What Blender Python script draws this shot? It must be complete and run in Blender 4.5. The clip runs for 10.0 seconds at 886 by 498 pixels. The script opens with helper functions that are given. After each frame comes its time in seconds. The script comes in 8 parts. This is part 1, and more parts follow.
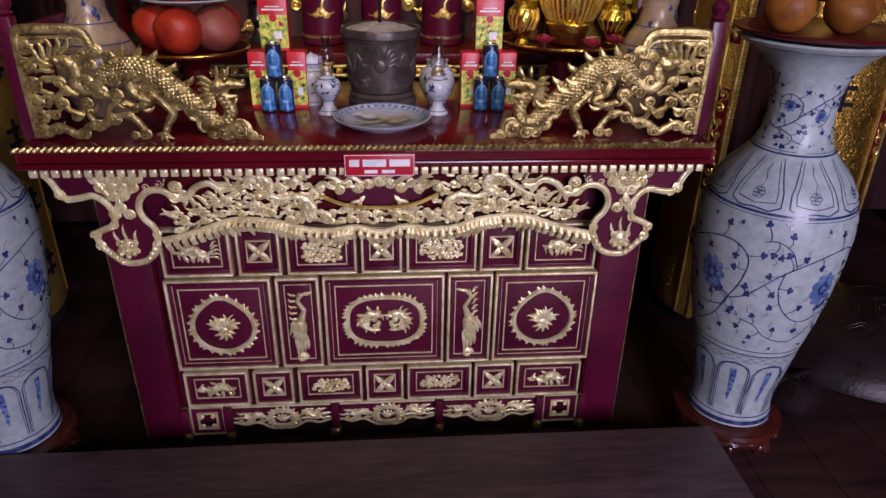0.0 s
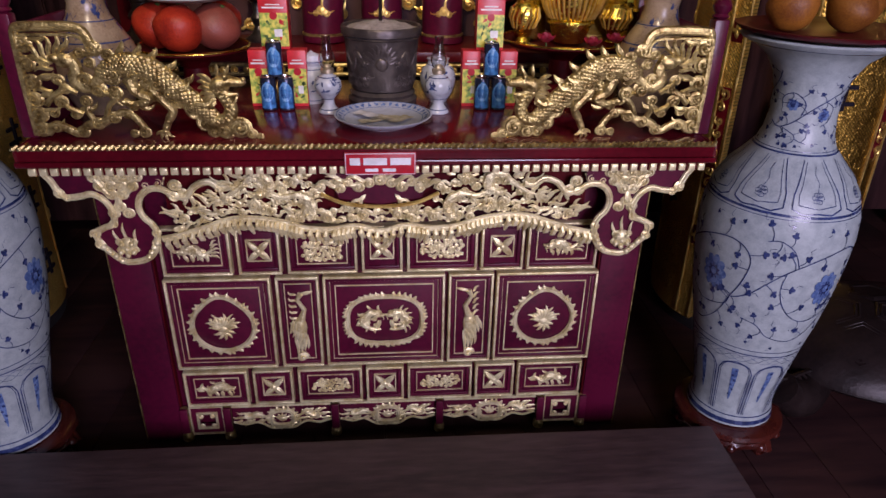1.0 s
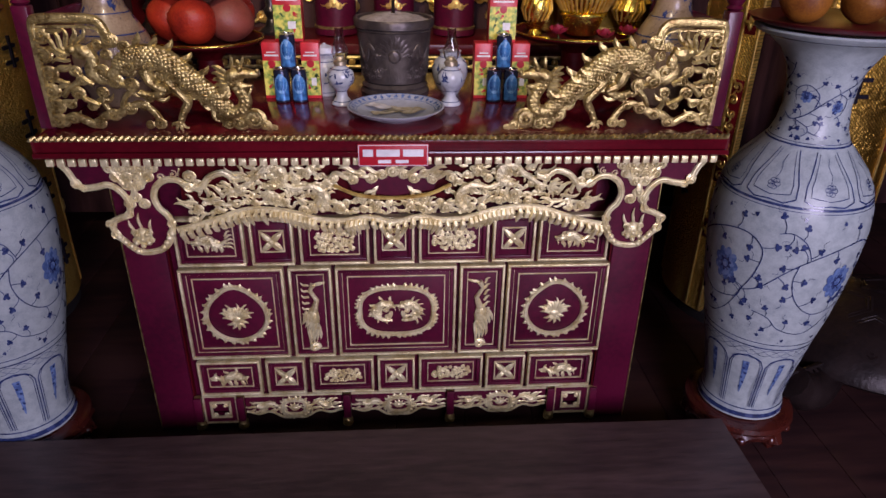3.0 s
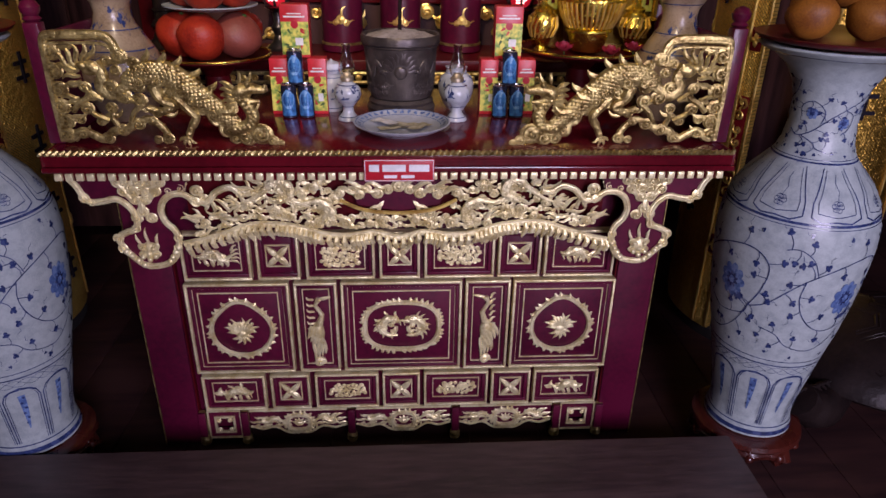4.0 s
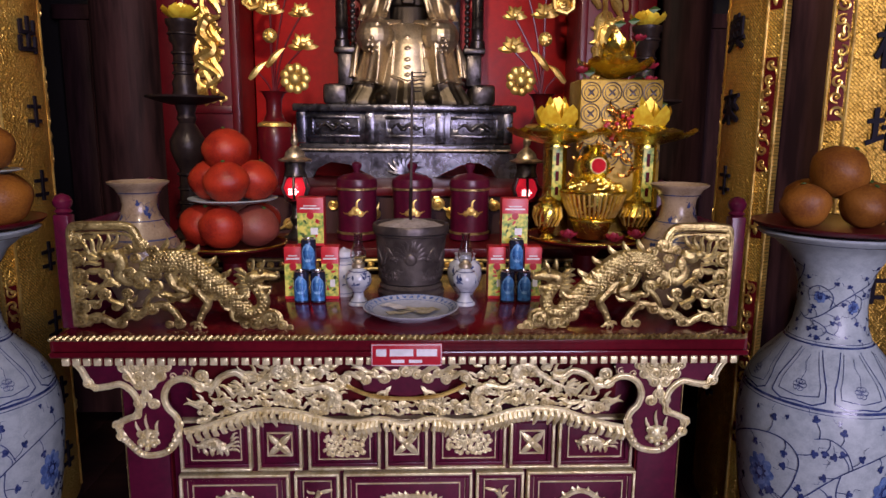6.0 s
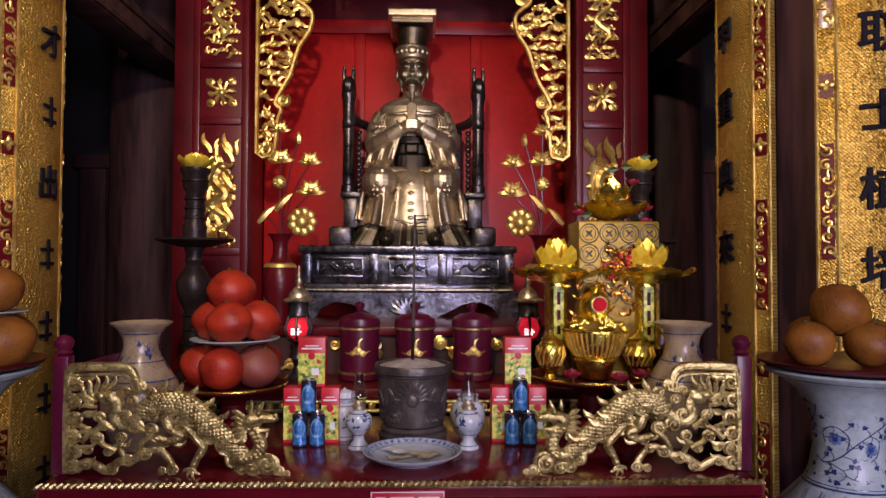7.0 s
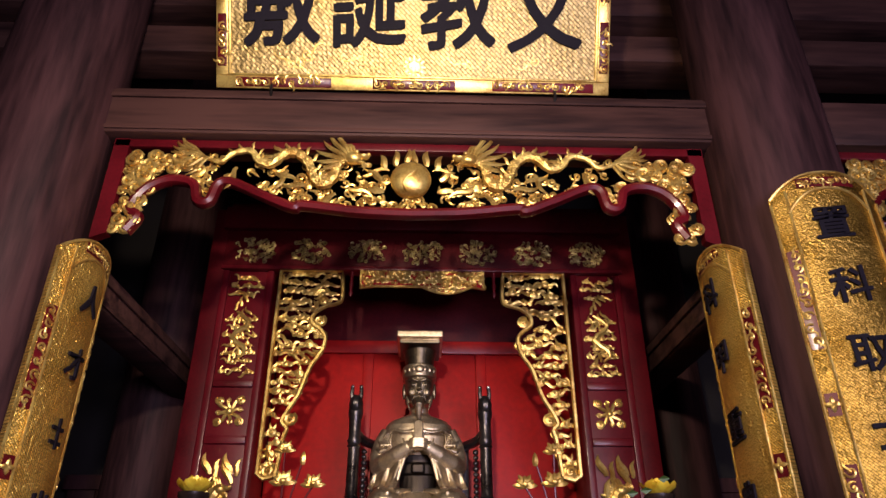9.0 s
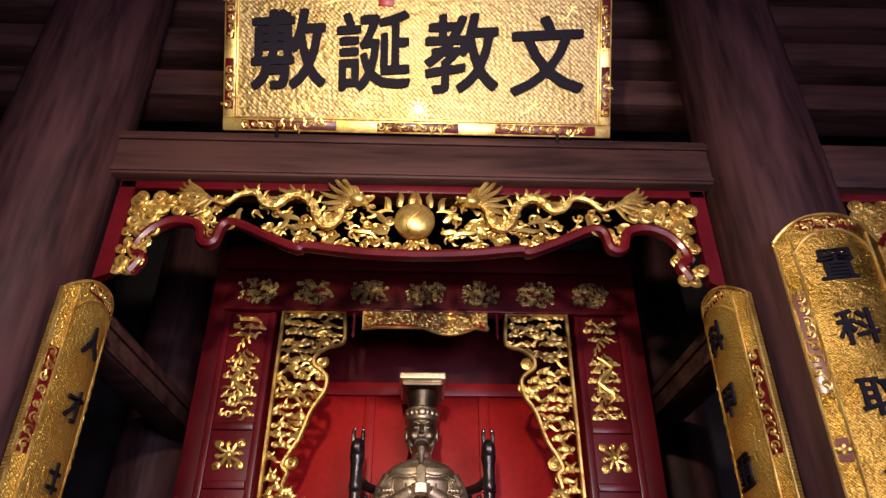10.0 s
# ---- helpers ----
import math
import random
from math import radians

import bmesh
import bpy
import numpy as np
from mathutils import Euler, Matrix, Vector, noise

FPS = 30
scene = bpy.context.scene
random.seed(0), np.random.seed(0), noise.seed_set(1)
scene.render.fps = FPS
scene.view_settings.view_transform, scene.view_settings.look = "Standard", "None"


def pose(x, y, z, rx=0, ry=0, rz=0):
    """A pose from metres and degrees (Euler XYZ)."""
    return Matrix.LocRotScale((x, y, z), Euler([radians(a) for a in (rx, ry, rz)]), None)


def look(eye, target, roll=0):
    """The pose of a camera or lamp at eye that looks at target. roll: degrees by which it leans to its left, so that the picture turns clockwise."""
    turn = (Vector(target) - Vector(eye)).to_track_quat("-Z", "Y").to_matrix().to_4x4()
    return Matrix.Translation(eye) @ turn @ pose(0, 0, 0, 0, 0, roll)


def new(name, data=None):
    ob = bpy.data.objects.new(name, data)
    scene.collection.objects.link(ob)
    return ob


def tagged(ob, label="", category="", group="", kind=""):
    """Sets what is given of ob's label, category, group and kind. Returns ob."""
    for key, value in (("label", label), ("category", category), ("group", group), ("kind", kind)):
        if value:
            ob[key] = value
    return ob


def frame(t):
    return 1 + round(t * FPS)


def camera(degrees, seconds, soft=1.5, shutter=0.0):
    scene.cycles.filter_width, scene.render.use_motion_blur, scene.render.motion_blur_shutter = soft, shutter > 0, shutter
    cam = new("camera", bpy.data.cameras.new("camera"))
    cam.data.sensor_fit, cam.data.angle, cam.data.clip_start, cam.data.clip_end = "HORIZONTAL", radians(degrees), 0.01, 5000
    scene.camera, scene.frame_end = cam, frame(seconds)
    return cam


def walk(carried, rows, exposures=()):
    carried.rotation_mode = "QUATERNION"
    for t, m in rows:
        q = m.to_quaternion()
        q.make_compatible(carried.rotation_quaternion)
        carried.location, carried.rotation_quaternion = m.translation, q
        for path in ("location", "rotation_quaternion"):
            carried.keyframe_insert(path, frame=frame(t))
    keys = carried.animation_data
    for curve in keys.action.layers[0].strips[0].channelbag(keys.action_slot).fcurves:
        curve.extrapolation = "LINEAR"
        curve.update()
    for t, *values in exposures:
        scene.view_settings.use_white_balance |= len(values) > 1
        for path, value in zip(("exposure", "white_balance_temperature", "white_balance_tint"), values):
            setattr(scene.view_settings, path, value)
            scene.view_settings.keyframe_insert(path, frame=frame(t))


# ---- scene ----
cam = camera(66.4, 10.0)
PATH = [
    (0, (0.028, 0.023, 1.679), (0.183, 1.808, 0.791), 1.1),
    (0.5, (0.031, 0.032, 1.671), (0.186, 1.818, 0.785), 1.1),
    (1, (0.023, 0.029, 1.673), (0.181, 1.814, 0.785), 1.2),
    (1.5, (0.014, 0.025, 1.673), (0.168, 1.81, 0.783), 1.2),
    (2, (0.016, 0.02, 1.673), (0.159, 1.805, 0.782), 1.1),
    (2.5, (0.013, 0.016, 1.67), (0.152, 1.794, 0.765), 1.1),
    (4, (0.012, 0.016, 1.671), (0.129, 1.816, 0.806), 1.0),
    (4.5, (0.011, 0.016, 1.668), (0.126, 1.854, 0.888), 1.0),
    (5, (0.006, 0.022, 1.664), (0.121, 1.907, 1.006), 1.0),
    (5.5, (0.023, 0.027, 1.666), (0.116, 1.956, 1.146), 0.7),
    (7, (0.035, 0.015, 1.67), (0.1, 2.013, 1.726), 0.2),
    (7.5, (0.027, 0.017, 1.668), (0.089, 1.997, 1.942), -0.1),
    (8, (-0.013, 0.01, 1.67), (0.063, 1.947, 2.164), -0.2),
    (8.5, (0.002, 0.005, 1.677), (0.062, 1.871, 2.396), 0.0),
    (9, (-0.003, -0.009, 1.691), (0.052, 1.762, 2.619), -0.0),
    (9.5, (0.003, -0.01, 1.692), (0.05, 1.701, 2.726), 0.1),
    (10, (-0.017, -0.01, 1.698), (0.034, 1.703, 2.728), 0.1),
]
walk(cam, [(t, look(e, g, r)) for t, e, g, r in PATH], [(0, -0.29), (4.5, -0.29), (7.0, -0.37), (10.0, -0.27)])

# ---- world and lights ----
world = bpy.data.worlds.new("world")
world.use_nodes = True
scene.world = world
wn = world.node_tree
sky = wn.nodes.new("ShaderNodeTexSky")
sky.sky_type, sky.sun_disc, sky.sun_elevation, sky.sun_rotation = "NISHITA", False, radians(40), radians(180)
wn.links.new(sky.outputs[0], wn.nodes["Background"].inputs[0])
wn.nodes["Background"].inputs[1].default_value = 0.06


def lamp(name, kind, eye, target, watts, colour, **more):
    data = bpy.data.lights.new(name, kind)
    data.energy, data.color = watts, colour
    ob = new(name, data)
    ob.matrix_world = look(eye, target)
    if kind == "AREA":
        data.shape, data.size, data.size_y = "RECTANGLE", more["size"], more["size_y"]
    elif kind == "SPOT":
        data.spot_size, data.spot_blend, data.shadow_soft_size = radians(more["cone"]), 0.85, more.get("soft", 0.05)
    else:
        data.shadow_soft_size = more.get("soft", 0.05)
    return ob


COOL, WARM = (0.80, 0.70, 1.0), (1.0, 0.785, 0.60)
lamp("door_daylight", "AREA", (1.45, -2.85, 2.30), (0.8, 0, 1.45), 305, COOL, size=2.2, size_y=1.9)
lamp("hall_spotlight", "SPOT", (-0.25, -0.15, 3.55), (-0.1, 3.5, 2.95), 480, WARM, cone=97, soft=0.09)


# ---- materials ----
def material(name, base, rough=0.5, metal=0.0, vary=0.25, scale=8.0, bump=0.15, bump_scale=60.0, dark=None, coat=0.0, grain=None, emit=None, spec=0.5):
    """Base colour broken up at two scales, with fine relief; grain stretches the pattern along an axis."""
    m = bpy.data.materials.new(name)
    m.use_nodes = True
    t, n = m.node_tree, m.node_tree.nodes
    b = n["Principled BSDF"]
    co = n.new("ShaderNodeTexCoord")
    mp = n.new("ShaderNodeMapping")
    mp.inputs["Scale"].default_value = grain or (1, 1, 1)
    t.links.new(co.outputs["Object"], mp.inputs[0])
    info = n.new("ShaderNodeObjectInfo")
    big, small = n.new("ShaderNodeTexNoise"), n.new("ShaderNodeTexNoise")
    for tex, sc in ((big, scale), (small, bump_scale)):
        tex.inputs["Scale"].default_value, tex.inputs["Detail"].default_value = sc, 5
        t.links.new(mp.outputs[0], tex.inputs["Vector"])
    ramp = n.new("ShaderNodeValToRGB")
    lo = dark or tuple(c * (1 - vary) for c in base)
    ramp.color_ramp.elements[0].color, ramp.color_ramp.elements[0].position = (*lo, 1), 0.38
    ramp.color_ramp.elements[1].color, ramp.color_ramp.elements[1].position = (*base, 1), 0.58
    mix = n.new("ShaderNodeMath")
    mix.operation = "MULTIPLY_ADD"
    mix.inputs[1].default_value = 0.35
    t.links.new(small.outputs[0], mix.inputs[0])
    half = n.new("ShaderNodeMath")
    half.operation = "MULTIPLY"
    half.inputs[1].default_value = 0.65
    t.links.new(big.outputs[0], half.inputs[0])
    t.links.new(half.outputs[0], mix.inputs[2])
    t.links.new(mix.outputs[0], ramp.inputs[0])
    hsv = n.new("ShaderNodeHueSaturation")
    rnd = n.new("ShaderNodeMapRange")
    rnd.inputs[3].default_value, rnd.inputs[4].default_value = 0.9, 1.1
    t.links.new(info.outputs["Random"], rnd.inputs[0])
    t.links.new(rnd.outputs[0], hsv.inputs["Value"])
    t.links.new(ramp.outputs[0], hsv.inputs["Color"])
    t.links.new(hsv.outputs[0], b.inputs["Base Color"])
    rr = n.new("ShaderNodeMapRange")
    rr.inputs[3].default_value, rr.inputs[4].default_value = max(0.03, rough - 0.12), min(1, rough + 0.15)
    t.links.new(big.outputs[0], rr.inputs[0])
    t.links.new(rr.outputs[0], b.inputs["Roughness"])
    b.inputs["Metallic"].default_value = metal
    b.inputs["Coat Weight"].default_value = coat
    b.inputs["Specular IOR Level"].default_value = spec
    b.inputs["Coat Roughness"].default_value = 0.12
    if bump:
        bp = n.new("ShaderNodeBump")
        bp.inputs["Strength"].default_value, bp.inputs["Distance"].default_value = bump, 0.004
        t.links.new(small.outputs[0], bp.inputs["Height"])
        t.links.new(bp.outputs[0], b.inputs["Normal"])
    if emit:
        b.inputs["Emission Color"].default_value, b.inputs["Emission Strength"].default_value = (*emit[0], 1), emit[1]
    return m


def fretted(name, base, dark, rough, sx, depth=0.6, relief_depth=0.011, cells=2.4, metal=0.95, crumple=0.0):
    """Gilding with a fine impressed key pattern; crumple adds the wrinkles of laid foil."""
    m = material(name, base, rough, metal, scale=5, dark=dark, bump=0)
    t, n = m.node_tree, m.node_tree.nodes
    b = n["Principled BSDF"]
    co = n.new("ShaderNodeTexCoord")
    mp = n.new("ShaderNodeMapping")
    mp.inputs["Rotation"].default_value = (0, 0, radians(45))
    t.links.new(co.outputs["UV"], mp.inputs[0])
    br = n.new("ShaderNodeTexBrick")
    br.inputs["Scale"].default_value, br.inputs["Mortar Size"].default_value, br.inputs["Mortar Smooth"].default_value = sx, 0.035, 0.3
    br.inputs["Color1"].default_value, br.inputs["Color2"].default_value = (1, 1, 1, 1), (0.72, 0.72, 0.72, 1)
    br.inputs["Mortar"].default_value = (0, 0, 0, 1)
    br.inputs["Brick Width"].default_value, br.inputs["Row Height"].default_value = 0.62, 0.25
    t.links.new(mp.outputs[0], br.inputs["Vector"])
    fine = n.new("ShaderNodeTexVoronoi")
    fine.inputs["Scale"].default_value = sx * cells
    t.links.new(co.outputs["UV"], fine.inputs["Vector"])
    add = n.new("ShaderNodeMath")
    add.operation, add.inputs[2].default_value = "MULTIPLY_ADD", 0.0
    add.inputs[1].default_value = 0.5
    t.links.new(br.outputs["Color"], add.inputs[0])
    t.links.new(fine.outputs[0], add.inputs[2])
    bp = n.new("ShaderNodeBump")
    bp.inputs["Strength"].default_value, bp.inputs["Distance"].default_value = depth, relief_depth
    t.links.new(add.outputs[0], bp.inputs["Height"])
    t.links.new(bp.outputs[0], b.inputs["Normal"])
    if crumple:
        wr = n.new("ShaderNodeTexNoise")
        wr.inputs["Scale"].default_value, wr.inputs["Detail"].default_value, wr.inputs["Distortion"].default_value = 55.0, 3, 0.8
        t.links.new(co.outputs["UV"], wr.inputs["Vector"])
        b2 = n.new("ShaderNodeBump")
        b2.inputs["Strength"].default_value, b2.inputs["Distance"].default_value = 1.0, crumple
        t.links.new(wr.outputs[0], b2.inputs["Height"])
        t.links.new(bp.outputs[0], b2.inputs["Normal"])
        t.links.new(b2.outputs[0], b.inputs["Normal"])
    worn = n.new("ShaderNodeMix")
    worn.data_type, worn.blend_type = "RGBA", "MULTIPLY"
    worn.inputs[0].default_value = 0.6
    t.links.new(b.inputs["Base Color"].links[0].from_socket, worn.inputs[6])
    t.links.new(br.outputs["Color"], worn.inputs[7])
    t.links.new(worn.outputs[2], b.inputs["Base Color"])
    return m


LACQUER = material("red_lacquer", (0.115, 0.004, 0.009), 0.36, scale=4, dark=(0.070, 0.003, 0.006), bump=0.05, coat=0.12, spec=0.3)
DECKLAC = material("polished_maroon_top", (0.100, 0.004, 0.010), 0.15, scale=4, dark=(0.062, 0.003, 0.007), bump=0.03, coat=0.2, spec=0.4)
PURPLE = material("maroon_lacquer", (0.092, 0.004, 0.024), 0.36, scale=4, dark=(0.050, 0.003, 0.015), bump=0.08, coat=0.12, spec=0.35)
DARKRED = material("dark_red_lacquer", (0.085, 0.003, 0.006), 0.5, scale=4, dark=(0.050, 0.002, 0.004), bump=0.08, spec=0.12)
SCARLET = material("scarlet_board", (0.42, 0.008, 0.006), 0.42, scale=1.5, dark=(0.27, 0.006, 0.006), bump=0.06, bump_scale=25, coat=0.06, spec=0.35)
PALEGILT = material("pale_gilding", (0.92, 0.84, 0.50), 0.36, 0.50, scale=26, dark=(0.66, 0.54, 0.24), bump=0.5, bump_scale=130)
GILT = material("worn_gilding", (0.58, 0.47, 0.19), 0.32, 0.80, scale=34, dark=(0.19, 0.125, 0.04), bump=0.7, bump_scale=120)
GOLD = material("bright_gilding", (0.86, 0.65, 0.20), 0.34, 0.8, scale=12, dark=(0.55, 0.31, 0.07), bump=0.25, bump_scale=90)
FRET = fretted("fret_gilding", (1.0, 0.70, 0.17), (0.86, 0.52, 0.10), 0.37, 27.0, 1.0, 0.0042, 4.2, 0.80, 0.008)
FRETBOARD = fretted("woven_fret_gilding", (0.68, 0.52, 0.23), (0.50, 0.36, 0.13), 0.50, 15.0, 1.0, 0.0034, 3.0)
FRETFLAT = fretted("flat_fret_gilding", (0.66, 0.41, 0.085), (0.36, 0.20, 0.03), 0.33, 27.0, 0.8, 0.0024, 5.5, 1.0, 0.006)
FOIL = material("gold_foil", (1.0, 0.86, 0.20), 0.22, 1.0, scale=30, dark=(0.90, 0.62, 0.08), bump=0.5, bump_scale=140)
COPPERFOIL = material("copper_gold_foil", (0.95, 0.50, 0.10), 0.2, 1.0, scale=30, dark=(0.70, 0.25, 0.04), bump=0.4, bump_scale=140)
BRONZE = material("polished_bronze", (0.78, 0.66, 0.46), 0.36, 0.88, scale=15, dark=(0.14, 0.11, 0.075), bump=0.35, bump_scale=60)
STATUEBRONZE = material("statue_bronze", (0.78, 0.65, 0.43), 0.42, 0.92, scale=9, dark=(0.46, 0.37, 0.24), bump=0.12, bump_scale=80)


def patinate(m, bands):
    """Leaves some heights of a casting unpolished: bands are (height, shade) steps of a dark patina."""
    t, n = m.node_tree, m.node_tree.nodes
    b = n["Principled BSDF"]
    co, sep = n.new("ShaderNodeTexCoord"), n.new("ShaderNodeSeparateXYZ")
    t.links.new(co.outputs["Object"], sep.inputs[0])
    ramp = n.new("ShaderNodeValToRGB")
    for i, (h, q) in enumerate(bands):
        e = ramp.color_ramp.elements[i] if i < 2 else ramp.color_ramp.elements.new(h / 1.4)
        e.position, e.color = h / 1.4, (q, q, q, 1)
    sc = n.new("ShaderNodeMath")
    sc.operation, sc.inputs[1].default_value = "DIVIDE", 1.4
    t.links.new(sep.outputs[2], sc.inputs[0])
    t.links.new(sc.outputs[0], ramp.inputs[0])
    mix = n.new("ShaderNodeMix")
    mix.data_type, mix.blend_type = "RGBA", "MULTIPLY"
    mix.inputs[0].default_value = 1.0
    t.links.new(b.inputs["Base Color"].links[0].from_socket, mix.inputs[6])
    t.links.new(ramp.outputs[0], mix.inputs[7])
    # near-black colour between the sleeves, over the inner robe and belt
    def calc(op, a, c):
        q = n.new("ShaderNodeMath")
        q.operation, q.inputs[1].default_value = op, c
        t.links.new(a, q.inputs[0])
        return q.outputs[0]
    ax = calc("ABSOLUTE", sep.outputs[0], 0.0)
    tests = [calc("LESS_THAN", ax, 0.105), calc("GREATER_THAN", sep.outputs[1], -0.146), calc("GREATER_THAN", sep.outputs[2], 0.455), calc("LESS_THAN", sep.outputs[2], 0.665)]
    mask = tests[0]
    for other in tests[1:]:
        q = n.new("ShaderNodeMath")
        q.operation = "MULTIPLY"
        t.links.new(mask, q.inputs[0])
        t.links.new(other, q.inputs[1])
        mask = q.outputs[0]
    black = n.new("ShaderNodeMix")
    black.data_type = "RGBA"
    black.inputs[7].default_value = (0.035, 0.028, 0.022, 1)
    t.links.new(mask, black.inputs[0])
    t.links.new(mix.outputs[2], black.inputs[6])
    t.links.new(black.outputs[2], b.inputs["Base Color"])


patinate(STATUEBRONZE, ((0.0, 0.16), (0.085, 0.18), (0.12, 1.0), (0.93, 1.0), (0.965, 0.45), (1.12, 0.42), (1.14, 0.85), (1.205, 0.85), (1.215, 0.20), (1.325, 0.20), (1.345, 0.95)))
PEDBRONZE = material("polished_dark_bronze", (0.17, 0.17, 0.20), 0.25, 0.90, scale=10, dark=(0.05, 0.048, 0.055), bump=0.35, bump_scale=40)
DARKBRONZE = material("dark_bronze", (0.11, 0.10, 0.10), 0.3, 0.85, scale=9, dark=(0.035, 0.03, 0.03), bump=0.3)
OLDBRONZE = material("old_bronze", (0.022, 0.014, 0.013), 0.36, 0.2, scale=9, dark=(0.012, 0.008, 0.008), bump=0.4, spec=0.25)
CENSER = material("cast_bronze", (0.11, 0.092, 0.085), 0.42, 0.6, scale=14, dark=(0.055, 0.045, 0.045), bump=0.5, bump_scale=45)
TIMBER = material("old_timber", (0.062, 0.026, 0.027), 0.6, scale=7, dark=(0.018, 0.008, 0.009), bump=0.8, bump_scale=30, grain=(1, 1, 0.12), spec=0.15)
BEAMWOOD = material("beam_timber", (0.080, 0.036, 0.030), 0.55, scale=6, dark=(0.022, 0.010, 0.010), bump=0.4, bump_scale=30, grain=(0.1, 1, 1), spec=0.2)
PLATWOOD = material("worn_platform_board", (0.105, 0.064, 0.060), 0.48, scale=5, dark=(0.044, 0.026, 0.026), bump=0.5, bump_scale=40, grain=(0.2, 1, 1), spec=0.3)
FLOORWOOD = material("floor_board", (0.045, 0.018, 0.016), 0.5, scale=4, dark=(0.016, 0.007, 0.008), bump=0.3, bump_scale=25, grain=(0.15, 1, 1), spec=0.3)
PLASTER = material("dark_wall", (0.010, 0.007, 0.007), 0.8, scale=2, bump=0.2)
PORCELAIN = material("craquelure_porcelain", (0.385, 0.435, 0.43), 0.36, scale=40, dark=(0.29, 0.335, 0.34), bump=0.06, bump_scale=200)
WHITEWARE = material("white_porcelain", (0.44, 0.47, 0.52), 0.3, scale=20, bump=0.03, coat=0.3)
LABELSKY = material("pale_label_print", (0.22, 0.40, 0.62), 0.35, scale=120, dark=(0.07, 0.20, 0.44), bump=0.02)
CREAM = material("cream_porcelain", (0.33, 0.25, 0.16), 0.32, scale=14, dark=(0.19, 0.13, 0.075), bump=0.06, bump_scale=160, coat=0.2)
BLUE = material("cobalt_glaze", (0.035, 0.055, 0.16), 0.25, scale=30, dark=(0.02, 0.03, 0.09), bump=0, coat=0.4)
PALEBLUE = material("washed_cobalt", (0.14, 0.22, 0.42), 0.25, scale=60, dark=(0.07, 0.12, 0.28), bump=0, coat=0.4)
STANDWOOD = material("varnished_stand", (0.07, 0.012, 0.007), 0.25, scale=6, dark=(0.035, 0.006, 0.005), bump=0.15, coat=0.7)
POMELO = material("red_pomelo", (0.33, 0.026, 0.009), 0.40, scale=11, dark=(0.17, 0.011, 0.007), bump=0.35, bump_scale=180, spec=0.35)
POMELO2 = material("brownish_pomelo", (0.20, 0.045, 0.03), 0.5, scale=9, dark=(0.13, 0.03, 0.02), bump=0.35, bump_scale=180)
YELLOW = material("yellow_pomelo", (0.25, 0.092, 0.011), 0.5, scale=10, dark=(0.13, 0.038, 0.007), bump=0.35, bump_scale=180, spec=0.35)
INK = material("black_lacquer_script", (0.010, 0.008, 0.014), 0.62, scale=8, bump=0.05, spec=0.1)
SIGNRED = material("sign_red", (0.42, 0.012, 0.025), 0.35, scale=8, bump=0.02)
SEALRED = material("red_paper_seal", (0.42, 0.012, 0.020), 0.8, scale=30, bump=0.05, spec=0.1)
WHITE = material("white_print", (0.75, 0.75, 0.75), 0.5, scale=20, bump=0.02)
BOXRED = material("carton_red", (0.50, 0.02, 0.03), 0.38, scale=10, bump=0.04)
BOXYELLOW = material("carton_yellow", (0.60, 0.55, 0.10), 0.4, scale=60, dark=(0.12, 0.24, 0.04), bump=0.04)
CANBLUE = material("printed_can_blue", (0.06, 0.22, 0.50), 0.3, 0.2, scale=70, dark=(0.02, 0.07, 0.22), bump=0.03)
CANDARK = material("dark_can_side", (0.03, 0.035, 0.07), 0.25, 0.5, scale=15, bump=0.03)
STEEL = material("can_steel", (0.6, 0.6, 0.62), 0.25, 1.0, scale=20, bump=0.05)
ASH = material("incense_ash", (0.36, 0.32, 0.30), 0.95, scale=30, dark=(0.22, 0.19, 0.18), bump=0.9, bump_scale=90)
PAPER = material("banknote_paper", (0.52, 0.47, 0.33), 0.7, scale=60, dark=(0.30, 0.27, 0.15), bump=0.1)
WAX = material("gold_petal", (0.84, 0.66, 0.06), 0.32, 0.35, scale=20, dark=(0.66, 0.38, 0.02), bump=0.15)
PINK = material("pink_silk_flower", (0.30, 0.010, 0.035), 0.6, scale=30, bump=0.2)
LEAF = material("green_leaf", (0.05, 0.10, 0.02), 0.5, scale=30, bump=0.2)
REDLED = material("red_led_globe", (0.6, 0.02, 0.03), 0.2, scale=60, emit=((1.0, 0.02, 0.05), 0.5))
LEDDOT = material("led_dot", (1, 0.8, 0.8), 0.3, emit=((1.0, 0.5, 0.5), 5.0))


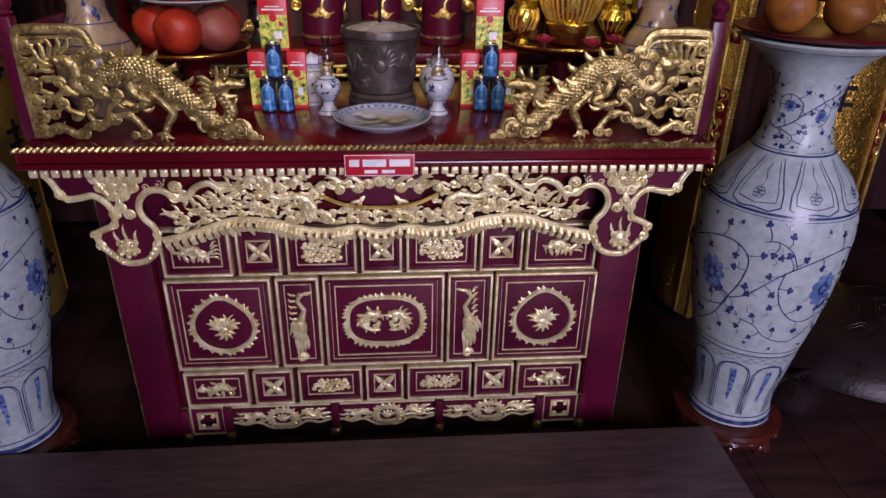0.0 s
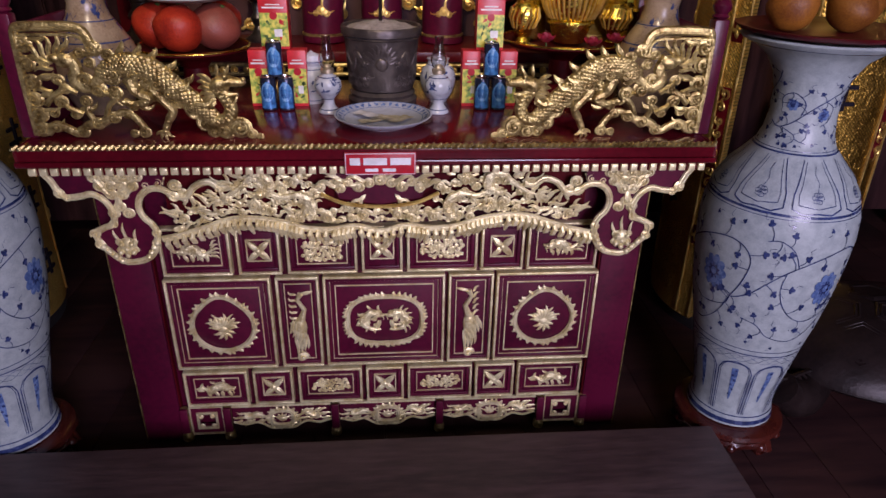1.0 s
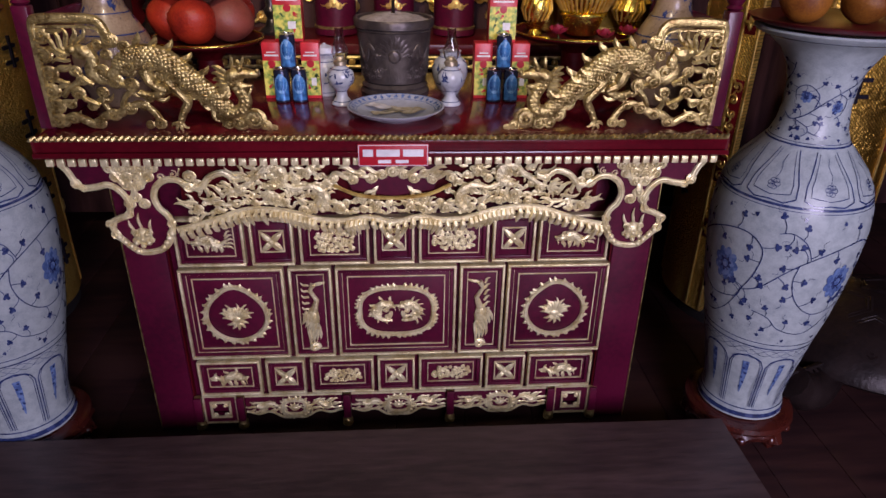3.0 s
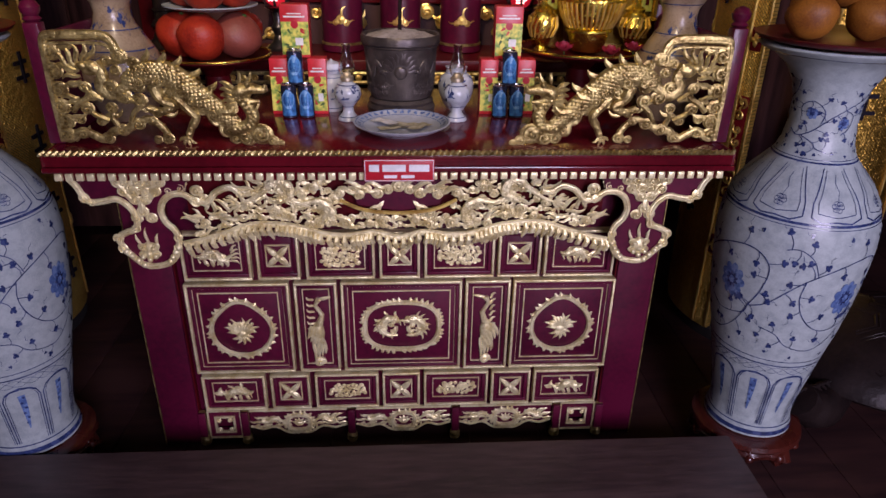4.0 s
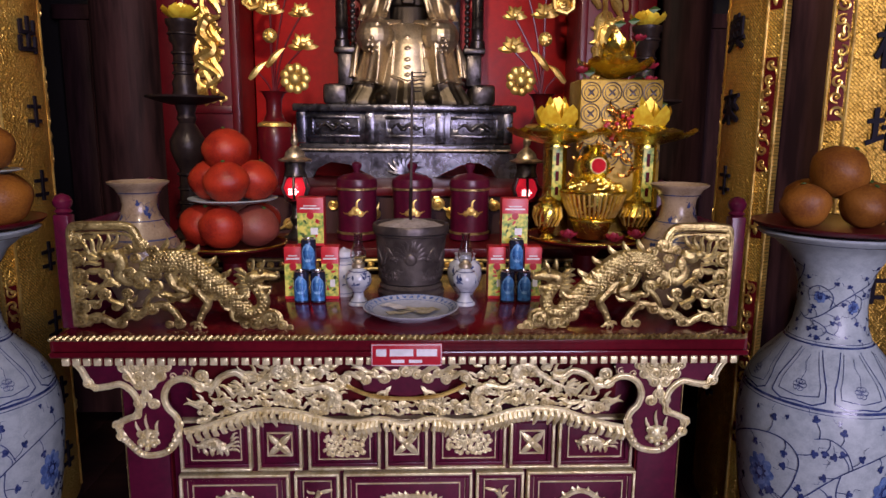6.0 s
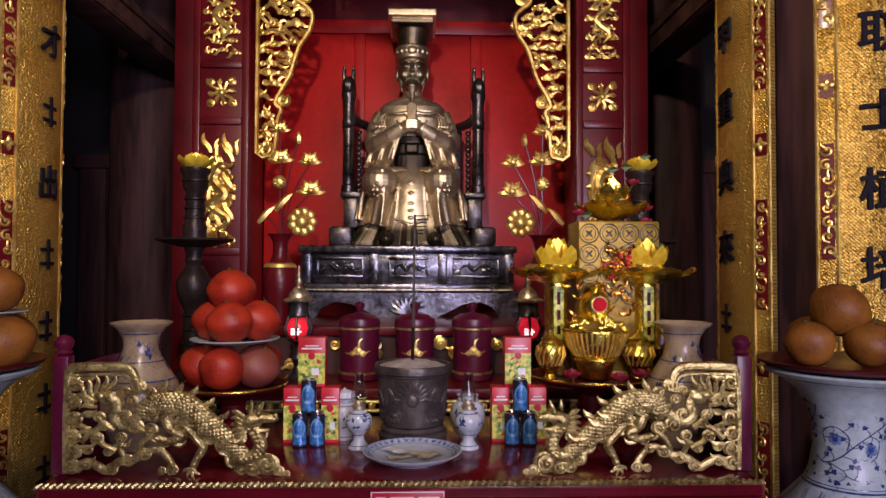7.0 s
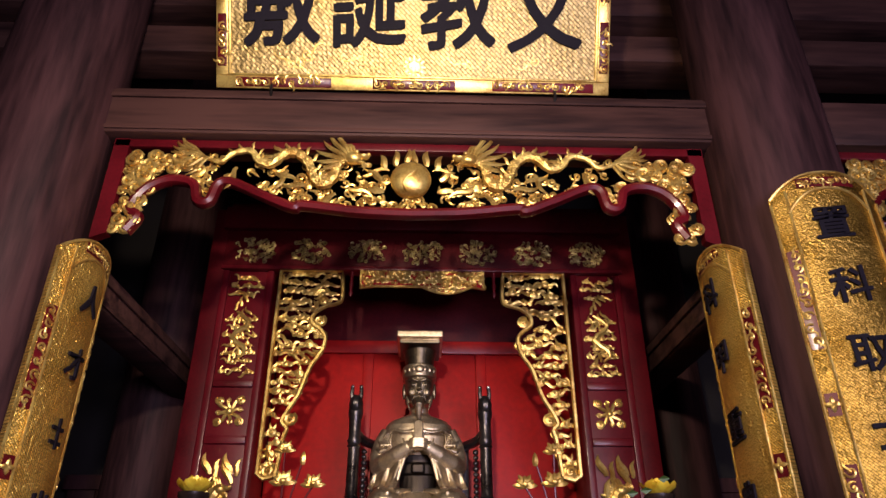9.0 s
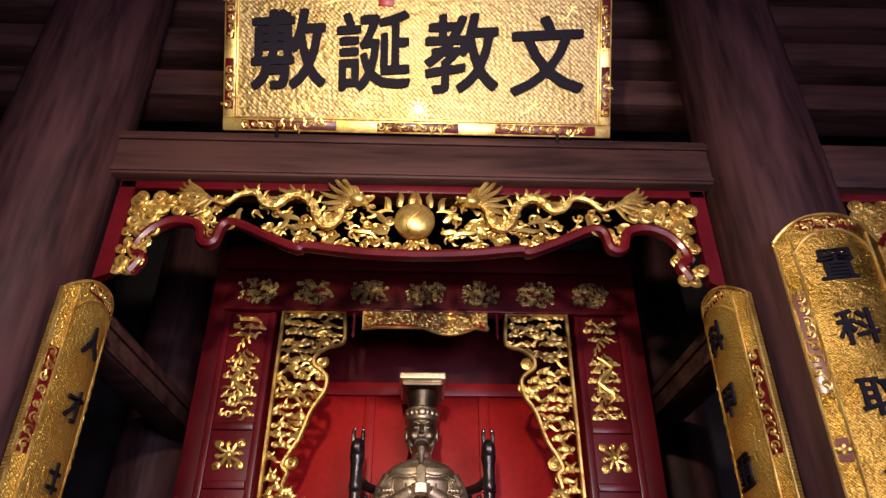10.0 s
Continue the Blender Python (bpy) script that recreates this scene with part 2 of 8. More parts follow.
# ---- mesh kit ----
class Kit:
    """Collects simple solids into one mesh."""

    def __init__(self):
        self.v, self.f = [], []

    def add(self, verts, faces):
        k = len(self.v)
        self.v += [tuple(p) for p in verts]
        self.f += [tuple(i + k for i in q) for q in faces]
        return self

    def box(self, x0, x1, y0, y1, z0, z1, b=0.0):
        if b <= 0:
            p = [(x, y, z) for x in (x0, x1) for y in (y0, y1) for z in (z0, z1)]
            return self.add(p, [(0, 1, 3, 2), (4, 6, 7, 5), (0, 4, 5, 1), (2, 3, 7, 6), (0, 2, 6, 4), (1, 5, 7, 3)])
        bm = bmesh.new()
        bmesh.ops.create_cube(bm, size=1)
        for v in bm.verts:
            v.co = ((x0 + x1) / 2 + v.co.x * (x1 - x0), (y0 + y1) / 2 + v.co.y * (y1 - y0), (z0 + z1) / 2 + v.co.z * (z1 - z0))
        bmesh.ops.bevel(bm, geom=bm.edges[:], offset=b, segments=2, affect="EDGES", profile=0.5)
        bm.verts.index_update()
        self.add([v.co[:] for v in bm.verts], [[v.index for v in f.verts] for f in bm.faces])
        bm.free()
        return self

    def prism(self, poly, y0, y1, axis="y"):
        """A flat outline (x, z) given thickness along y (or (x, y) along z)."""
        n = len(poly)
        put = (lambda a, b, c: (a, c, b)) if axis == "y" else (lambda a, b, c: (a, b, c))
        self.add([put(a, b, y0) for a, b in poly] + [put(a, b, y1) for a, b in poly],
                 [tuple(range(n)), tuple(range(2 * n - 1, n - 1, -1))] + [(i, i + n, (i + 1) % n + n, (i + 1) % n) for i in range(n)])
        return self

    def lathe(self, profile, c=(0, 0, 0), n=32, squash=(1, 1), wave=None):
        rows = len(profile)
        pts = []
        for r, z in profile:
            for k in range(n):
                a = 2 * math.pi * k / n
                q = r * (wave(a, z) if wave else 1)
                pts.append((c[0] + q * math.cos(a) * squash[0], c[1] + q * math.sin(a) * squash[1], c[2] + z))
        faces = [(i * n + k, i * n + (k + 1) % n, (i + 1) * n + (k + 1) % n, (i + 1) * n + k) for i in range(rows - 1) for k in range(n)]
        faces += [tuple(range(n - 1, -1, -1)), tuple((rows - 1) * n + k for k in range(n))]
        return self.add(pts, faces)

    def tube(self, pts, radii, n=6, flat=1.0, up=(0, 1, 0)):
        """A round bar along pts; radii is one number or one per point; flat squeezes it along up."""
        pts = [Vector(p) for p in pts]
        m = len(pts)
        rr = [radii] * m if isinstance(radii, (int, float)) else list(radii)
        u = Vector(up).normalized()
        out = []
        for i, p in enumerate(pts):
            d = (pts[min(i + 1, m - 1)] - pts[max(i - 1, 0)])
            d = d.normalized() if d.length > 1e-9 else Vector((1, 0, 0))
            w = u - d * u.dot(d)
            w = w.normalized() if w.length > 1e-3 else d.orthogonal().normalized()
            s = d.cross(w)
            for k in range(n):
                a = 2 * math.pi * k / n
                out.append(p + s * (math.cos(a) * rr[i]) + w * (math.sin(a) * rr[i] * flat))
        faces = [(i * n + k, i * n + (k + 1) % n, (i + 1) * n + (k + 1) % n, (i + 1) * n + k) for i in range(m - 1) for k in range(n)]
        faces += [tuple(range(n - 1, -1, -1)), tuple((m - 1) * n + k for k in range(n))]
        return self.add(out, faces)

    def ball(self, c, r, n=10, squash=(1, 1, 1)):
        k = max(5, n // 2 + 1)
        prof = [(max(1e-4, math.sin(math.pi * i / k)) * r, -math.cos(math.pi * i / k) * r) for i in range(k + 1)]
        s = len(self.v)
        self.lathe(prof, (0, 0, 0), n)
        for i in range(s, len(self.v)):
            x, y, z = self.v[i]
            self.v[i] = (c[0] + x * squash[0], c[1] + y * squash[1], c[2] + z * squash[2])
        return self

    def swirl(self, x, z, r, y=0.0, turn=1.6, start=0.0, hand=1, w=0.22, lift=0.5, n=5, lobe=True):
        """A cloud scroll that winds in to a raised eye."""
        steps = 15
        pts, rad = [], []
        for i in range(steps + 1):
            f = i / steps
            a = start + hand * f * turn * 2 * math.pi
            q = r * (1 - 0.86 * f)
            pts.append((x + q * math.cos(a), y - lift * r * f, z + q * math.sin(a)))
            rad.append(r * w * (0.55 + 0.45 * math.sin(math.pi * min(1, f * 1.3 + 0.1))))
        self.tube(pts, rad, n)
        if lobe:
            self.ball((x, y + 0.08 * r, z), r * 0.92, 9, (1.08, 0.24, 0.94))
        return self.ball((x, y - lift * r, z), r * 0.26, 6)

    def flame(self, x, z, a, length, w, y=0.0, bend=0.5, n=5):
        """A tongue that tapers and curls."""
        pts, rad = [], []
        px, pz = x, z
        for i in range(8):
            f = i / 7
            pts.append((px, y - 0.3 * w * math.sin(math.pi * f), pz))
            rad.append(w * (math.sin(math.pi * (0.18 + 0.82 * f)) ** 0.8) + 0.0006)
            b = a + bend * math.sin(f * 5.2)
            px, pz = px + math.cos(b) * length / 7, pz + math.sin(b) * length / 7
        return self.tube(pts, rad, n, flat=0.6)

    def ribbon(self, pts, w, f):
        """A thin painted stroke: pts in a flat (u, v) sheet, carried to the surface by f(u, v)."""
        out = []
        m = len(pts)
        ww = [w] * m if isinstance(w, (int, float)) else list(w)
        for i in range(m):
            a, b = pts[max(i - 1, 0)], pts[min(i + 1, m - 1)]
            dx, dy = b[0] - a[0], b[1] - a[1]
            l = math.hypot(dx, dy) or 1
            nx, ny = -dy / l * ww[i] / 2, dx / l * ww[i] / 2
            out += [f(pts[i][0] + nx, pts[i][1] + ny), f(pts[i][0] - nx, pts[i][1] - ny)]
        return self.add(out, [(2 * i, 2 * i + 1, 2 * i + 3, 2 * i + 2) for i in range(m - 1)])

    def blot(self, u, v, ru, rv, f, lobes=0, turn=0.0, depth=0.35, n=14):
        pts = [f(u, v)]
        for k in range(n):
            a = 2 * math.pi * k / n
            q = 1 - (depth * (0.5 + 0.5 * math.cos(lobes * a)) if lobes else 0)
            x, y = ru * q * math.cos(a), rv * q * math.sin(a)
            pts.append(f(u + x * math.cos(turn) - y * math.sin(turn), v + x * math.sin(turn) + y * math.cos(turn)))
        return self.add(pts, [(0, 1 + k, 1 + (k + 1) % n) for k in range(n)])

    def moved(self, m):
        self.v = [tuple(m @ Vector(p)) for p in self.v]
        return self

    def mirrored(self, about=0.0):
        out = Kit()
        out.v = [(2 * about - x, y, z) for x, y, z in self.v]
        out.f = [tuple(reversed(q)) for q in self.f]
        return out

    def mesh(self, name, mat, smooth=38):
        me = bpy.data.meshes.new(name)
        me.from_pydata(self.v, [], self.f)
        me.update()
        if smooth:
            me.shade_smooth()
            me.set_sharp_from_angle(angle=radians(smooth))
        me.materials.append(mat)
        return me


def part(name, kit, mat, parent, label="", smooth=38):
    ob = new(name, kit.mesh(name, mat, smooth))
    ob.parent = parent
    return tagged(ob, label)


def thing(name, at, label, category, group="", kind=""):
    ob = new(name)
    ob.location = at
    ob.empty_display_size = 0.05
    return tagged(ob, label, category, group, kind)


def solid(name, kit, mat, label, category, group="", kind="", smooth=38):
    return tagged(new(name, kit.mesh(name, mat, smooth)), label, category, group, kind)


def smooth_path(pts, per=6, closed=False):
    """Catmull-Rom through the points."""
    n, out = len(pts), []
    pick = (lambda i: pts[i % n]) if closed else (lambda i: pts[min(max(i, 0), n - 1)])
    for i in range(n if closed else n - 1):
        p0, p1, p2, p3 = (Vector(pick(j)) for j in (i - 1, i, i + 1, i + 2))
        for k in range(per):
            t = k / per
            out.append(tuple(0.5 * ((2 * p1) + (p2 - p0) * t + (2 * p0 - 5 * p1 + 4 * p2 - p3) * t * t + (3 * p1 - p0 - 3 * p2 + p3) * t ** 3)))
    if not closed:
        out.append(tuple(pts[-1]))
    return out


def inside(poly, x, z):
    hit, n = False, len(poly)
    for i in range(n):
        (x1, z1), (x2, z2) = poly[i], poly[i - 1]
        if (z1 > z) != (z2 > z) and x < (x2 - x1) * (z - z1) / (z2 - z1) + x1:
            hit = not hit
    return hit


def clouds(kit, test, x0, x1, z0, z1, y, size, seed, tails=0.6, jitter=0.3, w=0.24, thin=1.0, lobe=True):
    """Fills an area with cloud scrolls, beads and tongues, as carvers do."""
    rng = random.Random(seed)
    step = size * 1.75
    row, z = 0, z0 + size * 0.8
    while z < z1:
        x = x0 + size * (0.8 + 0.85 * (row % 2))
        while x < x1:
            px, pz = x + rng.uniform(-jitter, jitter) * size, z + rng.uniform(-jitter, jitter) * size
            if test(px, pz) and rng.random() < thin:
                kit.swirl(px, pz, size * rng.uniform(0.75, 1.12), y + rng.uniform(-0.3, 0.3) * size, rng.uniform(1.1, 1.7), rng.uniform(0, 6.28), rng.choice((-1, 1)), w, lobe=lobe)
                if rng.random() < tails:
                    a = rng.uniform(0, 6.28)
                    ex, ez = px + math.cos(a) * size * 1.9, pz + math.sin(a) * size * 1.9
                    if test(ex, ez):
                        kit.flame(px, pz, a, size * 2.1, size * 0.26, y - 0.1 * size, rng.uniform(-0.7, 0.7))
            x += step
        z += step * 0.86
        row += 1
    return kit


def drift(kit, test, x0, x1, z0, z1, y, size, seed, gap=1.75, lift=0.0):
    """Rows of flat three-lobed clouds drawn out sideways into wavy tails."""
    rng = random.Random(seed)
    z, row = z0 + size * 0.7, 0
    while z < z1:
        x = x0 + size * (0.9 + 1.5 * (row % 2)) * rng.uniform(0.7, 1.1)
        while x < x1:
            px, pz = x + rng.uniform(-0.5, 0.5) * size, z + rng.uniform(-0.3, 0.3) * size
            if test(px, pz):
                d = rng.choice((-1, 1))
                yy = y + rng.uniform(-0.25, 0.25) * size - lift
                kit.swirl(px, pz, size * rng.uniform(0.6, 0.78), yy, 1.3, rng.uniform(0, 6.28), d, 0.2, 0.35)
                for g in (-1, 1):
                    qx, qz = px + g * size * 0.85, pz - size * rng.uniform(0.05, 0.4)
                    if test(qx, qz):
                        kit.swirl(qx, qz, size * rng.uniform(0.36, 0.5), yy, 1.1, rng.uniform(0, 6.28), g, 0.24, 0.35)
                    ex, ez = px + g * size * 2.1, pz + g * d * size * 0.5
                    if test(ex, ez):
                        kit.flame(px + g * size * 0.5, pz - 0.1 * size, (0 if g > 0 else math.pi) + d * rng.uniform(-0.1, 0.5), size * rng.uniform(1.7, 2.6), size * 0.26, yy, rng.choice((-1, 1)) * rng.uniform(0.5, 0.9))
                    else:
                        kit.flame(px + g * size * 0.2, pz, math.pi / 2 + g * rng.uniform(0.2, 0.9), size * 1.5, size * 0.2, yy, rng.uniform(-0.8, 0.8))
            x += size * 3.0
        z += size * gap
        row += 1
    return kit


def relief(kit, cx, cz, w, h, y, seed, n=10):
    """A small raised carving of knobs, scrolls and tongues within an oval."""
    rng = random.Random(seed)
    s = min(w, h)
    kit.ball((cx, y, cz), s * 0.34, 8, (w / s * 0.9, 0.4, 0.8))
    for i in range(n):
        a = 2 * math.pi * i / n + rng.uniform(-0.2, 0.2)
        px, pz = cx + math.cos(a) * w * 0.31, cz + math.sin(a) * h * 0.31
        if i % 2:
            kit.swirl(px, pz, s * 0.17, y, 1.2, a, rng.choice((-1, 1)), 0.3)
        else:
            kit.flame(px, pz, a + rng.uniform(-0.5, 0.5), s * 0.3, s * 0.07, y, 0.5)
    return kit


# ---- the structure ----
def room():
    floor = solid("floor", Kit().box(-6, 6, -4, 7, -0.06, -0.004), FLOORWOOD, "dark worn wooden floor of the shrine hall", "floor", kind="structure")
    for i in range(24):
        part("plank", Kit().box(-3.0 + i * 0.25, -2.756 + i * 0.25, -0.6, 5.2, -0.02, 0.0, 0.003), FLOORWOOD, floor)
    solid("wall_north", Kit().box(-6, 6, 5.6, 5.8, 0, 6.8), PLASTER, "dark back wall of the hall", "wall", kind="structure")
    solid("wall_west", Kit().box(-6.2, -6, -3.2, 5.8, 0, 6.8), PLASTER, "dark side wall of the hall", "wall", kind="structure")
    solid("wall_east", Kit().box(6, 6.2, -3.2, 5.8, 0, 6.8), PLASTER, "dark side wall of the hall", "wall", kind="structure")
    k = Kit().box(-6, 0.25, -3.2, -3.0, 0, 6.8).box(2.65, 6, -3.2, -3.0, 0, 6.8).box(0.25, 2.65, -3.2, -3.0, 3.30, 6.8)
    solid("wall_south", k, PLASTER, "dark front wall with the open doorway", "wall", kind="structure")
    solid("ceiling", Kit().box(-6.2, 6.2, -3.2, 5.8, 6.8, 6.9), TIMBER, "dark timber roof above the hall", "ceiling", kind="structure")


def column(name, x, y, r):
    k = Kit().lathe([(r * 1.0, 0.1), (r * 1.03, 1.5), (r * 1.0, 3.2), (r * 0.94, 6.8)], (x, y, 0), 40)
    c = solid(name, k, TIMBER, "thick round dark timber column of the hall", "column", "columns", "structure")
    part("base_stone", Kit().lathe([(r * 1.35, 0), (r * 1.35, 0.05), (r * 1.15, 0.1)], (x, y, 0), 32), PLASTER, c)


room()
for cx in (-1.87, 1.72):
    column("column", cx, 2.75, 0.30)
for cx in (-1.95, 1.85):
    column("column", cx, 5.0, 0.26)


# ---- the beams and the hanging frieze ----
def beams():
    k = Kit().box(-1.62, 1.46, 2.70, 2.95, 3.735, 4.01, 0.012)
    b = solid("beam", k, BEAMWOOD, "heavy carved timber tie beam between the columns", "beam", kind="structure")
    part("moulding", Kit().box(-1.60, 1.44, 2.685, 2.70, 3.945, 3.985, 0.004), BEAMWOOD, b)
    part("moulding", Kit().box(-1.60, 1.44, 2.69, 2.70, 3.75, 3.775, 0.004), BEAMWOOD, b)
    solid("beam", Kit().box(2.0, 6.0, 2.70, 2.95, 3.735, 4.01, 0.012), BEAMWOOD, "heavy timber tie beam of the next bay", "beam", kind="structure")
    solid("beam", Kit().box(-6.0, -2.15, 2.70, 2.95, 3.735, 4.01, 0.012), BEAMWOOD, "heavy timber tie beam of the next bay", "beam", kind="structure")
    for i in range(5):
        z = 4.5 + i * 0.42
        solid("beam", Kit().box(-6, 6, 2.95 + i * 0.05, 3.2 + i * 0.05, z, z + 0.2, 0.01), BEAMWOOD, "upper timber beam in the dark roof frame", "beam", kind="structure")
    for x in (-1.70, 1.56):
        b = solid("beam", Kit().box(x - 0.10, x + 0.10, 2.95, 5.1, 2.99, 3.19, 0.02), BEAMWOOD, "carved timber cross beam running back from the column", "beam", "cross beams", "structure")
        g = 1 if x < 0 else -1
        part("moulding", Kit().box(*sorted((x + g * 0.101, x + g * 0.118)), 3.0, 5.05, 3.11, 3.16, 0.006), BEAMWOOD, b)
        part("moulding", Kit().box(*sorted((x + g * 0.101, x + g * 0.112)), 3.0, 5.05, 3.0, 3.03, 0.004), BEAMWOOD, b)


beams()


def dragon(kit, pts, r0, y, seed, per=8, fins=True, scales=True, head=1.0, tail=True, facing=1, fin=1.7):
    """A carved dragon: scaly body along (x, z) points from tail to head, with back fins, mane, horns and jaws."""
    rng = random.Random(seed)
    path = smooth_path(pts, per)
    n = len(path)
    rad = [r0 * (0.3 + 0.7 * min(1, 2.2 * i / n)) * (1 + 0.10 * math.sin(i * 1.7 + seed)) for i in range(n)]
    kit.tube([(x, y, z) for x, z in path], rad, 8)
    for i in range(2, n - 1):
        x, z = path[i]
        dx, dz = path[i + 1][0] - x, path[i + 1][1] - z
        a = math.atan2(dz, dx)
        if scales:
            for o in ((-0.6, 0.05), (-0.2, 0.6), (0.25, 0.0), (0.62, 0.5)):
                q = o[0] + rng.uniform(-0.1, 0.1)
                fx, fz = x + dx * o[1], z + dz * o[1]
                kit.ball((fx - math.sin(a) * q * rad[i], y - rad[i] * (0.98 - 0.42 * abs(q)), fz + math.cos(a) * q * rad[i]), rad[i] * rng.uniform(0.26, 0.36), 6, (1.1, 0.3, 1))
        if fins and i % 3 == 0:
            kit.flame(x - math.sin(a) * rad[i] * facing, z + math.cos(a) * rad[i] * facing, a + facing * 1.9, rad[i] * fin, rad[i] * 0.36, y, 0.5)
    hx, hz = path[-1]
    a = math.atan2(hz - path[-3][1], hx - path[-3][0])
    if head:
        q = r0 * 1.5 * head
        sgn = 1 if math.cos(a) >= 0 else -1
        kit.ball((hx + sgn * q * 0.4, y - q * 0.3, hz), q, 10, (1.15, 0.8, 0.85))
        kit.ball((hx + sgn * q * 1.5, y - q * 0.4, hz + q * 0.15), q * 0.7, 10, (1.1, 0.8, 0.55))
        kit.ball((hx + sgn * q * 1.2, y - q * 0.3, hz - q * 0.65), q * 0.5, 8, (1.3, 0.7, 0.4))
        kit.ball((hx + sgn * q * 2.1, y - q * 0.45, hz + q * 0.4), q * 0.3, 8)
        kit.ball((hx + sgn * q * 0.8, y - q * 1.0, hz + q * 0.45), q * 0.27, 8)
        for j in range(6):
            b = math.pi / 2 + sgn * (math.pi / 2 + 0.2 - 0.42 * (j - 1))
            kit.flame(hx - sgn * q * 0.3, hz + q * 0.1 * (3 - j), b, q * rng.uniform(1.5, 2.4), q * 0.18, y - q * 0.2, 0.35 * sgn)
        for j in (0, 1):
            kit.flame(hx + sgn * q * (0.2 + 0.4 * j), hz + q * 0.7, math.pi / 2 + sgn * 0.7, q * 1.6, q * 0.2, y - q * 0.5, -0.4 * sgn)
        kit.flame(hx + sgn * q * 1.4, hz - q * 0.7, -math.pi / 2, q * 1.3, q * 0.13, y - q * 0.5, 0.6)
    if tail:
        x, z = path[0]
        for j in range(5):
            kit.flame(x, z, math.atan2(path[0][1] - path[2][1], path[0][0] - path[2][0]) + (j - 2) * 0.4, r0 * 4, r0 * 0.4, y, 0.4)
    return kit


def both(pts, about):
    """The points and their mirror image, as one run from left to right."""
    return list(pts) + [(2 * about - x, z) for x, z in reversed(pts)]


def text_kit(body, size, depth, bold=0.0):
    """Raised characters, centred on x and y, lying in the xy plane; bold lays shifted strokes over one another."""
    cu = bpy.data.curves.new("script", "FONT")
    cu.body, cu.size, cu.extrude, cu.resolution_u = body, size, depth, 2
    ob = bpy.data.objects.new("script", cu)
    me = ob.to_mesh()
    k = Kit()
    xs, ys = [v.co.x for v in me.vertices], [v.co.y for v in me.vertices]
    mx, my = (min(xs) + max(xs)) / 2, (min(ys) + max(ys)) / 2
    lean = 0.10
    for i, (dx, dy) in enumerate(((0, 0), (-1, 0.4), (1, -0.4), (0.5, 1), (-0.5, -1), (0.9, 0.7), (-0.9, -0.7))):
        k.add([(v.co.x - mx + dx * bold, (v.co.y - my) + dy * bold + lean * (v.co.x - mx) * 0.6, v.co.z + 0.0003 * i) for v in me.vertices], [tuple(p.vertices) for p in me.polygons])
    ob.to_mesh_clear()
    bpy.data.objects.remove(ob)
    return k


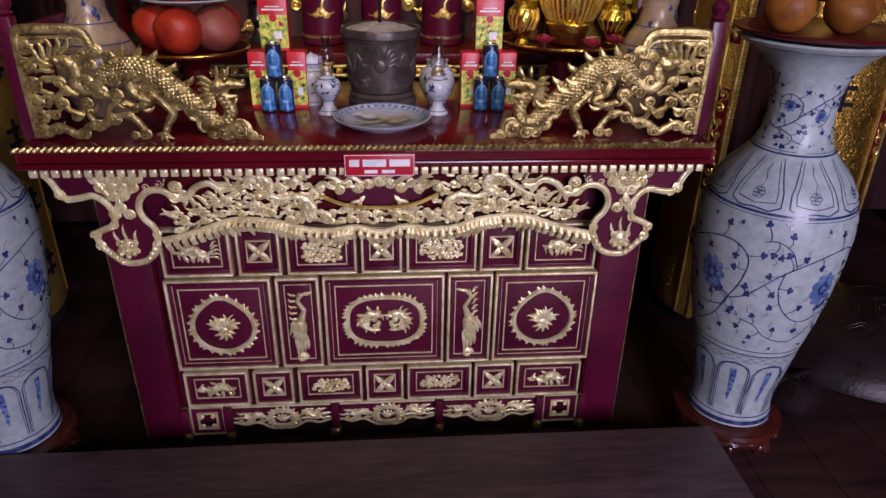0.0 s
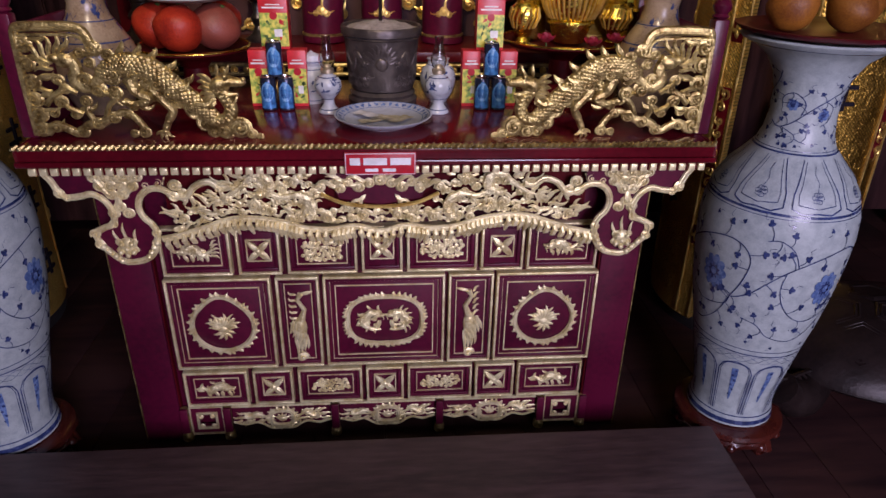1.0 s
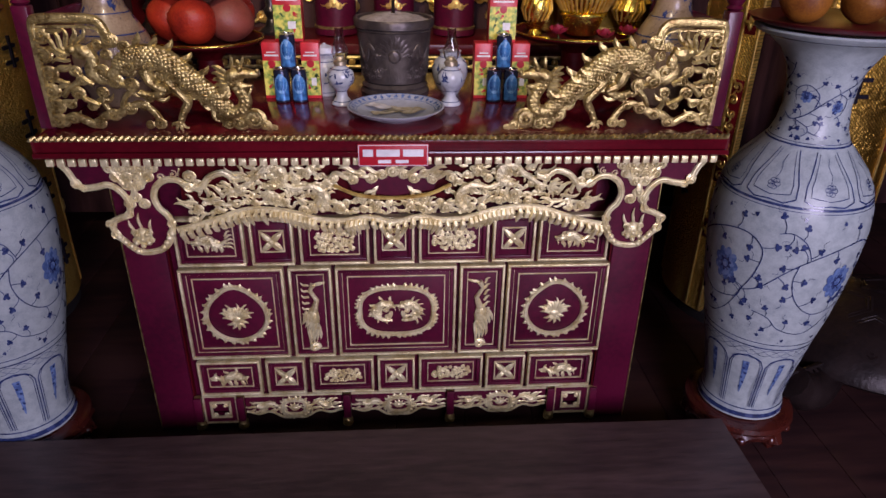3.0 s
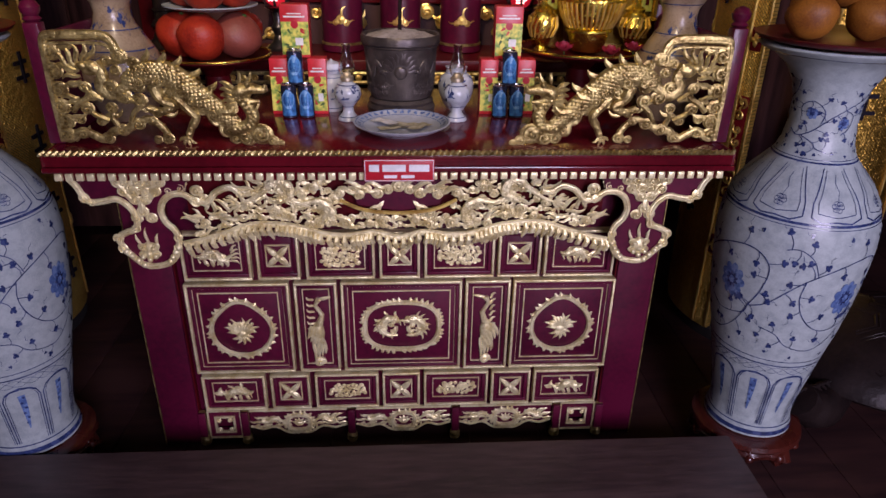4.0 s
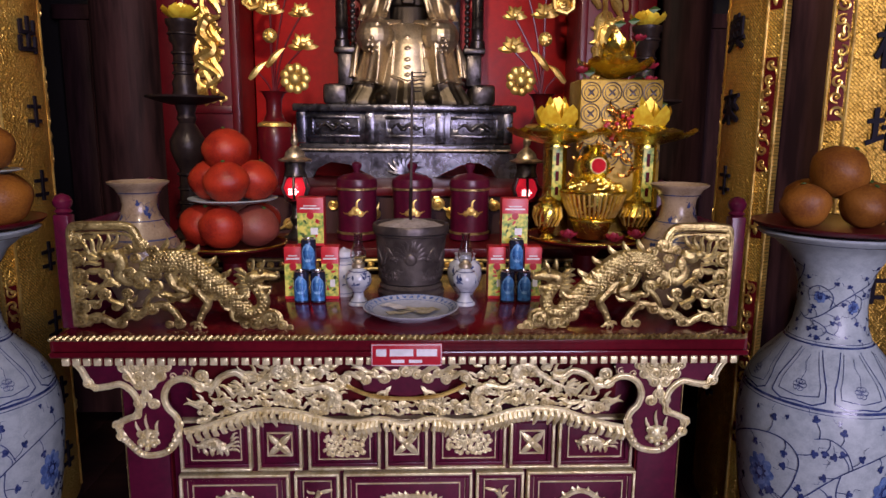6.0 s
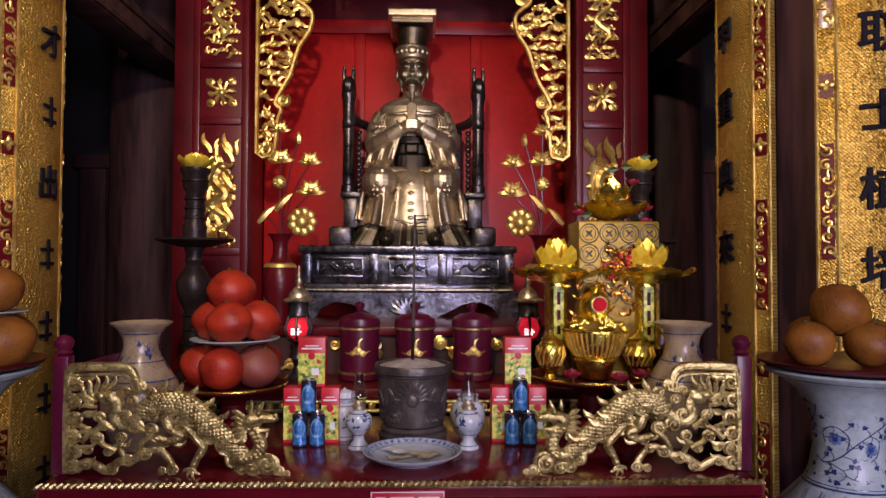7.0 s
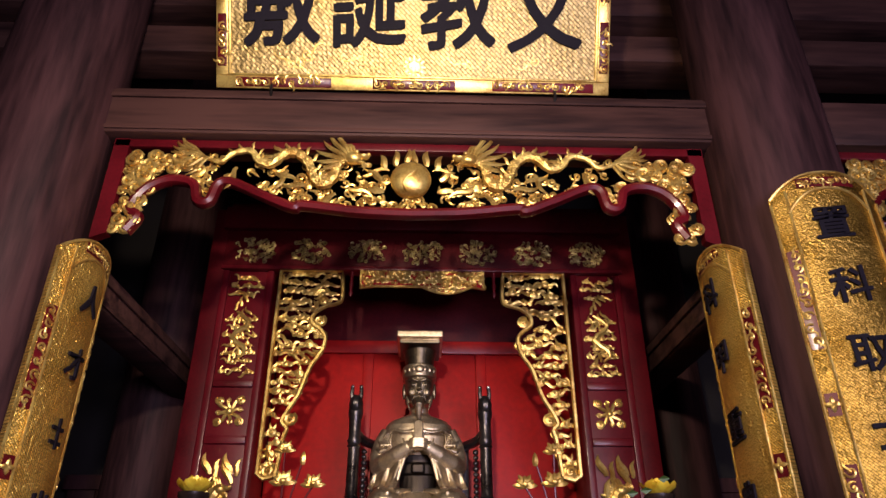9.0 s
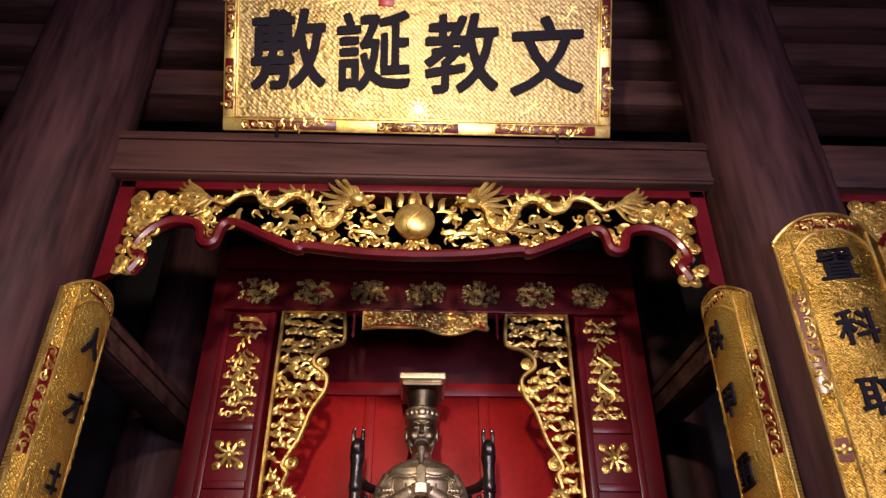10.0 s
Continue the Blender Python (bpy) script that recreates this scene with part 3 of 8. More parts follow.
def frieze(cx, half, label, seed, dragons=True):
    """The red openwork lambrequin under the beam, carved with two dragons and a sun."""
    f = thing("hanging_frieze", (cx, 2.78, 3.735), label, "carved frieze", "friezes under the beam")
    s = half / 1.43
    lower = [(-1.43, 0), (-1.40, -0.55), (-1.28, -0.53), (-1.24, -0.45), (-1.285, -0.41), (-1.23, -0.30), (-1.13, -0.245), (-1.02, -0.265), (-0.985, -0.36), (-0.93, -0.36), (-0.905, -0.27),
             (-0.84, -0.255), (-0.68, -0.33), (-0.54, -0.39), (-0.50, -0.375), (-0.25, -0.405), (0.0, -0.415)]
    lower = [(x * s, z) for x, z in lower]
    edge = smooth_path(lower[2:], 4)
    edge = edge + [(-x, z) for x, z in reversed(edge)][1:]
    inner = [(x, z + 0.035) for x, z in edge]
    # red frame: top rail, two cheeks and the moulded lower edge
    part("top_rail", Kit().box(-half, half, -0.02, 0.03, -0.045, 0.0, 0.004), LACQUER, f)
    for g in (-1, 1):
        part("cheek", Kit().prism([(g * half, 0), (g * (half - 0.075), 0), (g * (half - 0.072), -0.53), (g * half, -0.56)][::g], -0.02, 0.03), LACQUER, f)
    k = Kit().tube([(x, -0.005, z + 0.012) for x, z in edge], 0.027, 8, 1.3)
    part("lower_rail", k, LACQUER, f)
    k = Kit()
    poly = inner + [(half - 0.11, -0.045), (-half + 0.11, -0.045)]
    test = lambda x, z: inside(poly, x, z)
    if dragons:
        body = [(-1.06, -0.075), (-0.96, -0.12), (-0.90, -0.135), (-0.85, -0.085), (-0.77, -0.07), (-0.72, -0.13), (-0.665, -0.145), (-0.61, -0.09), (-0.55, -0.08), (-0.49, -0.135), (-0.455, -0.22), (-0.41, -0.26), (-0.365, -0.22), (-0.355, -0.155), (-0.33, -0.12), (-0.29, -0.11)]
        dk = dragon(Kit(), [(x * s, z) for x, z in body], 0.024, -0.03, seed, 6, head=1.15, fin=2.3)
        for j, (a, ln) in enumerate(((1.95, 0.20), (2.15, 0.17), (2.4, 0.15), (2.75, 0.15), (3.1, 0.13), (3.5, 0.10))):
            dk.flame(-0.30 * s - 0.008 * j, -0.085 - 0.012 * j, a, ln, 0.012, -0.05, 0.22)
        for j in range(6):
            dk.flame(-1.04 + 0.01 * j, -0.08 - 0.006 * j, 2.3 + 0.32 * j, 0.15, 0.010, -0.03, 0.35)
        for px, pz, a in ((-0.85, -0.16, -2.0), (-0.60, -0.17, -2.2), (-0.56, -0.22, 2.6), (-0.50, -0.26, 2.9), (-0.30, -0.27, -0.5), (-0.36, -0.30, -2.6), (-0.23, -0.20, 0.2)):
            dk.flame(px, pz, a, 0.14, 0.013, -0.02, 0.5)
        k.add(dk.v, dk.f)
        mk = dk.mirrored()
        k.add(mk.v, mk.f)
        k.lathe([(0.001, 0.0), (0.05, -0.004), (0.082, -0.02), (0.092, -0.05), (0.092, -0.07)][::-1], (0, 0, 0), 28)
        for i in range(len(k.v) - 28 * 5, len(k.v)):
            x, y, z = k.v[i]
            k.v[i] = (x, -0.07 - z, y - 0.225)
        k.ball((0.0, -0.035, -0.225), 0.100, 20, (1, 0.5, 1))
        k.tube([(0.034 * math.sin(q * 2.6), -0.086 + 0.020 * abs(q) ** 2, -0.225 + 0.085 * q) for q in [j / 6 - 1 for j in range(13)]], 0.005, 5)
        for px, pz, a in ((0.02, -0.125, 1.57), (0.075, -0.135, 1.45), (0.125, -0.16, 1.2), (0.14, -0.22, 0.5), (0.13, -0.28, -0.2)):
            for g in (-1, 1):
                k.flame(g * px, pz, a if g > 0 else math.pi - a, 0.095, 0.018, -0.02, 0.35 * g)
        clouds(k, lambda x, z: test(x, z) and abs(x) > 0.14, -1.3, 1.3, -0.42, -0.05, 0.006, 0.026, seed + 7, 1.0, 0.4, 0.26, 0.26, False)
        clouds(k, lambda x, z: test(x, z) and (abs(x) < 0.2 and z < -0.3 or 0.12 < abs(x) < 1.1 and z < -0.17 - 0.05 * abs(x)), -1.3, 1.3, -0.42, -0.05, 0.0, 0.026, seed + 1, 0.9, 0.4, 0.28, 0.6, False)
        clouds(k, lambda x, z: test(x, z) and abs(x) > 1.0 * s, -1.4, 1.4, -0.56, -0.05, -0.01, 0.040, seed + 2)
    else:
        clouds(k, test, -half, half, -0.56, -0.05, -0.01, 0.042, seed + 2)
    # cheeks of cloud scrolls down both ends
    clouds(k, lambda x, z: half - 0.27 < abs(x) < half - 0.088 and -0.52 < z < -0.06 and abs(x) > half - 0.20 - 0.25 * max(0, z + 0.42), -half, half, -0.54, -0.1, -0.01, 0.036, seed + 3, w=0.3)
    part("dragon_carving", k, GOLD, f, "gilded openwork of clouds and dragons")
    return f


frieze(-0.073, 1.468, "red lacquered frieze carved with gilded dragons and sun", 11)
frieze(3.45, 1.43, "red lacquered frieze carved with gilded cloud scrolls", 31, False)


def uv_sheet(me, uvs):
    lay = me.uv_layers.new(name="sheet")
    for l in me.loops:
        lay.data[l.index].uv = uvs[l.vertex_index]


def name_board():
    """The big gilded board that leans out above the beam."""
    b = thing("name_board", (-0.068, 2.695, 4.013), "leaning gilded board with four large black characters", "sign board")
    lean = pose(0, 0, 0, 90 + 30.6, 0, 0)
    w, h = 1.0, 0.86
    k = Kit().box(-w, w, 0, h, -0.05, 0.0, 0.004).moved(lean)
    part("back_plate", k, LACQUER, b)
    face = Kit()
    nx, ny = 24, 12
    face.add([(-w + 0.07 + (2 * w - 0.14) * i / nx, 0.075 + (h - 0.15) * j / ny, 0.006) for j in range(ny + 1) for i in range(nx + 1)],
             [(j * (nx + 1) + i, j * (nx + 1) + i + 1, (j + 1) * (nx + 1) + i + 1, (j + 1) * (nx + 1) + i) for j in range(ny) for i in range(nx)])
    uvs = [(x, y) for x, y, z in face.v]
    ob = part("gilded_field", face.moved(lean), FRETBOARD, b, "field with an impressed key pattern", 0)
    uv_sheet(ob.data, uvs)
    # frame of gilded bars with red cartouches between them
    for x0, x1, y0, y1 in ((-w, w, 0, 0.066), (-w, w, h - 0.066, h), (-w, -w + 0.062, 0.066, h - 0.066), (w - 0.062, w, 0.066, h - 0.066)):
        part("frame_bar", Kit().box(x0, x1, y0, y1, 0.001, 0.016, 0.004).moved(lean), GOLD, b)
    for x0, x1, y0, y1 in ((-w + 0.062, w - 0.062, 0.064, 0.076), (-w + 0.062, w - 0.062, h - 0.076, h - 0.064), (-w + 0.06, -w + 0.074, 0.07, h - 0.07), (w - 0.074, w - 0.06, 0.07, h - 0.07)):
        part("bead", Kit().box(x0, x1, y0, y1, 0.004, 0.022, 0.004).moved(lean), GOLD, b)
    rng = random.Random(5)
    spots = [(-0.66, 0.033, 0.24, 0.024), (0.0, 0.033, 0.21, 0.024), (0.66, 0.033, 0.26, 0.024)]
    spots += [(sx * (w - 0.031), 0.24 + 0.36 * j, 0.022, 0.13) for sx in (-1, 1) for j in (0, 1)]
    for cx, cy, hw, hh in spots:
        c = part("cartouche", Kit().box(cx - hw, cx + hw, cy - hh, cy + hh, 0.014, 0.02, 0.003).moved(lean), LACQUER, b)
        g = Kit()
        long = max(hw, hh)
        for j in range(int(long / 0.022)):
            u = -long + 0.02 + j * 0.044
            px, py = (cx + u, cy + rng.uniform(-0.006, 0.006)) if hw > hh else (cx + rng.uniform(-0.006, 0.006), cy + u)
            g.swirl(px, py, 0.021, 0, 1.2, rng.uniform(0, 6), rng.choice((-1, 1)), 0.26, 0.12, lobe=False)
            g.flame(px, py, rng.uniform(0, 6), 0.045, 0.007, 0, 0.6)
        g.v = [(x, z, 0.021 - y) for x, y, z in g.v]
        part("scroll", g.moved(lean), GOLD, c)
    # low scrolls in the field, sun disc at the bottom and the red seal
    for j in range(9):
        g = Kit()
        px, py = rng.uniform(-0.85, 0.85), rng.choice((rng.uniform(0.1, 0.2), rng.uniform(0.6, 0.78)))
        g.swirl(px, py, rng.uniform(0.02, 0.035), 0, 1.3, rng.uniform(0, 6), rng.choice((-1, 1)), 0.10, 0.1, lobe=False)
        g.flame(px, py, rng.uniform(0, 6), 0.13, 0.004, 0, 0.8)
        g.v = [(x, z, 0.006 - y * 0.15) for x, y, z in g.v]
        part("relief_scroll", g.moved(lean), GOLD, b)
    g = Kit().ball((0.0, 0, 0.125), 0.03, 12, (1, 0.2, 1))
    for j in range(12):
        g.flame(0.035 * math.cos(j * 0.52), 0.125 + 0.035 * math.sin(j * 0.52), j * 0.52, 0.025, 0.005, 0, 0)
    g.v = [(x, z, 0.006 - y * 0.15) for x, y, z in g.v]
    part("relief_sun", g.moved(lean), GOLD, b)
    for cx, ch in ((-0.67, "敷"), (-0.235, "誕"), (0.22, "教"), (0.665, "文")):
        k = text_kit(ch, 0.43, 0.007, 0.0090)
        k.v = [(x * 0.92 + cx, y + 0.425, z + 0.012) for x, y, z in k.v]
        part("character", k.moved(lean), INK, b, "raised black lacquer character", 30)
    part("seal", Kit().box(-0.215 + 0.0, -0.135, 0.66, 0.74, 0.007, 0.012, 0.002).moved(lean), SCARLET, b)
    for sx in (-0.72, 0.72):
        part("hook", Kit().tube([(sx, -0.02, 0.02), (sx, -0.03, -0.03), (sx, 0.0, -0.05)], 0.008, 6), DARKBRONZE, b)


name_board()


def couplet(name, c, rad, mid, half, z0, z1, chars, seed, label, size=0.145, pitch=0.27, first=0.25, wide=False):
    """A gilded half-round board hung round a column, with a vertical line of characters."""
    b = thing(name, (c[0], c[1], z0), label, "couplet board", "couplet boards on the columns")
    at = lambda u, v, d=0.0: ((rad + d) * math.cos(radians(mid) + u / rad), (rad + d) * math.sin(radians(mid) + u / rad), v)
    hw, h = radians(half) * rad, z1 - z0
    arch = lambda u: h - 0.10 * (abs(u) / hw) ** 2.5
    n, m = 18, 40
    k = Kit()
    uvs = []
    for d in (0.0, -0.03):
        for j in range(m + 1):
            for i in range(n + 1):
                u = -hw + 2 * hw * i / n
                v = arch(u) * j / m
                k.v.append(at(u, v, d))
                uvs.append((u, v))
    row, lay = n + 1, (n + 1) * (m + 1)
    for j in range(m):
        for i in range(n):
            q = (j * row + i, j * row + i + 1, (j + 1) * row + i + 1, (j + 1) * row + i)
            k.f.append(q)
            k.f.append(tuple(lay + t for t in reversed(q)))
    for j in range(m):
        for i in (0, n):
            q = (j * row + i, (j + 1) * row + i, lay + (j + 1) * row + i, lay + j * row + i)
            k.f.append(q if i == 0 else q[::-1])
    for i in range(n):
        k.f.append((m * row + i, m * row + i + 1, lay + m * row + i + 1, lay + m * row + i))
        k.f.append((i + 1, i, lay + i, lay + i + 1))
    ob = part("gilded_board", k, FRETFLAT if wide else FRET, b, "gilded board with an impressed key pattern")
    uv_sheet(ob.data, uvs)
    bw = hw * 0.30
    for g in (-1, 1):
        for u in (g * (hw - 0.006), g * (hw - bw)):
            part("bead", Kit().tube([at(u, arch(u) * j / 40 * 0.985 + 0.01, 0.002) for j in range(41)], 0.006, 6), GOLD, b)
    top = [(-hw + 2 * hw * i / 20) for i in range(21)]
    part("bead", Kit().tube([at(u * 0.98, arch(u) - 0.006, 0.002) for u in top], 0.007, 6), GOLD, b)
    part("bead", Kit().tube([at(u * 0.72, arch(u) - 0.085, 0.002) for u in top], 0.006, 6), GOLD, b)
    rng = random.Random(seed)

    def patch(u0, u1, v0, v1, nu=4, nv=6):
        k = Kit()
        for d in (0.003, -0.001):
            k.v += [at(u0 + (u1 - u0) * i / nu, v0 + (v1 - v0) * j / nv, d) for j in range(nv + 1) for i in range(nu + 1)]
        for j in range(nv):
            for i in range(nu):
                q = (j * (nu + 1) + i, j * (nu + 1) + i + 1, (j + 1) * (nu + 1) + i + 1, (j + 1) * (nu + 1) + i)
                k.f += [q, tuple(t + (nu + 1) * (nv + 1) for t in reversed(q))]
        return part("red_cartouche", k, LACQUER, b, "red border panel")

    def sprig(g, u, v, s):
        t = Kit()
        t.swirl(0, 0, s * 1.1, 0, 1.2, rng.uniform(0, 6), rng.choice((-1, 1)), 0.26, 0.1, lobe=False)
        t.flame(0, 0, rng.choice((1.2, 1.9, -1.2, -1.9)), s * 2.4, s * 0.25, 0, 0.6)
        g.add([at(u + x, v + z, 0.006 - y) for x, y, z in t.v], t.f)

    for sgn in (-1, 1):
        v, flip = h - 0.36, 0
        while v > 0.4:
            ln = 0.42 if flip == 0 else 0.085
            u0, u1 = sorted((sgn * (hw - 0.017), sgn * (hw - bw + 0.010)))
            c_ob = patch(u0, u1, v - ln, v)
            uc = (u0 + u1) / 2
            if flip:
                g = Kit()
                t = Kit()
                for a in range(4):
                    t.flame(0, 0, a * math.pi / 2, 0.03, 0.009, 0, 0)
                g.add([at(uc + x, v - ln / 2 + z, 0.006 - y) for x, y, z in t.v], t.f)
                part("gilded_flower", g, GOLD, c_ob)
            else:
                for j in range(8):
                    g = Kit()
                    sprig(g, uc + rng.uniform(-0.008, 0.008), v - ln + 0.03 + j * 0.052, 0.019)
                    part("gilded_sprig", g, GOLD, c_ob)
            v -= ln + 0.17
            flip = 1 - flip
    c_ob = patch(-hw * 0.5, hw * 0.5, h - 0.075, h - 0.030, 10, 2)
    for i in range(8):
        g = Kit()
        sprig(g, -hw * 0.44 + hw * 0.88 * i / 7, h - 0.052, 0.015)
        part("gilded_sprig", g, GOLD, c_ob)
    for i, ch in enumerate(chars):
        v0 = h - first - i * pitch
        if ch == "|":
            t = Kit()
            for q in (-0.26, 0.12):
                t.box(-size * 0.30, size * 0.30, q * size - 0.007, q * size + 0.007, -0.004, 0.004)
            t.box(-size * 0.02, size * 0.08, -size * 0.42, size * 0.40, -0.0035, 0.0045)
        else:
            t = text_kit(ch, size, 0.004, 0.0030)
        t.v = [at(x - (0.022 if wide else 0.0), y + v0, 0.006 + z) for x, y, z in t.v]
        part("character", t, INK, b, "", 30)
    return b


couplet("couplet_board", (1.72, 2.75), 0.425, 178, 34, 0.06, 3.14, "科甲重典來||||", 3, "gilded half-round couplet board with black script on a column", first=0.22, pitch=0.29)
couplet("couplet_board", (-1.87, 2.75), 0.415, 1, 33, 0.06, 3.12, "人才|出||||||", 4, "gilded half-round couplet board with black script on a column", first=0.26, pitch=0.285)
couplet("couplet_board", (1.72, 2.75), 0.40, 266, 34, 0.06, 3.33, "置科取士植培||||", 6, "wide gilded couplet board with bold black script facing the hall", size=0.160, pitch=0.280, first=0.25, wide=True)


# ---- the niche ----
def niche():
    n = thing("shrine_niche", (0, 3.9, 1.38), "red lacquered shrine niche with gilded carved pilasters", "shrine")
    z0, top = 0.0, 2.62
    rail = lambda name, x0, x1, za, zb, y0, y1, mat: part(name, Kit().box(x0, x1, y0, y1, za, zb, 0.005), mat, n)
    rail("back_panel", -1.0, 1.0, -1.38, 1.86, 0.60, 0.63, SCARLET)
    # a dark red board whose colour also holds the frieze's shadow above the rail
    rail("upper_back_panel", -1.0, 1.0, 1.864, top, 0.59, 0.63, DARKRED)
    rail("back_rail", -0.99, 0.99, 1.84, 1.93, 0.565, 0.588, SCARLET)
    for x in (-0.375, 0.395):
        rail("back_stile", x - 0.035, x + 0.035, -0.2, 1.838, 0.57, 0.598, SCARLET)
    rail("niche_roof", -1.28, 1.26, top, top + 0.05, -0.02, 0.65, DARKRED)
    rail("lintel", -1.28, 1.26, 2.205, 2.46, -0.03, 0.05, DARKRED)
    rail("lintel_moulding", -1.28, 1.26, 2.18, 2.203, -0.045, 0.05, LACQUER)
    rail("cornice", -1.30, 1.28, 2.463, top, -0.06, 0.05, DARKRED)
    for g in (-1, 1):
        c = -0.01
        side = part("side_wall", Kit().box(min(g * 0.995, g * 1.02) + c, max(g * 0.995, g * 1.02) + c, 0.02, 0.6, -1.38, top, 0.003), SCARLET, n)
        part("outer_cheek", Kit().box(min(g * 1.255, g * 1.36) + c, max(g * 1.255, g * 1.36) + c, -0.02, 0.05, -1.38, top, 0.006), DARKRED, n)
        p = part("pilaster", Kit().box(min(g * 0.94, g * 1.25) + c, max(g * 0.94, g * 1.25) + c, 0.0, 0.06, -1.38, 2.178, 0.003), LACQUER, n)
        for xa in (0.94, 1.215):
            part("stile", Kit().box(min(g * xa, g * (xa + 0.04)) + c, max(g * xa, g * (xa + 0.04)) + c, -0.022, -0.002, -1.0, 2.176, 0.005), LACQUER, p)
        for z in (1.45, 1.125, 0.38):
            part("cross_rail", Kit().box(min(g * 0.982, g * 1.213) + c, max(g * 0.982, g * 1.213) + c, -0.02, -0.002, z - 0.022, z + 0.022, 0.005), LACQUER, p)
        x = g * 1.097 + c
        k = drift(Kit(), lambda a, z: abs(a - x) < 0.10 and (z < 1.90 or z > 1.98), x - 0.10, x + 0.10, 1.51, 2.15, -0.012, 0.026, 40 + g, 2.1)
        for j in range(16):
            k.flame(x + (j % 4 - 1.5) * 0.035, 1.57 + j * 0.028, 1.2 + 0.4 * (j % 4 - 1.5) + 0.3, 0.075, 0.009, -0.016, 0.7)
        k.tube([(x + 0.045 * math.sin(q * 1.15), -0.016, 1.60 + 0.033 * q) for q in range(10)], [0.008, 0.012, 0.016, 0.018, 0.019, 0.018, 0.016, 0.014, 0.012, 0.008], 7)
        part("upper_carving", k, GOLD, p)
        k = Kit().ball((x, -0.01, 1.288), 0.022, 8, (1, 0.6, 1))
        for j in range(8):
            a = j * math.pi / 4
            k.flame(x, 1.288, a, 0.085 + 0.03 * (j % 2), 0.010, -0.008, 0.4)
            if j % 2:
                k.swirl(x + 0.085 * math.cos(a), 1.288 + 0.085 * math.sin(a), 0.026, -0.008, 1.1, a, 1, 0.28)
            else:
                k.swirl(x + 0.06 * math.cos(a + 0.2), 1.288 + 0.06 * math.sin(a + 0.2), 0.016, -0.008, 1.0, a, -1, 0.3)
        part("flower_carving", k, GOLD, p)
        k = dragon(Kit(), [(x - 0.02, 0.50), (x + 0.05, 0.56), (x - 0.05, 0.64), (x + 0.03, 0.70), (x - 0.03, 0.78), (x, 0.86)], 0.032, -0.014, 50 + g, 6, True, False, 0.7)
        for j in range(9):
            k.flame(x + (j % 3 - 1) * 0.07, 0.45 + j * 0.055, math.pi / 2 + 0.3 * (j % 3 - 1), 0.16, 0.018, -0.012, 0.4)
        for a in (-0.055, 0.06):
            k.flame(x + a, 0.94, 1.8, 0.13, 0.02, -0.012, 0.5).flame(x + a + 0.03, 0.93, 1.3, 0.10, 0.014, -0.012, 0.5)
        clouds(k, lambda a, z: abs(a - x) < 0.08, x - 0.09, x + 0.09, 0.42, 0.88, -0.008, 0.024, 55 + g, 0.9, 0.5, 0.32, 0.6)
        part("flame_carving", k, GOLD, p)
        # the stepped openwork bracket beside the opening
        edge = [(0.895, 2.195), (0.51, 2.195), (0.50, 2.01), (0.53, 1.97), (0.60, 1.95), (0.665, 1.90), (0.67, 1.84), (0.62, 1.80), (0.585, 1.75), (0.60, 1.66), (0.66, 1.56), (0.71, 1.40), (0.755, 1.32), (0.79, 1.24), (0.76, 1.20), (0.775, 1.14), (0.79, 0.98), (0.80, 0.94), (0.86, 0.925), (0.895, 0.95)]
        edge = [(g * (a * 1.0) + c, z - 0.01) for a, z in edge]
        curve = edge[:2] + smooth_path(edge[1:18], 4)[1:] + edge[18:]
        br = part("bracket", Kit().tube([(a, -0.012, z) for a, z in curve + [curve[0]]], 0.013, 6, 1.2), GOLD, n, "gilded openwork bracket of cloud scrolls")
        k = drift(Kit(), lambda a, z: inside(curve, a, z), min(a for a, z in curve), max(a for a, z in curve), 0.92, 2.19, 0.0, 0.040, 60 + g, 1.45)
        for a, z in ((0.625, 1.845), (0.745, 1.245), (0.84, 0.96)):
            k.swirl(g * a + c, z, 0.040, -0.01, 1.5, 1.0, g, 0.24, 0.4)
        part("cloud_carving", k, GOLD, br)
        part("drop", Kit().lathe([(0.004, -0.17), (0.013, -0.15), (0.007, -0.12), (0.014, -0.09), (0.008, -0.05), (0.014, -0.02), (0.014, 0.03)], (g * 0.45 + c, -0.01, 2.18), 10), LACQUER, n)
    for j in range(7):
        x = -1.08 + j * 0.355
        k = clouds(Kit(), lambda a, z: abs(a - x) < 0.12 and ((a - x) / 0.14) ** 2 + ((z - 2.315) / 0.085) ** 2 < 1, x - 0.15, x + 0.15, 2.23, 2.41, -0.036, 0.016, 70 + j, 1.0, 0.6, 0.26, 0.75, False)
        # darker gilding than the other niche carvings: the frieze's shadow is in its colour
        part("lintel_carving", k, GILT, n)
    out = [(-0.40, 2.20), (0.375, 2.20), (0.375, 2.06)] + [(0.30 - 0.04 * i, 2.075 - 0.045 * math.sin(math.pi * min(1, i / 8)) * 1.0) for i in range(16)] + [(-0.40, 2.06)]
    p = part("hanging_plaque", Kit().prism(out[::-1], -0.025, -0.005), SCARLET, n)
    part("plaque_rim", Kit().tube([(a, -0.028, z) for a, z in out + [out[0]]], 0.009, 6), GOLD, p)
    part("plaque_carving", clouds(Kit(), lambda a, z: inside(out, a, z - 0.012) and inside(out, a, z + 0.012), -0.4, 0.38, 2.02, 2.2, -0.028, 0.016, 88, 0.8, 0.4, 0.32), GOLD, p)


niche()


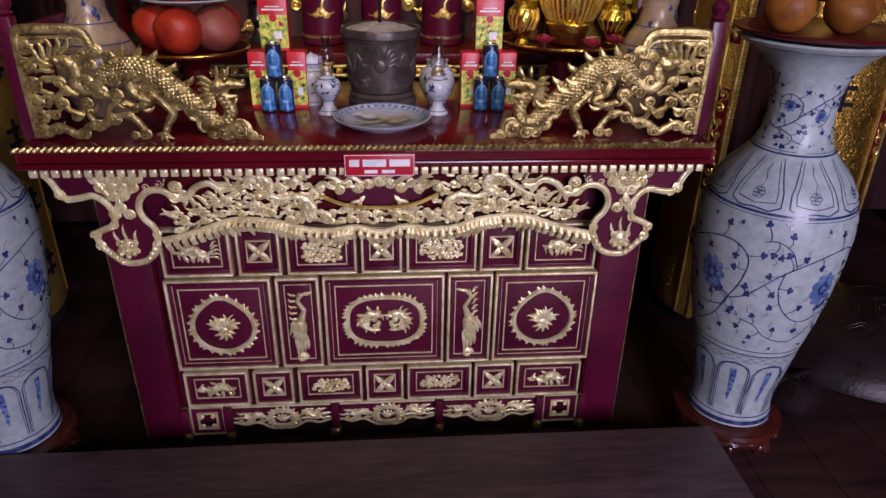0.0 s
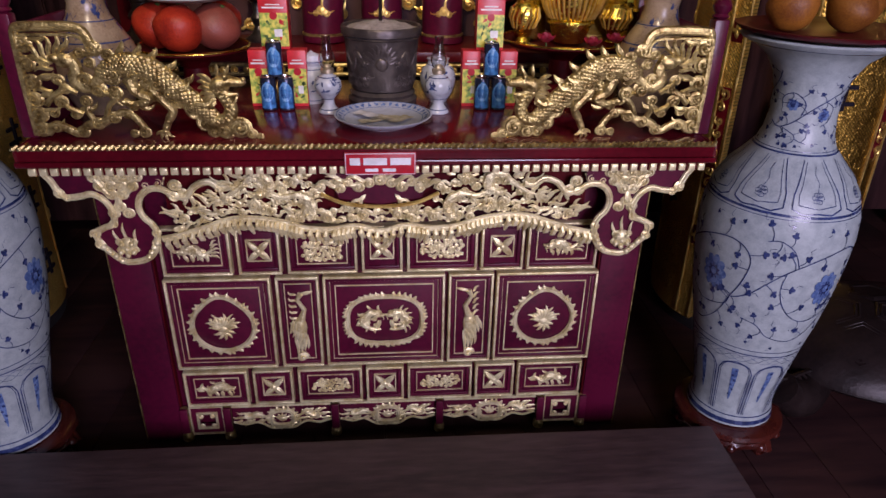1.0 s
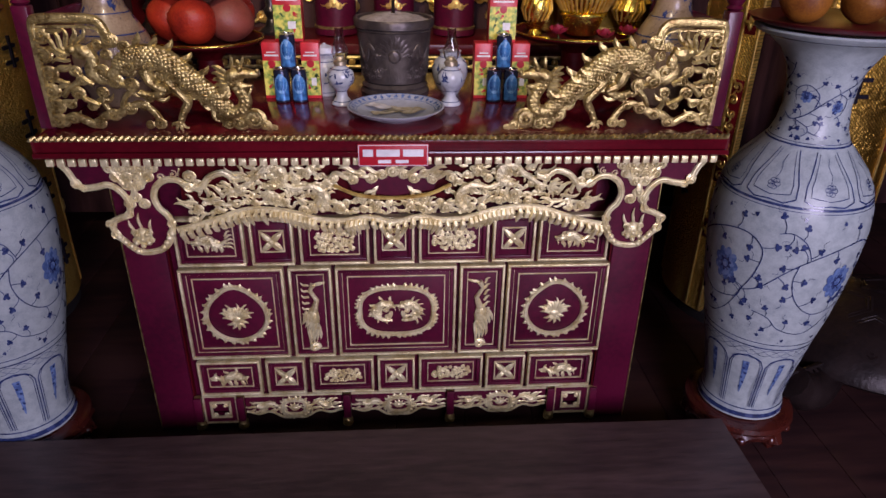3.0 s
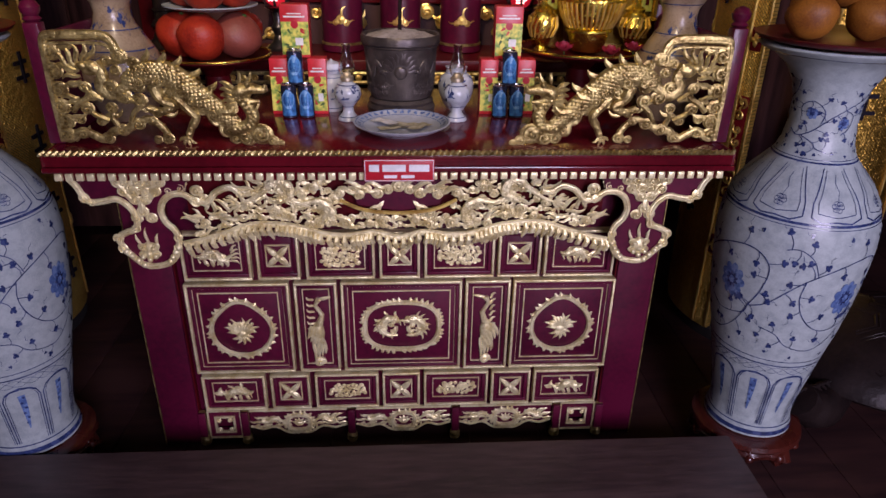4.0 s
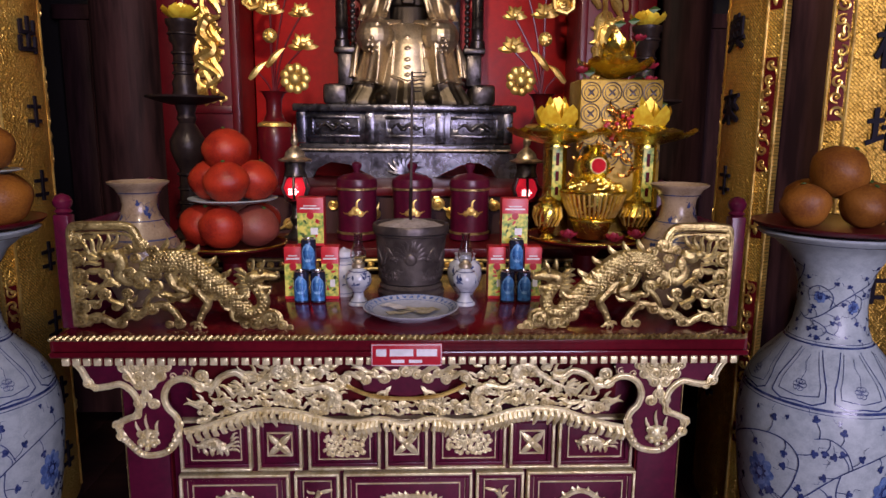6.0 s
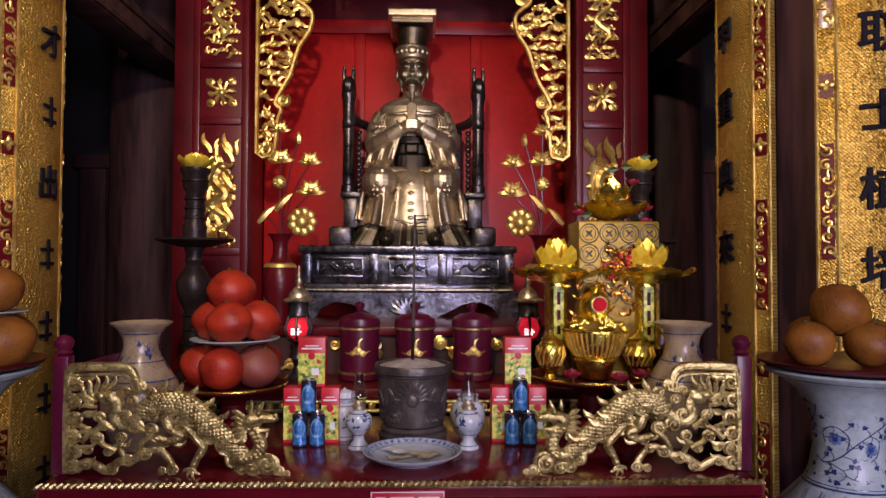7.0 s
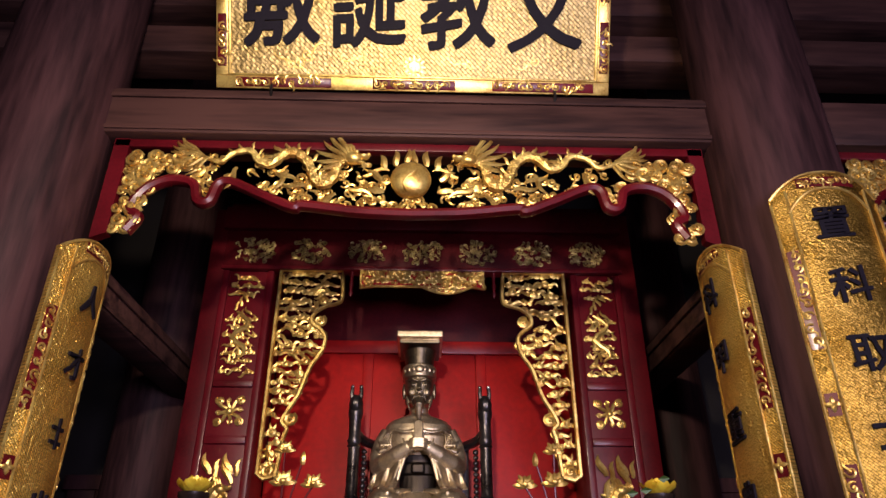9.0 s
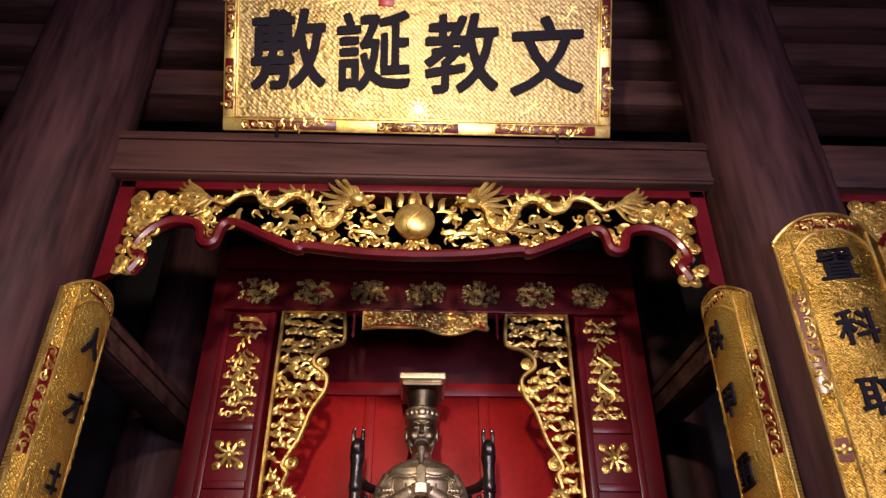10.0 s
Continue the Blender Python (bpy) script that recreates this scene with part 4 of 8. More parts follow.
# ---- the tiers behind the table ----
def tiers():
    t = thing("altar_bench", (0, 2.72, 0), "low red lacquered altar bench with a gilded front edge", "altar bench")
    part("top", Kit().box(-1.05, 1.05, 0, 0.395, 1.15, 1.19, 0.006), LACQUER, t)
    # dark timber colour on this panel stands in for shade behind the table
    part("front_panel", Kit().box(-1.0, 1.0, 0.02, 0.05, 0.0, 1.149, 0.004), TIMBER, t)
    for z in (1.105, 1.14):
        part("gilded_moulding", Kit().tube([(-1.04, -0.004, z), (1.04, -0.004, z)], 0.008, 8), GILT, t)
    k = Kit()
    for i in range(46):
        k.swirl(-1.0 + i * 0.0444, 1.122, 0.014, -0.006, 1.1, i, 1 if i % 2 else -1, 0.3)
    part("gilded_scroll", k, GOLD, t)
    d = thing("altar_platform", (0, 3.12, 0), "dark red lacquered platform carrying the throne pedestal", "altar platform")
    part("deck", Kit().box(-1.0, 1.0, 0, 0.75, 1.36, 1.40, 0.006), LACQUER, d)
    # same dark timber, putting the shade under the deck into the colour
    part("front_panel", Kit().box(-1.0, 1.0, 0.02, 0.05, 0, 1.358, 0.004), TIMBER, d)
    k = clouds(Kit(), lambda x, z: True, -0.95, 0.95, 1.21, 1.33, 0.012, 0.03, 91, 0.8, 0.3, 0.3, 0.3)
    part("gilded_carving", k, GOLD, d)


tiers()


def pedestal():
    p = thing("throne_pedestal", (-0.035, 4.02, 1.40), "dark polished bronze pedestal with carved panels under the statue", "pedestal")
    hy = 0.27
    part("top_slab", Kit().box(-0.6, 0.6, -hy - 0.03, hy, 0.352, 0.392, 0.01), PEDBRONZE, p)
    part("neck", Kit().box(-0.545, 0.545, -hy + 0.01, hy - 0.02, 0.185, 0.351, 0.004), PEDBRONZE, p)
    for x in (-0.56, -0.19, 0.19, 0.56):
        part("post", Kit().box(x - 0.025, x + 0.025, -hy - 0.005, -hy + 0.03, 0.186, 0.35, 0.005), PEDBRONZE, p)
    for x, w in ((-0.375, 0.13), (0.0, 0.11), (0.375, 0.13)):
        k = Kit()
        for a, b, c, d in ((-w, w, 0.315, 0.33), (-w, w, 0.215, 0.23), (-w, -w + 0.014, 0.23, 0.315), (w - 0.014, w, 0.23, 0.315)):
            k.box(x + a, x + b, -hy - 0.004, -hy + 0.012, c, d, 0.003)
        q = part("panel_frame", k, PEDBRONZE, p)
        k = dragon(Kit(), [(x - w * 0.7, 0.26), (x - w * 0.4, 0.285), (x - w * 0.1, 0.26), (x + w * 0.2, 0.285), (x + w * 0.5, 0.265)], 0.012, -hy + 0.006, 5, 5, True, False, 0.9)
        part("dragon_relief", k, PEDBRONZE, q)
    part("ledge", Kit().box(-0.575, 0.575, -hy - 0.02, hy, 0.135, 0.184, 0.012), PEDBRONZE, p)
    part("gilded_edge", Kit().tube([(-0.575, -hy - 0.022, 0.15), (0.575, -hy - 0.022, 0.15)], 0.007, 6), BRONZE, p)
    arch = [(-0.62, 0.134), (-0.62, 0.0), (-0.50, 0.0), (-0.47, 0.05), (-0.40, 0.085), (-0.30, 0.07), (-0.22, 0.03), (-0.16, 0.0)]
    poly = arch + [(-x, z) for x, z in reversed(arch)]
    part("apron", Kit().prism(poly, -hy - 0.03, -hy + 0.02), PEDBRONZE, p)
    part("side_apron", Kit().box(-0.6, -0.57, -hy + 0.021, hy, 0.0, 0.134, 0.004), PEDBRONZE, p)
    part("side_apron", Kit().box(0.57, 0.6, -hy + 0.021, hy, 0.0, 0.134, 0.004), PEDBRONZE, p)
    k = Kit()
    for i in range(9):
        k.flame(0.0, 0.02, math.pi * (0.1 + 0.1 * i), 0.11, 0.012, -hy - 0.04, 0.3)
    part("flame_crest", k, PEDBRONZE, p)


pedestal()


def throne():
    t = thing("throne", (-0.012, 4.05, 1.793), "dark bronze throne with dragon-headed posts and railings", "throne")
    for g in (-1, 1):
        part("base_block", Kit().box(*sorted((g * 0.34, g * 0.47)), -0.24, 0.18, 0.0, 0.11, 0.02), DARKBRONZE, t)
        part("arm_shelf", Kit().box(*sorted((g * 0.30, g * 0.425)), -0.10, 0.20, 0.285, 0.32, 0.008), DARKBRONZE, t)
        part("arm_support", Kit().box(*sorted((g * 0.32, g * 0.405)), -0.08, 0.18, 0.11, 0.284, 0.008), DARKBRONZE, t)
        x = g * 0.385
        prof = [(0.042, 0.32), (0.042, 0.36), (0.034, 0.37), (0.034, 0.42), (0.04, 0.43), (0.034, 0.44), (0.033, 0.70), (0.041, 0.71), (0.034, 0.72), (0.041, 0.74), (0.034, 0.76), (0.036, 0.86), (0.045, 0.90), (0.040, 0.95)]
        p = part("post", Kit().lathe(prof, (x, -0.02, 0), 16), DARKBRONZE, t)
        k = Kit().ball((x, -0.03, 0.95), 0.048, 10, (0.9, 1.1, 1.3))
        for a in (-0.022, 0.022):
            k.tube([(x + a, -0.03, 0.97), (x + a * 1.3, -0.035, 1.02), (x + a * 1.2, -0.03, 1.055)], [0.014, 0.012, 0.011], 6)
        part("dragon_head", k, DARKBRONZE, p)
        for a in (-0.026, 0.026):
            part("tip", Kit().ball((x + a, -0.03, 1.06), 0.012, 8), STEEL, p)
        part("arm_rail", Kit().tube([(x, 0.0, 0.80), (x - g * 0.05, 0.08, 0.76), (x - g * 0.12, 0.18, 0.75)], 0.028, 8), DARKBRONZE, t)
        for j in range(12):
            part("baluster", Kit().ball((x - g * 0.055, 0.05, 0.34 + j * 0.032), 0.017, 8), DARKBRONZE, t)
    part("back_rest", Kit().box(-0.30, 0.30, 0.20, 0.23, 0.0, 0.78, 0.01), DARKBRONZE, t)


throne()


def statue():
    """A seated robed figure, fused into one cast surface."""
    k = Kit()

    def loft(rows, n=32):
        k.add([(cx + rx * math.cos(2 * math.pi * i / n), cy + ry * math.sin(2 * math.pi * i / n), z) for z, rx, ry, cx, cy in rows for i in range(n)],
              [(j * n + i, j * n + (i + 1) % n, (j + 1) * n + (i + 1) % n, (j + 1) * n + i) for j in range(len(rows) - 1) for i in range(n)]
              + [tuple(range(n - 1, -1, -1)), tuple((len(rows) - 1) * n + i for i in range(n))])

    def cloth(point, nu, nv, thick):
        """A thick draped sheet; point(u, v) gives its outer face, with u and v from 0 to 1."""
        rows = [point(i / nu, j / nv) for j in range(nv + 1) for i in range(nu + 1)]
        rows += [(x, y + thick, z) for x, y, z in rows]
        w, h = nu + 1, (nu + 1) * (nv + 1)
        quads = [(j * w + i, j * w + i + 1, (j + 1) * w + i + 1, (j + 1) * w + i) for j in range(nv) for i in range(nu)]
        rim = list(range(w)) + [j * w + nu for j in range(1, nv + 1)] + [nv * w + i for i in range(nu - 1, -1, -1)] + [j * w for j in range(nv - 1, 0, -1)]
        k.add(rows, quads + [tuple(h + i for i in reversed(q)) for q in quads] + [(rim[i], rim[(i + 1) % len(rim)], h + rim[(i + 1) % len(rim)], h + rim[i]) for i in range(len(rim))])

    # trunk with a broad belt
    loft([(0.28, 0.17, 0.13, 0, 0.04), (0.46, 0.150, 0.115, 0, 0.02), (0.56, 0.145, 0.115, 0, 0.0), (0.66, 0.165, 0.125, 0, 0.0), (0.78, 0.185, 0.12, 0, 0.0), (0.86, 0.13, 0.09, 0, 0.02), (0.92, 0.06, 0.062, 0, 0.02), (1.0, 0.055, 0.06, 0, 0.01)])
    loft([(0.555, 0.158, 0.128, 0, 0.0), (0.565, 0.164, 0.134, 0, 0.0), (0.610, 0.166, 0.134, 0, 0.0), (0.620, 0.158, 0.128, 0, 0.0)])
    k.box(-0.035, 0.035, -0.150, -0.12, 0.562, 0.613, 0.008)
    # shoulder cape with a scalloped edge
    n = 56
    rows = []
    for z, rx, ry in ((0.806, 0.196, 0.142), (0.818, 0.204, 0.150), (0.848, 0.196, 0.142), (0.876, 0.166, 0.120), (0.894, 0.120, 0.098), (0.906, 0.084, 0.080), (0.914, 0.070, 0.070)):
        for i in range(n):
            a = 2 * math.pi * i / n
            drop = 0.016 * abs(math.sin(4 * a)) * (z < 0.81)
            rows.append((rx * math.cos(a), 0.01 + ry * math.sin(a), z - drop))
    k.add(rows, [(j * n + i, j * n + (i + 1) % n, (j + 1) * n + (i + 1) % n, (j + 1) * n + i) for j in range(6) for i in range(n)] + [tuple(range(n - 1, -1, -1)), tuple(6 * n + i for i in range(n))])
    k.tube([(0.203 * math.cos(q), 0.01 + 0.150 * math.sin(q), 0.812 - 0.016 * abs(math.sin(4 * q))) for q in [j * 2 * math.pi / 64 for j in range(65)]], 0.008, 7)
    # head, brow, nose, cheeks, ears and beard
    loft([(0.950, 0.036, 0.05, 0, -0.035), (0.968, 0.055, 0.07, 0, -0.022), (1.0, 0.073, 0.088, 0, -0.008), (1.05, 0.084, 0.098, 0, 0.0), (1.10, 0.090, 0.104, 0, 0.004), (1.17, 0.092, 0.104, 0, 0.01), (1.20, 0.09, 0.10, 0, 0.01)])
    k.tube([(0, -0.100, 1.098), (0, -0.116, 1.062), (0, -0.122, 1.040)], [0.010, 0.014, 0.019], 8)
    k.tube([(-0.026, -0.092, 1.003), (0.0, -0.100, 1.000), (0.026, -0.092, 1.003)], 0.009, 6)
    k.tube([(0, -0.085, 0.985), (0, -0.118, 0.945), (0, -0.140, 0.890), (0, -0.150, 0.855)], [0.030, 0.026, 0.017, 0.003], 8)
    for g in (-1, 1):
        k.ball((g * 0.094, 0.015, 1.065), 0.026, 10, (0.45, 0.8, 2.0))
        k.ball((g * 0.046, -0.078, 1.035), 0.026, 10, (1, 0.6, 1))
        k.ball((g * 0.036, -0.092, 1.078), 0.014, 10, (1.4, 0.6, 0.7))
        k.tube([(g * 0.012, -0.104, 1.100), (g * 0.04, -0.103, 1.112), (g * 0.07, -0.085, 1.098)], [0.008, 0.009, 0.005], 6)
        k.tube([(g * 0.004, -0.112, 1.020), (g * 0.028, -0.100, 1.012), (g * 0.046, -0.090, 0.972)], [0.009, 0.008, 0.003], 6)
        k.tube([(g * 0.075, -0.035, 1.02), (g * 0.07, -0.05, 0.975), (g * 0.055, -0.07, 0.925)], [0.012, 0.010, 0.003], 6)
    # crown: headband, drum and the flat board on top
    loft([(1.128, 0.099, 0.114, 0, 0.008), (1.135, 0.106, 0.122, 0, 0.008), (1.205, 0.107, 0.122, 0, 0.008), (1.212, 0.099, 0.114, 0, 0.008)])
    k.ball((0, -0.115, 1.172), 0.022, 10, (1.2, 0.5, 1.0))
    for j in range(-3, 4):
        if j:
            k.ball((0.106 * math.sin(j * 0.32), 0.008 - 0.121 * math.cos(j * 0.32), 1.172), 0.013, 8, (1, 0.6, 1.2))
    loft([(1.20, 0.086, 0.096, 0, 0.01), (1.26, 0.092, 0.104, 0, 0.01), (1.318, 0.104, 0.116, 0, 0.01), (1.322, 0.09, 0.1, 0, 0.01)])
    k.box(-0.125, 0.125, -0.165, 0.185, 1.318, 1.342, 0.005).box(-0.142, 0.142, -0.195, 0.21, 1.350, 1.392, 0.005).box(-0.11, 0.11, -0.14, 0.16, 1.33, 1.36)
    for g in (-1, 1):
        # upper arm and forearm
        k.tube([(g * 0.178, 0.010, 0.81), (g * 0.208, 0.0, 0.74), (g * 0.226, -0.035, 0.66), (g * 0.228, -0.075, 0.595)], [0.050, 0.056, 0.060, 0.055], 18)
        k.tube([(g * 0.230, -0.075, 0.595), (g * 0.185, -0.175, 0.615), (g * 0.115, -0.250, 0.655), (g * 0.045, -0.300, 0.695)], [0.055, 0.052, 0.046, 0.034], 18)
        k.tube([(g * 0.075 + g * 0.012 * math.cos(q), -0.275 - 0.044 * math.sin(q) * 0.8, 0.685 + 0.050 * math.cos(q)) for q in [j * 0.5236 for j in range(13)]], 0.007, 6)
        k.tube([(g * 0.055, -0.115, 0.85), (g * 0.02, -0.148, 0.76), (-g * 0.03, -0.150, 0.66)], [0.006, 0.011, 0.006], 8)
        for j in range(4):
            k.tube([(g * (0.155 + 0.012 * j), -0.105 + 0.02 * j, 0.80), (g * (0.165 + 0.018 * j), -0.118 + 0.012 * j, 0.74), (g * (0.150 + 0.025 * j), -0.135 - 0.01 * j, 0.69)], [0.003, 0.009, 0.003], 8)
        # the wide sleeve that falls from the forearm on to the thigh
        def sleeve(u, v, g=g):
            x = (0.070 + 0.182 * u) + v * (0.055 - 0.025 * u)
            top, low = 0.655 - 0.070 * u, 0.462 + 0.012 * u
            y = -0.270 + 0.170 * u ** 1.3 - 0.050 * v * (1 - 0.5 * u) + 0.032 * v ** 0.7 * math.cos(15 * u + 0.6)
            return (g * x, y, top + (low - top) * v)
        cloth(sleeve if g > 0 else (lambda u, v: sleeve(1 - u, v)), 28, 12, 0.035)
        k.tube([sleeve(i / 20, 1.0) for i in range(21)], 0.010, 7)
        k.tube([sleeve(0.0, i / 10) for i in range(11)], 0.010, 7)
        for j in range(4):
            k.tube([(g * (0.282 - 0.012 * j), -0.030 - 0.012 * j, 0.625 + 0.045 * j), (g * (0.240 - 0.010 * j), -0.105 - 0.004 * j, 0.610 + 0.036 * j), (g * (0.180 - 0.006 * j), -0.150 + 0.006 * j, 0.650 + 0.024 * j)], [0.003, 0.012, 0.003], 8)
        # thigh and knee under the robe
        k.tube([(g * 0.10, 0.06, 0.37), (g * 0.145, -0.12, 0.388), (g * 0.172, -0.25, 0.370)], [0.115, 0.106, 0.102], 20)
        k.ball((g * 0.176, -0.280, 0.362), 0.108, 18, (0.95, 0.95, 0.92))
        # flat embroidered roundel on each knee
        for q in range(8):
            a = q * math.pi / 4
            k.ball((g * 0.185 + 0.026 * math.cos(a), -0.385 + 0.02 * abs(math.cos(a)), 0.305 + 0.034 * math.sin(a)), 0.009, 8, (1, 0.5, 1))
        k.ball((g * 0.185, -0.388, 0.305), 0.013, 8, (1, 0.5, 1))

    # the long robe over the shins: two knees, a hollow between, folds that deepen to the hem
    def robe(u, v):
        x = 2 * u - 1
        w = 0.258 + 0.058 * v ** 1.6
        knee = math.exp(-((abs(x) - 0.62) / 0.24) ** 2) * (1 - 0.25 * v)
        fold = 0.028 * v ** 0.8 * (math.cos(17 * abs(x) + 0.4) + 0.6 * math.cos(29 * abs(x) + 1.5))
        y = -0.235 - 0.135 * knee - 0.030 * v + 0.13 * max(0, abs(x) - 0.72) / 0.28 + fold
        z = 0.425 - 0.335 * v - 0.025 * v * math.cos(2 * math.pi * abs(x) * 0.9 - 0.5) + 0.045 * v * abs(x) ** 4
        return (x * w, y, z)
    cloth(robe, 90, 16, 0.22)
    k.tube([robe(i / 60, 1.0) for i in range(61)], 0.009, 7)
    # narrow pleats at both flanks and across the lap
    for g in (-1, 1):
        for j in range(3):
            k.tube([(g * (0.255 + 0.012 * j), -0.20 + 0.05 * j, 0.40 - 0.03 * j), (g * (0.285 + 0.014 * j), -0.22 + 0.06 * j, 0.27), (g * (0.300 + 0.022 * j), -0.23 + 0.06 * j, 0.15)], [0.006, 0.016, 0.012], 8)
        for j in range(3):
            k.tube([(g * 0.03, -0.20 - 0.03 * j, 0.462 - 0.012 * j), (g * (0.10), -0.235 - 0.04 * j, 0.452 - 0.014 * j), (g * 0.20, -0.24 - 0.035 * j, 0.438 - 0.020 * j)], [0.003, 0.010, 0.003], 8)
    # the under-robe spreads on the seat
    n = 96
    sk = []
    for z, rx, ry, amp in ((0.0, 0.345, 0.215, 0.10), (0.02, 0.345, 0.215, 0.10), (0.08, 0.305, 0.19, 0.09), (0.16, 0.265, 0.16, 0.06), (0.25, 0.23, 0.12, 0.02)):
        for i in range(n):
            a = 2 * math.pi * i / n
            e = a - 1.5 * math.pi
            q = 1 + amp * (0.6 * math.cos(15 * e) + 0.5 * math.cos(23 * e + 1.0))
            sk.append((rx * q * math.cos(a), -0.16 + ry * q * math.sin(a), z))
    k.add(sk, [(j * n + i, j * n + (i + 1) % n, (j + 1) * n + (i + 1) % n, (j + 1) * n + i) for j in range(4) for i in range(n)] + [tuple(range(n - 1, -1, -1)), tuple(4 * n + i for i in range(n))])
    for g in (-1, 1):
        k.ball((g * 0.135, -0.36, 0.035), 0.055, 12, (0.8, 1.3, 0.7))
    # clasped fists and the upright tablet
    k.ball((0, -0.305, 0.700), 0.042, 12, (1.15, 0.8, 0.85))
    for j in range(4):
        for g in (-1, 1):
            k.tube([(g * 0.052, -0.318, 0.680 + 0.015 * j), (g * 0.028, -0.342, 0.684 + 0.015 * j), (0.0, -0.342, 0.688 + 0.015 * j)], 0.0085, 6)
    i0 = len(k.v)
    k.prism([(-0.024, 0.70), (0.024, 0.70), (0.028, 0.835), (0.0, 0.855), (-0.028, 0.835)], -0.318, -0.302)
    k.v[i0:] = [(x, y + (z - 0.70) * 0.45, z) for x, y, z in k.v[i0:]]

    # the long apron over the shins, with a raised border and bosses
    def apron(u, v):
        x = 2 * u - 1
        return (x * (0.068 + 0.022 * v), -0.258 - 0.055 * math.sin(min(1, v * 2.2) * math.pi / 2) - 0.03 * v + 0.02 * x * x, 0.435 - 0.05 * min(1, v * 2) ** 2 - 0.235 * v - 0.035 * v * (1 - abs(x)))
    cloth(apron, 12, 14, 0.05)
    for u in (0.0, 1.0):
        k.tube([apron(u, j / 12) for j in range(13)], 0.007, 6)
    k.tube([apron(j / 12, 1.0) for j in range(13)], 0.007, 6)
    for j in range(5):
        x, y, z = apron(0.5, 0.25 + 0.15 * j)
        k.ball((x, y - 0.001, z), 0.010, 8, (1.5, 0.5, 0.8))
    k.box(-0.22, 0.22, -0.14, 0.16, 0.0, 0.34, 0.03)
    step = lambda q: min(1.0, max(0.0, q))
    ease = lambda z: 1 - 0.36 * step((z - 0.44) / 0.06) * step((0.93 - z) / 0.05)
    k.v = [(x, y * ease(z), z) for x, y, z in k.v]
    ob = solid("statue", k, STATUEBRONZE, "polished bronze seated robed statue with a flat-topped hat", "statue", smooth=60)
    ob.location = (-0.022, 4.12, 1.793)
    rm = ob.modifiers.new("fuse", "REMESH")
    rm.mode, rm.voxel_size, rm.use_smooth_shade = "VOXEL", 0.0035, True
    sm = ob.modifiers.new("soften", "SMOOTH")
    sm.factor, sm.iterations = 0.5, 2


statue()


# ---- the altar table ----
def frame_kit(x0, x1, z0, z1, w, y0, y1, b=0.0):
    """A flat rectangular frame standing at the front."""
    k = Kit()
    for a, c, d, e in ((x0, x1, z0, z0 + w), (x0, x1, z1 - w, z1), (x0, x0 + w, z0 + w, z1 - w), (x1 - w, x1, z0 + w, z1 - w)):
        k.box(a, c, y0, y1, d, e, b)
    return k


def sunburst(cx, cz, rx, rz, y, n, point):
    """A gilded ring edged with small flames; point lifts the top to an ogee."""
    k = Kit()
    ring = []
    for i in range(48):
        a = 2 * math.pi * i / 48
        lift = 1 + point * max(0, math.cos(a - math.pi / 2)) ** 9 + (0.045 * math.cos(4 * (a - math.pi / 4)) if not point else 0.0)
        ring.append((cx + rx * lift * math.cos(a), y, cz + rz * lift * math.sin(a)))
    k.tube(ring + ring[:1], 0.0088, 6)
    for i in range(n):
        x, _, z = ring[int(i * 48 / n) % 48]
        a = math.atan2(z - cz, x - cx)
        k.flame(x, z, a + 0.35, 0.022, 0.006, y, 0.5)
    return k


def scroll_cloud(k, x, z, r, y, hand=1, start=0.0):
    """A flat carved cloud lobe with a narrow spiral ridge."""
    k.ball((x, y + 0.003, z), r, 14, (1.10, 0.14, 0.98))
    return k.swirl(x, z, r * 0.90, y - r * 0.12, 1.5, start, hand, 0.17, 0.34, 6, False)


